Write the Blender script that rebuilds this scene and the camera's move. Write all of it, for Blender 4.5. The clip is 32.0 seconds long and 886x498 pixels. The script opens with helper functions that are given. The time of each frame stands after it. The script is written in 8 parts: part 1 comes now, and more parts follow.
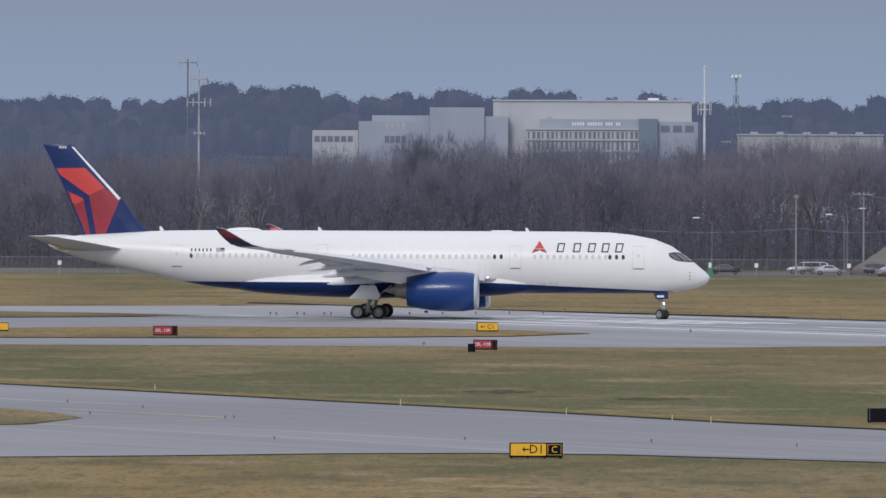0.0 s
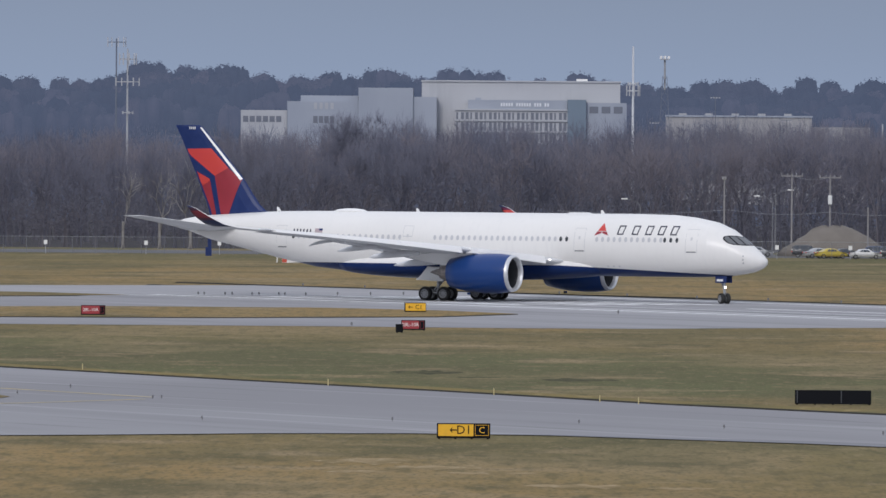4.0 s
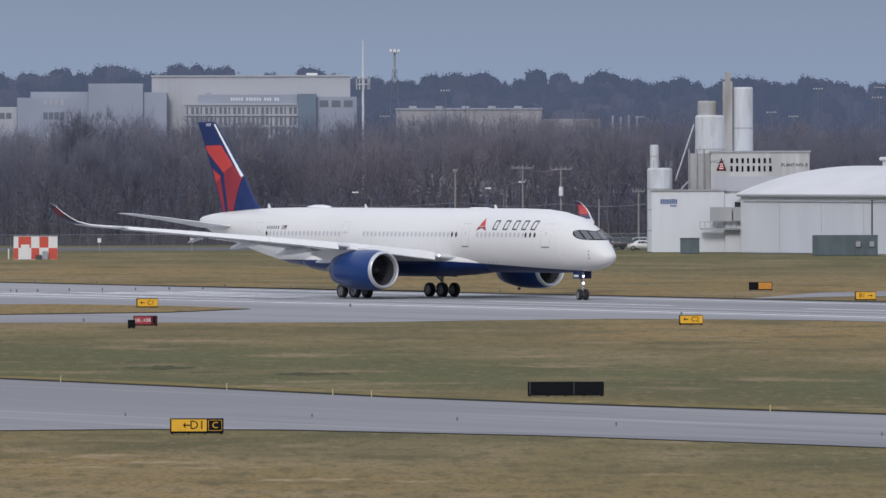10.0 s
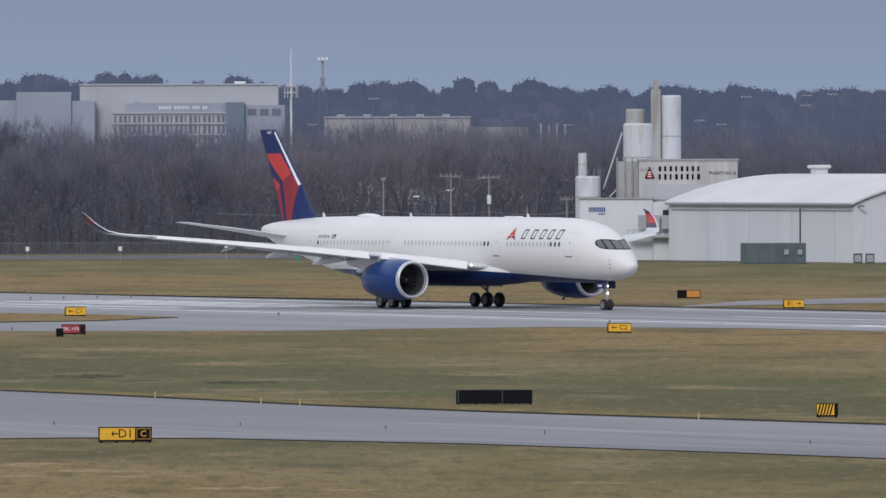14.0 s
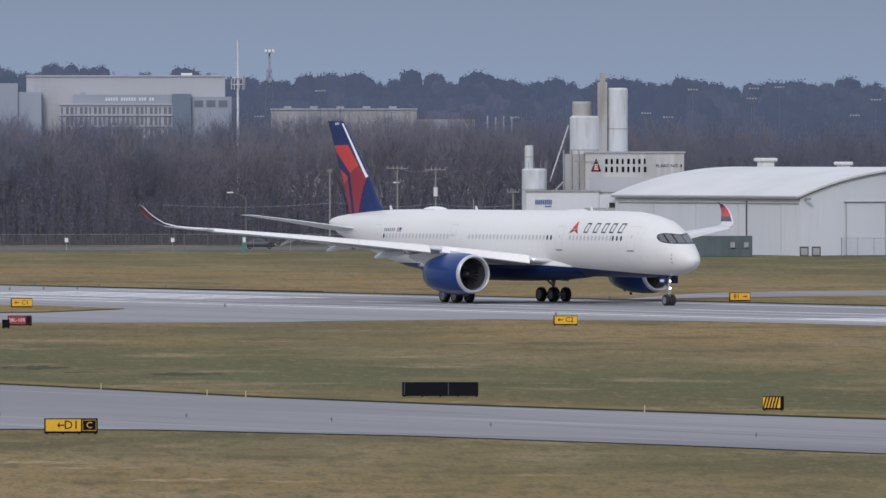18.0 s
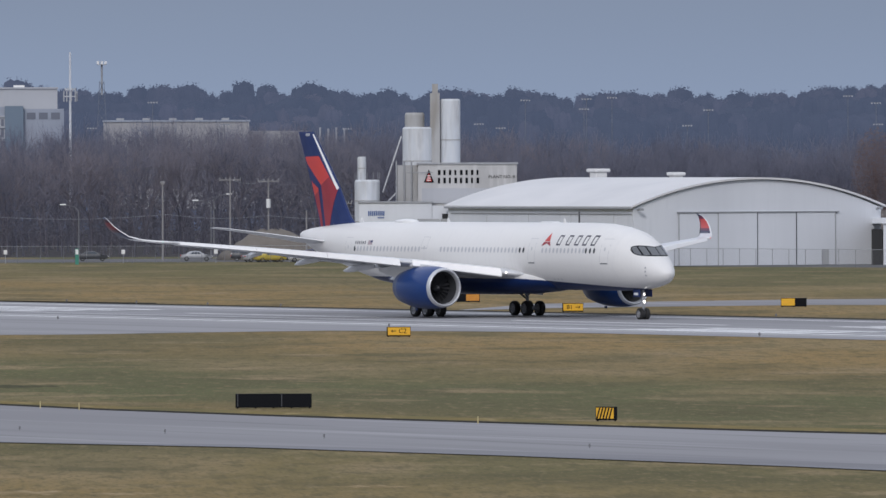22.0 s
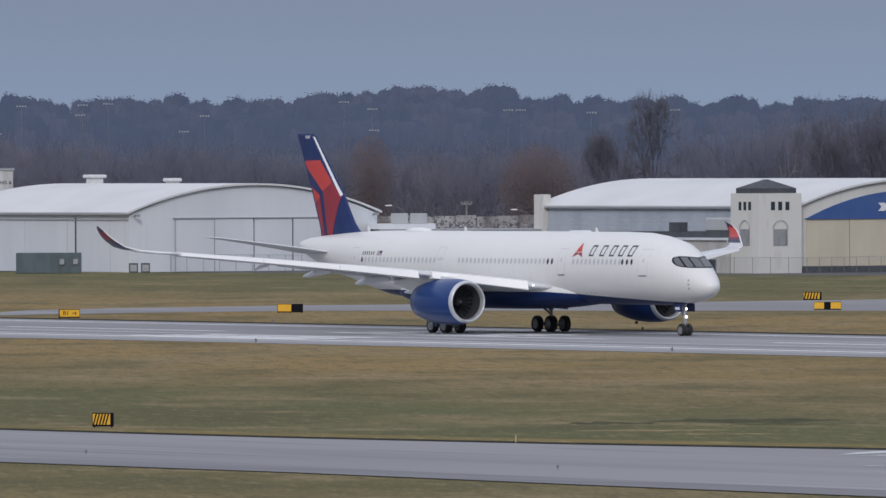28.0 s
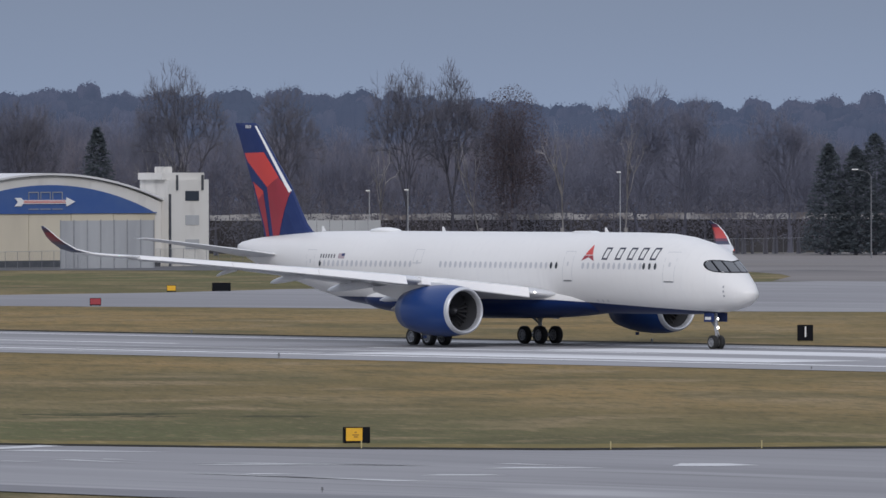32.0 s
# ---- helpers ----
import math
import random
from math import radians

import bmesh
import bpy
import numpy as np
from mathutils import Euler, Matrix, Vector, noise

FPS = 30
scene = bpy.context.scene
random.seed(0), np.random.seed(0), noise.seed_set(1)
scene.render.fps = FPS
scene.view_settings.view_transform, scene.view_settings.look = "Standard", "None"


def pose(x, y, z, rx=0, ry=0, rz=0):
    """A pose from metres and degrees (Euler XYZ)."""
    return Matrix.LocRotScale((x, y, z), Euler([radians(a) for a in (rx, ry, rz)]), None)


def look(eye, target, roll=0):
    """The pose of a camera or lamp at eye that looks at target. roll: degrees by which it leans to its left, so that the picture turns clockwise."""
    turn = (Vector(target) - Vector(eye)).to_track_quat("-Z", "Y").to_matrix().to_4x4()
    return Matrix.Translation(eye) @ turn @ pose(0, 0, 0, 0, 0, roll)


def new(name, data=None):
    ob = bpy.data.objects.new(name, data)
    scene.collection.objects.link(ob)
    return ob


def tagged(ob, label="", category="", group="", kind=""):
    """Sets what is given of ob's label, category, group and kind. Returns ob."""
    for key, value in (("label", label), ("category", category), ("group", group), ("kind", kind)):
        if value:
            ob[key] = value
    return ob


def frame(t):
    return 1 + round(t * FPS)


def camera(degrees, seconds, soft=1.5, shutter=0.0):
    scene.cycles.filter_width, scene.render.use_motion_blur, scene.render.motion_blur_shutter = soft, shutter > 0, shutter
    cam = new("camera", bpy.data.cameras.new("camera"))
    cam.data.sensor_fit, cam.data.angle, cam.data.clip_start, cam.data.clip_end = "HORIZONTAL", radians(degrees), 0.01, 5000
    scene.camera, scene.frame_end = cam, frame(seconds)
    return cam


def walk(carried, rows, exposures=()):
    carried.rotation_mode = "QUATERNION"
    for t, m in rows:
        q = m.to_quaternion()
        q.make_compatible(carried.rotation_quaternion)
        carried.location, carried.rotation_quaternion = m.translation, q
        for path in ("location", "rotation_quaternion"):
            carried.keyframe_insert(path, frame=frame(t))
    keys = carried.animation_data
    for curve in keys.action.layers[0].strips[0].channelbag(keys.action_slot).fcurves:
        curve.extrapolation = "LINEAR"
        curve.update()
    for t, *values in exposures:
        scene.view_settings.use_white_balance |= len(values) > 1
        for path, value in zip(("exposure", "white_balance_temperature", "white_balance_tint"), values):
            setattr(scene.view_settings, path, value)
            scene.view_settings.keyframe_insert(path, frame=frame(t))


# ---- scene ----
EYE = Vector((0.0, 0.0, 14.43))


def aim(pan, tilt, roll):
    """Pose of the camera on its tripod: degrees to the right of north-up plan axis y, up, and lean."""
    a, b = radians(pan), radians(tilt)
    return look(EYE, EYE + Vector((math.sin(a) * math.cos(b), math.cos(a) * math.cos(b), math.sin(b))) * 1000, roll)


cam = camera(4.59, 32.0, soft=1.5)
walk(cam, [
    (0, aim(-0.764, -0.397, 0.23)),
    (0.5, aim(-0.628, -0.342, 0.16)),
    (1, aim(-0.783, -0.321, 0.06)),
    (1.5, aim(-0.707, -0.266, 0.25)),
    (2, aim(-0.606, -0.461, 0.26)),
    (2.5, aim(-0.352, -0.498, 0.40)),
    (4.5, aim(-0.398, -0.494, 0.43)),
    (5, aim(-0.355, -0.372, 0.47)),
    (5.5, aim(-0.066, -0.533, 0.41)),
    (6, aim(0.227, -0.506, 0.29)),
    (6.5, aim(0.225, -0.531, 0.16)),
    (7, aim(0.330, -0.371, 0.29)),
    (7.5, aim(0.392, -0.352, 0.04)),
    (8, aim(0.397, -0.545, -0.14)),
    (8.5, aim(0.375, -0.500, -0.04)),
    (9, aim(0.426, -0.430, -0.09)),
    (9.5, aim(0.623, -0.460, -0.17)),
    (10, aim(1.001, -0.524, -0.12)),
    (10.5, aim(0.934, -0.546, -0.10)),
    (11, aim(0.968, -0.447, 0.10)),
    (11.5, aim(1.095, -0.406, 0.00)),
    (12, aim(1.081, -0.366, -0.28)),
    (12.5, aim(1.102, -0.361, -0.26)),
    (13, aim(1.268, -0.471, -0.21)),
    (13.5, aim(1.318, -0.470, -0.30)),
    (14, aim(1.373, -0.482, -0.16)),
    (14.5, aim(1.419, -0.424, -0.16)),
    (16.5, aim(1.662, -0.447, -0.06)),
    (17, aim(1.775, -0.494, -0.13)),
    (17.5, aim(1.750, -0.520, -0.10)),
    (18, aim(1.651, -0.523, -0.03)),
    (18.5, aim(1.740, -0.410, -0.04)),
    (19, aim(1.818, -0.464, -0.07)),
    (19.5, aim(1.911, -0.383, -0.11)),
    (20, aim(2.115, -0.508, -0.11)),
    (20.5, aim(2.182, -0.618, -0.04)),
    (21, aim(2.539, -0.587, -0.06)),
    (21.5, aim(2.394, -0.540, -0.12)),
    (22, aim(2.517, -0.466, -0.18)),
    (22.5, aim(2.691, -0.478, -0.20)),
    (23, aim(2.732, -0.458, -0.06)),
    (23.5, aim(2.880, -0.441, -0.04)),
    (24, aim(2.972, -0.452, -0.08)),
    (24.5, aim(3.138, -0.607, -0.11)),
    (25, aim(3.365, -0.531, -0.24)),
    (25.5, aim(3.695, -0.533, -0.28)),
    (27.5, aim(4.845, -0.431, -0.11)),
    (28, aim(5.127, -0.444, -0.21)),
    (28.5, aim(5.426, -0.447, -0.31)),
    (29, aim(6.069, -0.407, -0.31)),
    (29.5, aim(6.582, -0.397, -0.35)),
    (30, aim(6.955, -0.463, -0.33)),
    (30.5, aim(7.433, -0.564, -0.33)),
    (31, aim(8.056, -0.582, -0.29)),
    (31.5, aim(8.847, -0.430, -0.21)),
    (32, aim(9.601, -0.483, -0.16)),
], exposures=((0, 0.11, 6430, 12), (8, 0.08, 6440, 12), (14, 0.06, 6440, 12), (20, 0.05, 6410, 12), (26, -0.01, 6390, 12), (32, -0.07, 6380, 12.5)))

# ---- world and sun: dull winter overcast, brighter overhead and behind the observer ----
SUN_ELEVATION, SUN_TURN = 30, 195
world = bpy.data.worlds.new("overcast")
scene.world = world
world.use_nodes = True
wn, wl = world.node_tree.nodes, world.node_tree.links
wn.clear()
w_out = wn.new("ShaderNodeOutputWorld")
w_bg = wn.new("ShaderNodeBackground")
w_sky = wn.new("ShaderNodeTexSky")
w_sky.sky_type = "NISHITA"
w_sky.sun_disc = False
w_sky.sun_elevation, w_sky.sun_rotation = radians(SUN_ELEVATION), radians(SUN_TURN)
w_sky.air_density, w_sky.dust_density, w_sky.ozone_density = 1.0, 2.0, 2.0
w_geo = wn.new("ShaderNodeTexCoord")
w_sep = wn.new("ShaderNodeSeparateXYZ")
wl.new(w_geo.outputs["Generated"], w_sep.inputs[0])
w_ramp = wn.new("ShaderNodeValToRGB")      # cloud deck: slate at the horizon, pale overhead
els = w_ramp.color_ramp.elements
els[0].position, els[0].color = 0.0, (0.283, 0.362, 0.512, 1)
els[1].position, els[1].color = 1.0, (0.84, 0.90, 1.02, 1)
e = els.new(0.018)
e.color = (0.216, 0.270, 0.374, 1)
e = els.new(0.12)
e.color = (0.43, 0.475, 0.56, 1)
e = els.new(0.45)
e.color = (0.70, 0.75, 0.86, 1)
wl.new(w_sep.outputs["Z"], w_ramp.inputs[0])
w_map = wn.new("ShaderNodeMapping")
w_map.inputs["Scale"].default_value = (2.0, 2.0, 9.0)
wl.new(w_geo.outputs["Generated"], w_map.inputs[0])
w_noise = wn.new("ShaderNodeTexNoise")
w_noise.inputs["Scale"].default_value, w_noise.inputs["Detail"].default_value = 2.2, 4.0
wl.new(w_map.outputs[0], w_noise.inputs["Vector"])
w_mul = wn.new("ShaderNodeMapRange")
w_mul.inputs["To Min"].default_value, w_mul.inputs["To Max"].default_value = 0.9, 1.1
wl.new(w_noise.outputs["Fac"], w_mul.inputs["Value"])
w_cloud = wn.new("ShaderNodeVectorMath")
w_cloud.operation = "SCALE"
wl.new(w_ramp.outputs[0], w_cloud.inputs[0])
wl.new(w_mul.outputs[0], w_cloud.inputs["Scale"])
w_dim = wn.new("ShaderNodeVectorMath")
w_dim.operation = "SCALE"
w_dim.inputs["Scale"].default_value = 0.09
wl.new(w_sky.outputs[0], w_dim.inputs[0])
w_mix = wn.new("ShaderNodeMixRGB")
w_mix.inputs[0].default_value = 0.9        # the deck hides nine tenths of the sky
wl.new(w_dim.outputs[0], w_mix.inputs[1])
wl.new(w_cloud.outputs[0], w_mix.inputs[2])
wl.new(w_mix.outputs[0], w_bg.inputs["Color"])
w_bg.inputs["Strength"].default_value = 1.0
wl.new(w_bg.outputs[0], w_out.inputs["Surface"])
sun_data = bpy.data.lights.new("sun", "SUN")
sun_data.energy, sun_data.angle, sun_data.color = 1.15, radians(14), (1.0, 0.97, 0.94)
sun = new("sun", sun_data)
sun.matrix_world = look((-60, -160, 128), (0, 60, 0))


# ---- materials ----
def both_sides(m):
    """Leaves and twigs: thin bodies that pass half of their light through."""
    n, l = m.node_tree.nodes, m.node_tree.links
    b = n["Principled BSDF"]
    d, t, mix = n.new("ShaderNodeBsdfDiffuse"), n.new("ShaderNodeBsdfTranslucent"), n.new("ShaderNodeMixShader")
    mix.inputs[0].default_value = 0.5
    for k in (d, t):
        k.inputs["Color"].default_value = b.inputs["Base Color"].default_value
        if b.inputs["Base Color"].links:
            l.new(b.inputs["Base Color"].links[0].from_socket, k.inputs["Color"])
    l.new(d.outputs[0], mix.inputs[1])
    l.new(t.outputs[0], mix.inputs[2])
    l.new(mix.outputs[0], n["Material Output"].inputs["Surface"])
    return m


def material(name, base, rough=0.6, metal=0.0, spots=(), bump=0.0, bump_scale=40.0, coords="Object", coat=0.0, leafy=False, turn=None):
    """Principled surface. spots: (scale, stretch xyz, colour, low, high) layers of noise that mix another colour in."""
    m = bpy.data.materials.new(name)
    m.use_nodes = True
    n, l = m.node_tree.nodes, m.node_tree.links
    b = n["Principled BSDF"]
    b.inputs["Roughness"].default_value, b.inputs["Metallic"].default_value = rough, metal
    b.inputs["Coat Weight"].default_value = coat
    b.inputs["Base Color"].default_value = (*base, 1)
    tc = n.new("ShaderNodeTexCoord")
    last = None
    for scale, stretch, colour, low, high in spots:
        mp = n.new("ShaderNodeMapping")
        mp.inputs["Scale"].default_value = stretch
        if turn is not None:            # streaks that run along a given direction
            mp.vector_type = "TEXTURE"
            mp.inputs["Rotation"].default_value = (0, 0, radians(turn))
            mp.inputs["Scale"].default_value = [1 / q for q in stretch]
        l.new(tc.outputs[coords], mp.inputs[0])
        nz = n.new("ShaderNodeTexNoise")
        nz.inputs["Scale"].default_value, nz.inputs["Detail"].default_value = scale, 5.0
        l.new(mp.outputs[0], nz.inputs["Vector"])
        mr = n.new("ShaderNodeMapRange")
        mr.inputs["From Min"].default_value, mr.inputs["From Max"].default_value = low, high
        l.new(nz.outputs["Fac"], mr.inputs["Value"])
        mix = n.new("ShaderNodeMixRGB")
        l.new(mr.outputs[0], mix.inputs[0])
        mix.inputs[1].default_value, mix.inputs[2].default_value = (*base, 1), (*colour, 1)
        if last:
            l.new(last.outputs[0], mix.inputs[1])
        last = mix
    if last:
        l.new(last.outputs[0], b.inputs["Base Color"])
    if bump:
        nz = n.new("ShaderNodeTexNoise")
        nz.inputs["Scale"].default_value, nz.inputs["Detail"].default_value = bump_scale, 4.0
        l.new(tc.outputs[coords], nz.inputs["Vector"])
        bp = n.new("ShaderNodeBump")
        bp.inputs["Strength"].default_value = bump
        bp.inputs["Distance"].default_value = 0.05
        l.new(nz.outputs["Fac"], bp.inputs["Height"])
        l.new(bp.outputs[0], b.inputs["Normal"])
    if leafy:
        both_sides(m)
    return m


def dull(m):
    m.node_tree.nodes["Principled BSDF"].inputs["Specular IOR Level"].default_value = 0.06
    return m


def glow(name, colour, strength):
    m = material(name, colour, 0.3)
    b = m.node_tree.nodes["Principled BSDF"]
    b.inputs["Emission Color"].default_value = (*colour, 1)
    b.inputs["Emission Strength"].default_value = strength
    return m


def grass_material(blades=False):
    """Winter grass: straw beside the runway, greener between runway and taxiway, mottled and streaked."""
    m = material("grass_blades" if blades else "winter_grass", (0.145, 0.118, 0.050), 0.95, bump=0.0)
    n, l = m.node_tree.nodes, m.node_tree.links
    b = n["Principled BSDF"]
    b.inputs["Specular IOR Level"].default_value = 0.1
    tc = n.new("ShaderNodeTexCoord")

    def noise_at(scale, stretch, detail=5.0, turn=0.0):
        mp = n.new("ShaderNodeMapping")
        mp.inputs["Scale"].default_value = stretch
        mp.inputs["Rotation"].default_value = (0, 0, turn)
        l.new(tc.outputs["Object"], mp.inputs[0])
        z = n.new("ShaderNodeTexNoise")
        z.inputs["Scale"].default_value, z.inputs["Detail"].default_value = scale, detail
        l.new(mp.outputs[0], z.inputs["Vector"])
        return z.outputs["Fac"]

    dot = n.new("ShaderNodeVectorMath")
    dot.operation = "DOT_PRODUCT"
    dot.inputs[1].default_value = (-0.8902, -0.4555, 0)
    l.new(tc.outputs["Object"], dot.inputs[0])
    big = noise_at(0.012, (1, 1, 1))
    wob = n.new("ShaderNodeMath")
    wob.operation = "MULTIPLY_ADD"
    wob.inputs[1].default_value = 70.0
    l.new(big, wob.inputs[0])
    l.new(dot.outputs["Value"], wob.inputs[2])
    mr = n.new("ShaderNodeMapRange")          # 0 far across the runway, 1 at the near taxiway
    mr.inputs["From Min"].default_value, mr.inputs["From Max"].default_value = -506.8 - 250 + 35, -506.8 + 350 + 35
    l.new(wob.outputs[0], mr.inputs["Value"])
    ramp = n.new("ShaderNodeValToRGB")
    e = ramp.color_ramp.elements
    straw, dull, green, olive = (0.262, 0.178, 0.074, 1), (0.200, 0.146, 0.064, 1), (0.114, 0.115, 0.050, 1), (0.152, 0.130, 0.058, 1)
    e[0].position, e[0].color = 0.0, green
    e[1].position, e[1].color = 1.0, dull
    for pos, col in ((0.16, olive), (0.30, straw), (0.57, straw), (0.61, dull), (0.66, olive), (0.69, green), (0.74, green), (0.77, dull), (0.83, olive), (0.90, straw)):
        q = e.new(pos)
        q.color = col
    l.new(mr.outputs[0], ramp.inputs[0])
    last = ramp.outputs[0]
    for fac, low, high, col, most in ((noise_at(0.05, (1, 0.30, 1)), 0.50, 0.62, (0.255, 0.192, 0.100), 0.7), (noise_at(0.04, (0.6, 0.22, 1)), 0.48, 0.64, (0.108, 0.098, 0.046), 0.7),
                                      (noise_at(0.13, (0.6, 0.3, 1)), 0.52, 0.66, (0.092, 0.083, 0.039), 0.7), (noise_at(0.17, (0.5, 0.35, 1), 5.0, 0.4), 0.56, 0.68, (0.285, 0.212, 0.120), 0.8),
                                      (noise_at(1.1, (0.8, 0.14, 1)), 0.50, 0.66, (0.092, 0.082, 0.039), 0.6), (noise_at(1.4, (0.8, 0.14, 1), 5.0, 0.3), 0.56, 0.70, (0.27, 0.205, 0.112), 0.5),
                                      (noise_at(4.0, (1, 0.12, 1)), 0.50, 0.66, (0.092, 0.082, 0.039), 0.55), (noise_at(4.6, (1, 0.12, 1), 5.0, 0.2), 0.57, 0.70, (0.26, 0.20, 0.11), 0.45)):
        r = n.new("ShaderNodeMapRange")
        r.inputs["From Min"].default_value, r.inputs["From Max"].default_value = low, high
        r.inputs["To Max"].default_value = most
        l.new(fac, r.inputs["Value"])
        mix = n.new("ShaderNodeMixRGB")
        mix.inputs[2].default_value = (*col, 1)
        l.new(r.outputs[0], mix.inputs[0])
        l.new(last, mix.inputs[1])
        last = mix.outputs[0]
    if blades:
        geo = n.new("ShaderNodeNewGeometry")
        r = n.new("ShaderNodeMapRange")
        r.inputs["To Min"].default_value, r.inputs["To Max"].default_value = 1.2, 1.6
        l.new(geo.outputs["Random Per Island"], r.inputs["Value"])
        sc = n.new("ShaderNodeVectorMath")
        sc.operation = "SCALE"
        l.new(last, sc.inputs[0])
        l.new(r.outputs[0], sc.inputs["Scale"])
        last = sc.outputs[0]
    l.new(last, b.inputs["Base Color"])
    return both_sides(m) if blades else m


GRASS = grass_material()
CONCRETE = material("airfield_concrete", (0.288, 0.284, 0.292), 0.85, spots=(
    (0.012, (0.6, 1, 1), (0.225, 0.220, 0.228), 0.4, 0.65),
    (0.12, (0.06, 1, 1), (0.225, 0.221, 0.229), 0.50, 0.70),
    (0.30, (0.03, 1, 1), (0.345, 0.340, 0.348), 0.58, 0.72),
    (0.55, (0.04, 1, 1), (0.175, 0.172, 0.178), 0.60, 0.74),
    (0.05, (0.35, 1, 1), (0.40, 0.395, 0.40), 0.66, 0.74)), bump=0.04, bump_scale=3.0, turn=-62.9)
RUNWAY = material("grooved_runway_asphalt", (0.305, 0.301, 0.308), 0.8, spots=(
    (0.06, (0.05, 1, 1), (0.235, 0.232, 0.24), 0.45, 0.65),
    (0.25, (0.02, 1, 1), (0.36, 0.357, 0.365), 0.54, 0.72),
    (0.5, (0.02, 1, 1), (0.19, 0.188, 0.194), 0.56, 0.74)), bump=0.04, bump_scale=3.0, turn=-62.9)
for m_ in (CONCRETE, RUNWAY):
    m_.node_tree.nodes["Principled BSDF"].inputs["Specular IOR Level"].default_value = 0.22
ASPHALT = material("road_asphalt", (0.075, 0.075, 0.08), 0.9, spots=((0.1, (1, 1, 1), (0.11, 0.11, 0.115), 0.4, 0.7),))
PAINT_WHITE = material("runway_white_paint", (0.80, 0.80, 0.80), 0.7, spots=((0.5, (1, 0.3, 1), (0.52, 0.52, 0.53), 0.55, 0.75),))
PAINT_YELLOW = material("taxiway_yellow_paint", (0.42, 0.33, 0.16), 0.7, spots=((0.5, (1, 1, 1), (0.33, 0.30, 0.22), 0.4, 0.7),))
WHITE_PAINT = material("white_aircraft_paint", (0.80, 0.795, 0.785), 0.28, spots=((0.25, (0.4, 1, 1), (0.74, 0.745, 0.76), 0.45, 0.8), (3.0, (0.3, 1, 1), (0.77, 0.77, 0.78), 0.5, 0.8)), coat=0.3)
NAVY = material("navy_paint", (0.012, 0.028, 0.115), 0.35, spots=((0.8, (1, 1, 1), (0.018, 0.036, 0.13), 0.4, 0.7),))
NAVY.node_tree.nodes["Principled BSDF"].inputs["Specular IOR Level"].default_value = 0.3
ENGINE_BLUE = material("engine_blue_paint", (0.009, 0.042, 0.172), 0.3, spots=((0.9, (1, 1, 1), (0.009, 0.044, 0.175), 0.4, 0.7),), coat=0.15)
ENGINE_BLUE.node_tree.nodes["Principled BSDF"].inputs["Specular IOR Level"].default_value = 0.3
RED = material("bright_red_paint", (0.56, 0.05, 0.04), 0.4, spots=((0.8, (1, 1, 1), (0.55, 0.05, 0.05), 0.4, 0.7),))
DARK_RED = material("dark_red_paint", (0.30, 0.025, 0.04), 0.4, spots=((0.8, (1, 1, 1), (0.26, 0.022, 0.035), 0.4, 0.7),))
WING_GREY = material("wing_grey_paint", (0.62, 0.63, 0.65), 0.35, spots=((0.3, (1, 1, 1), (0.56, 0.57, 0.59), 0.4, 0.7), (4.0, (1, 0.2, 1), (0.58, 0.59, 0.61), 0.5, 0.75)))
SILVER = material("polished_lip", (0.55, 0.56, 0.58), 0.42, 0.5, spots=((2.0, (1, 1, 1), (0.6, 0.61, 0.64), 0.4, 0.7),))
STEEL = material("gear_steel", (0.42, 0.43, 0.45), 0.45, 0.4, spots=((6.0, (1, 1, 1), (0.2, 0.2, 0.21), 0.45, 0.7),))
DARK = material("dark_void", (0.012, 0.012, 0.014), 0.6)
FAN = material("fan_titanium", (0.070, 0.072, 0.080), 0.55, 0.3)
RUBBER = material("tyre_rubber", (0.02, 0.02, 0.021), 0.85, spots=((9.0, (1, 1, 1), (0.035, 0.034, 0.033), 0.45, 0.7),))
RIM = material("wheel_rim", (0.30, 0.305, 0.315), 0.5, 0.4)
GLASS_DARK = material("cockpit_glass", (0.055, 0.06, 0.068), 0.08)
GLASS_DARK.node_tree.nodes["Principled BSDF"].inputs["Specular IOR Level"].default_value = 0.35
COCKPIT_GLASS = material("flight_deck_glass", (0.135, 0.142, 0.152), 0.06)
SHADE_GREY = material("drawn_window_shade", (0.50, 0.505, 0.525), 0.4)
LINE_GREY = material("panel_line", (0.56, 0.565, 0.57), 0.6)
SILL_GREY = material("dark_door_sill", (0.16, 0.165, 0.175), 0.6)
LETTER = material("dark_slate_lettering", (0.035, 0.037, 0.06), 0.5)
SIGN_YELLOW = material("sign_yellow", (0.80, 0.44, 0.02), 0.5, spots=((3.0, (1, 1, 1), (0.70, 0.38, 0.02), 0.45, 0.75),))
SIGN_RED = material("sign_red", (0.34, 0.035, 0.045), 0.5, spots=((3.0, (1, 1, 1), (0.28, 0.03, 0.04), 0.45, 0.75),))
SIGN_BLACK = dull(material("sign_black", (0.009, 0.010, 0.013), 0.6))
SIGN_WHITE = material("sign_white", (0.75, 0.75, 0.74), 0.5)
LAMP_GLOW = glow("landing_light", (1.0, 0.96, 0.88), 4.0)
RED_GLOW = glow("beacon_red", (0.8, 0.05, 0.03), 0.3)
GREEN_GLOW = glow("green_tip_light", (0.5, 0.8, 0.7), 0.25)


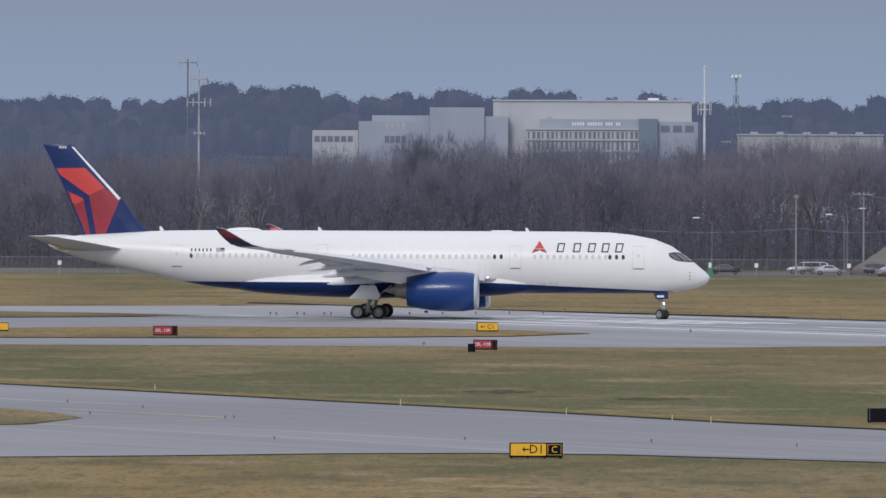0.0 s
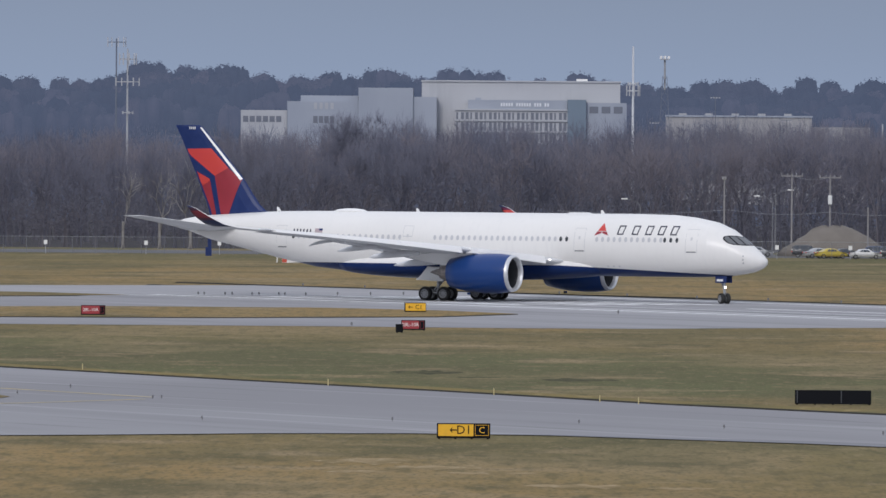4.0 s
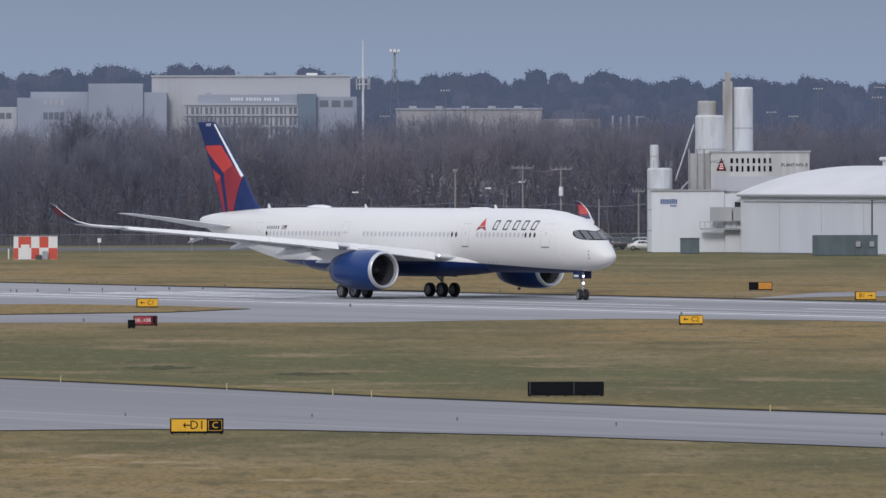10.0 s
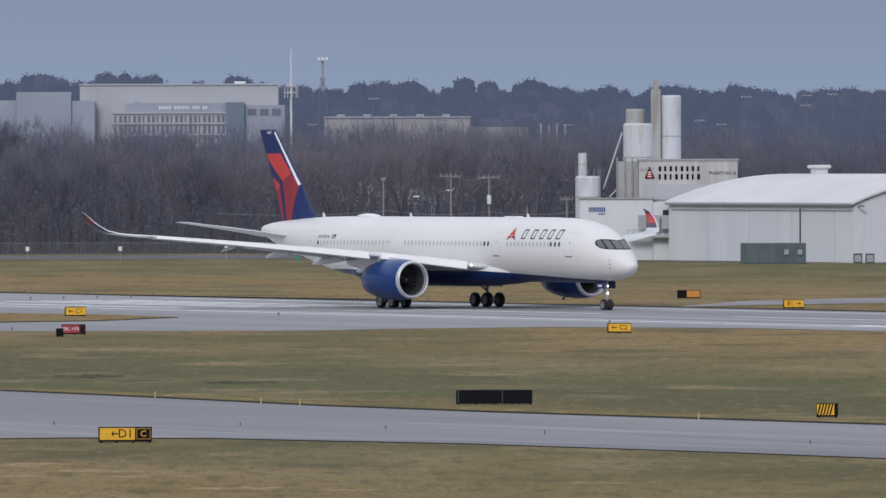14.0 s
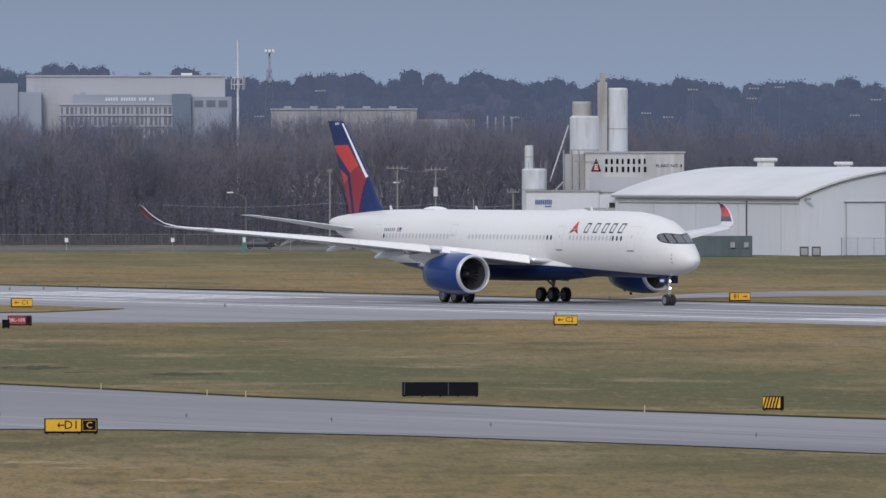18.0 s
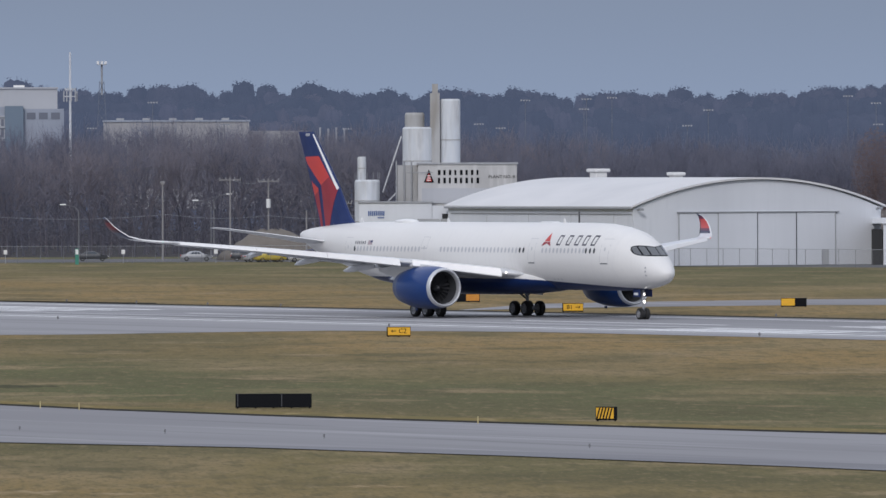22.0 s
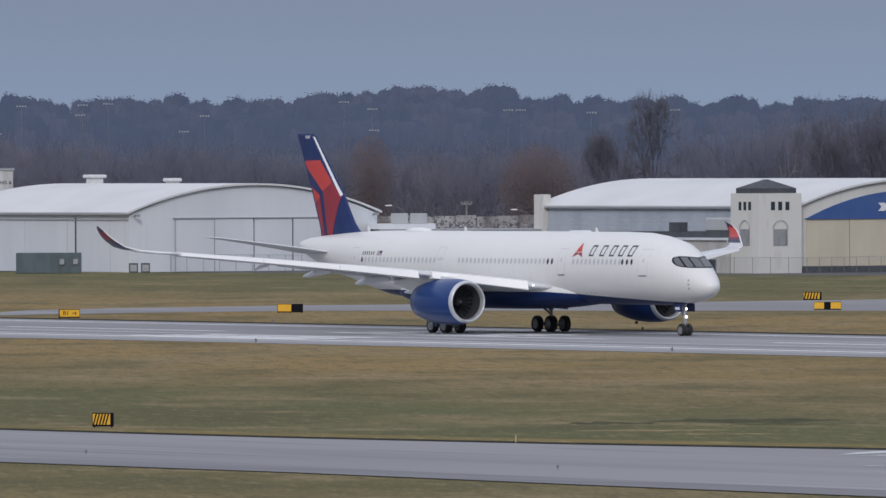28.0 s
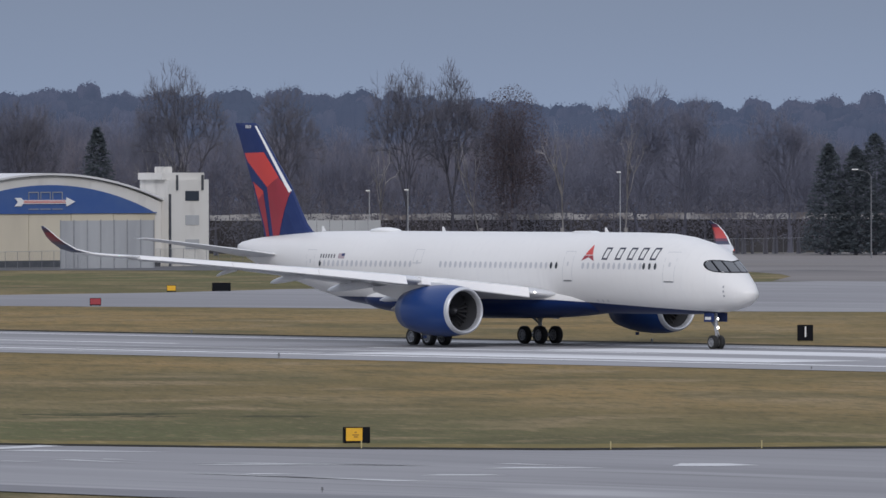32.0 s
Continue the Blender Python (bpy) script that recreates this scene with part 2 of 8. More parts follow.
# ---- mesh helpers ----
def mesh_object(name, bm, mats, smooth=False):
    me = bpy.data.meshes.new(name)
    bmesh.ops.recalc_face_normals(bm, faces=bm.faces)
    bm.to_mesh(me)
    bm.free()
    for m in (mats if isinstance(mats, (list, tuple)) else [mats]):
        me.materials.append(m)
    if smooth:
        me.polygons.foreach_set("use_smooth", [True] * len(me.polygons))
    return new(name, me)


def part(name, bm, mats, parent, label="", smooth=False):
    ob = mesh_object(name, bm, mats, smooth)
    ob.parent = parent
    if label:
        ob["label"] = label
    return ob


def share(name, me, parent, m, label=""):
    """One more object on a mesh that is already there."""
    ob = new(name, me)
    ob.parent = parent
    ob.matrix_local = m
    if label:
        ob["label"] = label
    return ob


def thing(name, m, label, category, group="", kind=""):
    ob = new(name)
    ob.empty_display_size = 0.3
    ob.matrix_world = m
    return tagged(ob, label, category, group, kind)


def box(bm, x0, x1, y0, y1, z0, z1, bevel=0.0, mi=0):
    vs = [bm.verts.new((x, y, z)) for x in (x0, x1) for y in (y0, y1) for z in (z0, z1)]
    fs = []
    for i in ((0, 1, 3, 2), (4, 6, 7, 5), (0, 4, 5, 1), (2, 3, 7, 6), (0, 2, 6, 4), (1, 5, 7, 3)):
        f = bm.faces.new([vs[k] for k in i])
        f.material_index = mi
        fs.append(f)
    if bevel:
        bmesh.ops.bevel(bm, geom=list({e for f in fs for e in f.edges}), offset=bevel, segments=1, affect="EDGES")
    return vs


def loft(bm, rings, caps=True, closed=True, mi=0):
    rows = [[bm.verts.new(p) for p in ring] for ring in rings]
    n = len(rows[0])
    for a, b in zip(rows, rows[1:]):
        for i in range(n if closed else n - 1):
            j = (i + 1) % n
            f = bm.faces.new((a[i], a[j], b[j], b[i]))
            f.material_index = mi
    if caps:
        for r in (rows[0], rows[-1]):
            f = bm.faces.new(r)
            f.material_index = mi
    return rows


def tube(bm, p0, p1, r0, r1=None, n=8, mi=0):
    p0, p1 = Vector(p0), Vector(p1)
    r1 = r0 if r1 is None else r1
    q = (p1 - p0).to_track_quat("Z", "Y")
    ring = [Vector((math.cos(2 * math.pi * i / n), math.sin(2 * math.pi * i / n), 0)) for i in range(n)]
    loft(bm, [[p0 + q @ (v * r0) for v in ring], [p1 + q @ (v * r1) for v in ring]], mi=mi)


def revolve(bm, profile, axis="x", n=32, caps=False, mi=0):
    """profile: (along, radius)."""
    rings = []
    for a, r in profile:
        ring = []
        for i in range(n):
            c, s = math.cos(2 * math.pi * i / n) * r, math.sin(2 * math.pi * i / n) * r
            ring.append((a, c, s) if axis == "x" else ((c, a, s) if axis == "y" else (c, s, a)))
        rings.append(ring)
    return loft(bm, rings, caps=caps, mi=mi)


def sheet(bm, pts, z, mi=0):
    f = bm.faces.new([bm.verts.new((x, y, z)) for x, y in pts])
    f.material_index = mi


def interp(x, xs, ys):
    return float(np.interp(x, xs, ys))


def spot(bearing, dist, z=0.0):
    """A place by its bearing from the observer, in degrees, and its distance."""
    a = radians(bearing)
    return Vector((dist * math.sin(a), dist * math.cos(a), z))


def facing(bearing, dist, z=0.0, turn=0.0):
    """A pose whose -y side faces the observer, turned by some degrees."""
    p = spot(bearing, dist, z)
    return pose(p.x, p.y, p.z, 0, 0, -bearing + turn)


def words(name, text, size, mat, parent, m, align="CENTER", depth=0.01, sx=1.0):
    cu = bpy.data.curves.new(name, "FONT")
    cu.body, cu.size, cu.align_x, cu.align_y, cu.extrude = text, size, align, "CENTER", depth
    cu.resolution_u = 2
    tmp = bpy.data.objects.new(name, cu)
    me = bpy.data.meshes.new_from_object(tmp)
    bpy.data.objects.remove(tmp)
    bpy.data.curves.remove(cu)
    me.materials.clear()
    me.materials.append(mat)
    ob = new(name, me)
    ob.parent = parent
    ob.matrix_local = m @ Matrix.Diagonal((sx, 1, 1, 1))
    return ob


# ---- ground, runway, taxiways ----
def surface(name, outline, z, mat, label, category="pavement"):
    bm = bmesh.new()
    sheet(bm, outline, z)
    ob = mesh_object(name, bm, mat)
    return tagged(ob, label, category, kind="structure")


bm = bmesh.new()
steps = [-4500, -1500, -500, -200, 0, 100, 200, 300, 500, 900, 2000, 4500]
far = [-800, 0, 300, 400, 500, 600, 700, 800, 900, 1000, 1200, 1500, 2000, 3000, 4900]
grid = [[bm.verts.new((x, y, 0)) for x in steps] for y in far]
for a, b in zip(grid, grid[1:]):
    for i in range(len(steps) - 1):
        bm.faces.new((a[i], a[i + 1], b[i + 1], b[i]))
ground = tagged(mesh_object("ground", bm, GRASS), "mown winter airfield grass, tan and dull green", "grass", kind="structure")

RUN_ANGLE = radians(62.9)
RUN_ALONG = Vector((math.cos(RUN_ANGLE), -math.sin(RUN_ANGLE), 0))
RUN_NEAR = Vector((-math.sin(RUN_ANGLE), -math.cos(RUN_ANGLE), 0))
RUN_ZERO = Vector((143.9, 831.5, 0))


def on_runway(s, n, z=0.0):
    """s metres along the take-off run, n metres from its wheel line towards the observer."""
    p = RUN_ZERO + RUN_ALONG * s + RUN_NEAR * n
    return Vector((p.x, p.y, z))


def strip(name, s0, s1, n0, n1, z, mat, label="", parent=None):
    bm = bmesh.new()
    k = max(1, int((s1 - s0) / 60))
    for i in range(k):
        a, b = s0 + (s1 - s0) * i / k, s0 + (s1 - s0) * (i + 1) / k
        sheet(bm, [on_runway(*q)[:2] for q in ((a, n0), (b, n0), (b, n1), (a, n1))], z)
    ob = mesh_object(name, bm, mat)
    ob.parent = parent
    if label:
        ob["label"] = label
    return ob


runway = strip("runway", -400, 900, -11, 45.5, 0.03, RUNWAY)
tagged(runway, "grey grooved asphalt runway with worn white markings", "runway", kind="structure")
surface("taxiway_entry", [(-76.8, 1134), (-61.9, 1166), (-40, 1187), (-29.3, 1174), (-8.5, 1149), (20, 1107), (60, 985), (57, 903), (47.5, 919), (40, 925), (31, 930), (20, 923), (10, 914.5), (-1, 913), (-16.1, 916), (-48.6, 916), (-62.1, 917)],
        0.02, CONCRETE, "pale concrete runway entry with a wide fillet", "taxiway")
surface("infield_a", [(-77.1, 1138.6), (-60, 1129.2), (-48.3, 1120.9), (-38.7, 1104.4), (-47.2, 1094.9), (-57.7, 1086.1), (-73.6, 1087)], 0.05, GRASS, "narrow tongue of tan grass between pavements", "grass")
surface("infield_b", [(-68.9, 1017.8), (-53.8, 1012.6), (-39, 1023.9), (-18, 1023.7), (-7.4, 1012), (0, 993.3), (-7.1, 973.5), (-26.7, 958.8), (-50.7, 954.9), (-64.5, 953.7)], 0.05, GRASS, "tongue of tan grass at the runway entry", "grass")
NEAR_X = [-70, -45, -29.5, -21.3, -12.9, -5.6, 1.6, 14.6, 26.5, 39, 51, 66, 100, 150]
NEAR_Y = [548, 552, 556.5, 560.5, 566.0, 568.0, 566, 553.5, 536, 515, 491, 463, 420, 380]
FAR_X = [-70, -51.5, -39.6, -27.6, -17.3, -4.8, 2.0, 8.2, 18, 36.5, 44, 57.5, 72, 84, 96, 115, 150]
FAR_Y = [790, 762, 744, 718.0, 695.0, 668.5, 652.5, 637.5, 619.5, 590, 578.8, 562.0, 547.5, 537.5, 531.5, 530.5, 530]
surface("taxiway_parallel", list(zip(FAR_X, FAR_Y)) + list(zip(NEAR_X, NEAR_Y))[::-1], 0.02, CONCRETE, "pale grey concrete parallel taxiway, streaked and patched", "taxiway")
surface("infield_c", [(-46.2, 682.7), (-35.4, 668.4), (-32, 658.5), (-29.6, 644.7), (-31.5, 629.6), (-33.2, 625.9), (-42, 621.1)], 0.05, GRASS, "grass tip between two taxiways", "grass")
surface("taxiway_far", [(46.8, 1050), (57, 1096), (68.8, 1110), (86.8, 1124), (118, 1131), (147.5, 1147), (167, 1161), (183, 1185), (241, 1229), (420, 1330), (420, 900), (235, 975), (198, 998.5), (160, 1039), (137, 1061), (114.5, 1070), (84, 1081), (66.4, 1072), (57, 1064.9)],
        0.02, CONCRETE, "pale concrete taxiway beyond the runway", "taxiway")

# painted markings on the runway
AIM_WHITE = material("aiming_paint", (0.66, 0.66, 0.665), 0.8, spots=((0.1, (0.1, 1, 1), (0.46, 0.458, 0.465), 0.5, 0.7),), turn=-62.9)
WORN_WHITE = material("worn_white_paint", (0.56, 0.56, 0.565), 0.8, spots=((0.15, (0.1, 1, 1), (0.36, 0.358, 0.365), 0.5, 0.7),), turn=-62.9)
strip("edge_line", -330, 900, 33.5, 35.0, 0.042, PAINT_WHITE, "worn white runway edge line", runway)
strip("edge_line", -330, 900, -5.6, -4.6, 0.042, PAINT_WHITE, "worn white runway edge line", runway)
for i in range(6):
    strip("threshold_bar", -318, -262, 5 + i * 4.2, 7 + i * 4.2, 0.042, PAINT_WHITE, "", runway)
for n in (4, 7.5, 11, 24, 27.5, 31):
    strip("touchdown_bar", -128, -100, n, n + 1.9, 0.042, PAINT_WHITE, "", runway)
for n in (3.5, 22):
    strip("aiming_block", 22, 74, n, n + 9, 0.042, AIM_WHITE, "broad worn white aiming block", runway)
for n0, n1 in ((22.0, 23.0), (29.3, 30.6), (37.6, 38.3)):
    strip("side_stripe", -330, 20, n0, n1, 0.042, WORN_WHITE, "long worn white stripe", runway)
for i in range(16):
    strip("centre_dash", -240 + i * 61, -203 + i * 61, 14.0, 15.0, 0.042, PAINT_WHITE, "", runway)


EDGE_DARK = dull(material("dark_pavement_edge", (0.026, 0.024, 0.020), 0.95, spots=((0.8, (1, 0.5, 1), (0.075, 0.064, 0.04), 0.58, 0.72),)))


def edge_band(name, line, width, mat=None, label="thin dark strip along the pavement edge"):
    """A thin broken strip along a pavement's edge, dark unless another material is given."""
    bm = bmesh.new()
    pts = [Vector((x, y, 0)) for x, y in line]
    up = [bm.verts.new((p.x, p.y, 0.028)) for p in pts]
    dn = [bm.verts.new((p.x, p.y + width, 0.028)) for p in pts]
    for i in range(len(pts) - 1):
        bm.faces.new((up[i], up[i + 1], dn[i + 1], dn[i]))
    return tagged(mesh_object(name, bm, mat or EDGE_DARK), label, "verge", kind="structure")


edge_band("dark_edge_a", list(zip(FAR_X, FAR_Y))[1:], 4.2)
STRAW = dull(material("straw_verge", (0.205, 0.158, 0.064), 0.95, spots=((0.25, (1, 0.3, 1), (0.17, 0.145, 0.062), 0.45, 0.68), (0.9, (1, 0.15, 1), (0.31, 0.24, 0.12), 0.55, 0.72), (0.12, (1, 1, 1), (0.135, 0.12, 0.055), 0.52, 0.66))))
edge_band("straw_verge", [(x, y + 4.21) for x, y in zip(FAR_X, FAR_Y)][1:], 7.5, STRAW, "straw-yellow verge of grass along the taxiway")
edge_band("dark_edge_b", [on_runway(s_, -11.0)[:2] for s_ in (-420, -300, -100, 100, 300, 500, 900)], 10.0)
edge_band("dark_edge_g", [(-40, 1187), (-29.3, 1174), (-8.5, 1149), (20, 1107)], 8.0)
edge_band("dark_edge_d", [(-64.5, 953.7), (-50.7, 954.9), (-26.7, 958.8), (-7.1, 973.5), (0, 993.3)], -3.4)
edge_band("dark_edge_e", [(-73.6, 1087), (-57.7, 1086.1), (-47.2, 1094.9), (-38.7, 1104.4)], -4.0)
edge_band("dark_edge_f", [(-42, 621.1), (-33.2, 625.9), (-31.5, 629.6)], -1.2)
edge_band("dark_edge_c", list(zip(NEAR_X, NEAR_Y))[1:], -0.9)

SHOULDER = material("taxiway_shoulder_asphalt", (0.205, 0.203, 0.214), 0.85, spots=((0.15, (0.06, 1, 1), (0.170, 0.168, 0.178), 0.45, 0.68), (0.4, (0.04, 1, 1), (0.25, 0.248, 0.258), 0.58, 0.74)), turn=-50.0)
SHOULDER.node_tree.nodes["Principled BSDF"].inputs["Specular IOR Level"].default_value = 0.22
bm = bmesh.new()
sheet(bm, list(zip(NEAR_X, NEAR_Y))[5:] + [(x, y + w_) for x, y, w_ in zip(NEAR_X[6:], NEAR_Y[6:], (1.5, 5.0, 9.0) + (11.5,) * 5)][::-1], 0.026)
tagged(mesh_object("taxiway_shoulder", bm, SHOULDER), "darker asphalt shoulder of the taxiway", "verge", kind="structure")

# faded taxiway lines round the grass tip
for i, (p0, p1, w_) in enumerate((((-32.0, 669.0), (-21.3, 645.8), 1.6), ((-28.2, 628.5), (-21.6, 641.0), 1.3), ((-42.0, 615.0), (-28.2, 628.5), 1.3))):
    bm = bmesh.new()
    sheet(bm, [(p0[0], p0[1]), (p1[0], p1[1]), (p1[0], p1[1] + w_), (p0[0], p0[1] + w_)], 0.031)
    tagged(mesh_object("taxi_line", bm, PAINT_YELLOW), "faded pale yellow taxiway line", "marking", kind="structure")

# scraped and repainted streaks on the taxiway
for x0, y0, x1, y1, w_ in ((68.5, 538.3, 76.8, 533.7, 2.1), (71.6, 521.2, 72.8, 520.6, 1.5), (74.6, 510.9, 79.3, 509.2, 1.8), (86.6, 501.3, 92.4, 501.2, 1.8), (95.8, 503.0, 100.0, 503.4, 4.2), (82.0, 491.1, 85.9, 490.7, 1.7), (74.5, 495.4, 77.1, 494.5, 1.5), (66.2, 519.5, 68.6, 517.6, 1.4), (69.3, 521.4, 72.9, 514.1, 2.2), (74.9, 514.2, 85.3, 506.4, 1.5), (72.0, 497.8, 81.2, 482.4, 0.9), (88.6, 509.7, 91.9, 503.4, 1.6), (67.8, 539.6, 73.2, 546.0, 2.4)):
    bm = bmesh.new()
    sheet(bm, [(x0, y0), (x0 + (x1 - x0) * 0.5, (y0 + y1) / 2 - w_ * 0.2), (x1, y1), (x1 - (x1 - x0) * 0.2, y1 + w_ * 0.8), (x0 + (x1 - x0) * 0.3, y0 * 0.7 + y1 * 0.3 + w_)], 0.034)
    tagged(mesh_object("pavement_streak", bm, WORN_WHITE), "pale worn streak on the taxiway pavement", "marking", kind="structure")

# swales in the grass, their shade painted in as darker patches
SWALE = dull(material("shaded_swale_grass", (0.072, 0.069, 0.038), 0.95, spots=((0.3, (1, 0.3, 1), (0.105, 0.10, 0.050), 0.45, 0.62), (1.2, (1, 0.2, 1), (0.040, 0.042, 0.026), 0.5, 0.7))))
rng2 = random.Random(5)
DRY = dull(material("bleached_dry_grass", (0.300, 0.225, 0.125), 0.95, spots=((0.5, (1, 0.3, 1), (0.20, 0.150, 0.072), 0.42, 0.60), (1.6, (1, 0.2, 1), (0.34, 0.265, 0.16), 0.52, 0.7))))


def grass_patch(x0, x1, yc, dep, z, mat, name, label):
    """A ragged lens of grass of another colour."""
    bm = bmesh.new()
    k_ = 11
    up, dn = [], []
    for i in range(k_ + 1):
        f_ = i / k_
        e_ = math.sin(math.pi * f_) ** 0.6 * dep / 2
        x_ = x0 + (x1 - x0) * f_
        up.append((x_, yc + e_ * (0.3 + 1.0 * rng2.random()) + 0.05))
        dn.append((x_, yc - e_ * (0.3 + 1.0 * rng2.random()) - 0.05))
    sheet(bm, dn + up[::-1], z)
    tagged(mesh_object(name, bm, mat), label, "grass", kind="structure")


for x0, x1, yc, dep in ((61.5, 66.8, 609, 7), (66, 78.5, 613, 10), (70, 76.0, 604, 3), (79.5, 90, 614, 8), (84, 88, 607, 3), (91, 96, 606, 5), (-8.5, -3.5, 728, 14), (1.5, 6.5, 706, 10), (-4, -1, 712, 5)):
    grass_patch(x0, x1, yc, dep, 0.006, SWALE, "grass_swale", "swale in the grass, its shade painted darker")
for x0, x1, yc, dep in ((-10, -4.6, 517, 11), (-6, -1.0, 507, 8), (-3.2, 1.0, 499, 5), (0.2, 5.2, 480, 7), (5.5, 8.6, 478, 4), (-9, -5.5, 500, 4), (16.5, 20.0, 487, 4), (60, 69, 592, 4), (64, 70, 583, 3)):
    grass_patch(x0, x1, yc, dep, 0.008, DRY, "dry_grass", "bleached dry patch in the grass")

APRON = dull(material("old_brown_grey_apron", (0.225, 0.210, 0.205), 0.9, spots=((0.03, (0.3, 1, 1), (0.18, 0.17, 0.166), 0.42, 0.62), (0.2, (0.08, 1, 1), (0.28, 0.262, 0.255), 0.55, 0.72), (0.1, (0.1, 1, 1), (0.19, 0.165, 0.14), 0.56, 0.7)), turn=-20.0))
surface("apron_east", [(262, 1600), (250, 1500), (262, 1420), (266, 1362), (263, 1310), (259, 1284), (248, 1240), (300, 1180), (420, 1180), (420, 1600)], 0.026, APRON, "old brown-grey concrete apron, patched and stained", "apron")
for x0, y0, x1, y1, w_ in ((268, 1352, 282, 1346, 9), (262, 1262, 275, 1235, 7), (256, 1090, 266, 1075, 6)):
    bm = bmesh.new()
    sheet(bm, [(x0, y0), ((x0 + x1) / 2, (y0 + y1) / 2 - w_ * 0.3), (x1, y1), ((x0 + x1) / 2, (y0 + y1) / 2 + w_ * 0.5)], 0.038)
    tagged(mesh_object("rubber_mark", bm, ASPHALT), "dark tyre scrub mark on the apron", "marking", kind="structure")


# ---- the airliner (x forward, y to its left, z up; origin on the ground between the main wheels) ----
FU = [-32.1, -31.6, -30.2, -28.5, -24.1, -20.2, -16.3, -12.0, 0.0, 20.0, 23.4, 25.6, 27.9, 29.55, 30.95, 32.07, 32.9, 33.2, 33.32]
F_TOP = [7.55, 7.72, 7.95, 8.12, 8.42, 8.58, 8.64, 8.65, 8.65, 8.65, 8.58, 8.36, 7.92, 7.26, 6.30, 5.42, 4.72, 4.42, 4.2]
F_BOT = [7.05, 6.75, 6.25, 5.70, 4.72, 3.85, 3.10, 2.68, 2.56, 2.56, 2.56, 2.57, 2.62, 2.74, 2.92, 3.16, 3.52, 3.80, 4.1]
F_HW = [0.22, 0.46, 0.85, 1.20, 1.95, 2.45, 2.80, 2.95, 2.98, 2.98, 2.95, 2.86, 2.56, 2.08, 1.66, 1.20, 0.68, 0.36, 0.06]


def hull(u):
    """Middle height, half height and half width of the fuselage at u."""
    t, b = interp(u, FU, F_TOP), interp(u, FU, F_BOT)
    return (t + b) / 2, (t - b) / 2, interp(u, FU, F_HW)


def hull_side(u, z, side, proud=0.012):
    c, h, w = hull(u)
    k = max(-1.0, min(1.0, (z - c) / h))
    return Vector((u, -side * (w * math.sqrt(1 - k * k) + proud), z))


def hull_front(v, z):
    """The nose skin at v metres from the middle line and height z: found along u."""
    lo, hi = 27.0, 33.3
    for _ in range(30):
        mid = (lo + hi) / 2
        c, h, w = hull(mid)
        if (v / w) ** 2 + ((z - c) / h) ** 2 < 1:
            lo = mid
        else:
            hi = mid
    return Vector((lo + 0.015, -v, z + 0.008))


def decal(name, corners, mat, parent, side=1, label="", steps=6, proud=0.012):
    """A four-cornered patch of paint on the fuselage side: corners (u, z), in order."""
    a, b, c, d = [Vector(q) for q in corners]
    bm = bmesh.new()
    g = [[bm.verts.new(hull_side(*(a.lerp(b, i / steps).lerp(d.lerp(c, i / steps), j / steps)), side, proud)) for i in range(steps + 1)] for j in range(steps + 1)]
    for p, q in zip(g, g[1:]):
        for i in range(steps):
            bm.faces.new((p[i], p[i + 1], q[i + 1], q[i]))
    return part(name, bm, mat, parent, label, True)


def two_tone():
    """White above, navy belly below a line that sinks towards the nose."""
    m = material("white_over_navy_paint", (0.745, 0.735, 0.715), 0.32, spots=((0.25, (0.4, 1, 1), (0.705, 0.695, 0.68), 0.45, 0.8), (2.2, (1.6, 1, 0.15), (0.715, 0.706, 0.69), 0.5, 0.8)))
    n, l = m.node_tree.nodes, m.node_tree.links
    b = n["Principled BSDF"]
    white = b.inputs["Base Color"].links[0].from_socket
    tc = n.new("ShaderNodeTexCoord")
    sp = n.new("ShaderNodeSeparateXYZ")
    l.new(tc.outputs["Object"], sp.inputs[0])
    line = n.new("ShaderNodeMapRange")
    for k, v in (("From Min", 12.0), ("From Max", 30.0), ("To Min", 3.58), ("To Max", 2.78)):
        line.inputs[k].default_value = v
    l.new(sp.outputs["X"], line.inputs["Value"])
    cmp = n.new("ShaderNodeMath")
    cmp.operation = "LESS_THAN"
    l.new(sp.outputs["Z"], cmp.inputs[0])
    l.new(line.outputs[0], cmp.inputs[1])
    mix = n.new("ShaderNodeMixRGB")
    mix.inputs[2].default_value = (0.010, 0.026, 0.100, 1)
    l.new(cmp.outputs[0], mix.inputs[0])
    l.new(white, mix.inputs[1])
    l.new(mix.outputs[0], b.inputs["Base Color"])
    gloss = n.new("ShaderNodeMapRange")          # the belly paint is duller than the white
    gloss.inputs["To Min"].default_value, gloss.inputs["To Max"].default_value = 0.35, 0.10
    l.new(cmp.outputs[0], gloss.inputs["Value"])
    l.new(gloss.outputs[0], b.inputs["Specular IOR Level"])
    return m


TWO_TONE = two_tone()
airliner = thing("airliner", pose(-21.5, 1090.6, 0, 0, 0, -2.6), "white and navy twin-engine airliner with a red and blue tail", "airplane")

us = sorted(set([round(u, 2) for u in np.linspace(-32.1, 33.0, 90)] + FU))
rings = []
for u in us:
    c, h, w = hull(u)
    rings.append([(u, -w * math.sin(2 * math.pi * i / 56), c + h * math.cos(2 * math.pi * i / 56)) for i in range(56)])
bm = bmesh.new()
loft(bm, rings)
fuselage = part("fuselage", bm, TWO_TONE, airliner, "white fuselage with a navy belly", True)

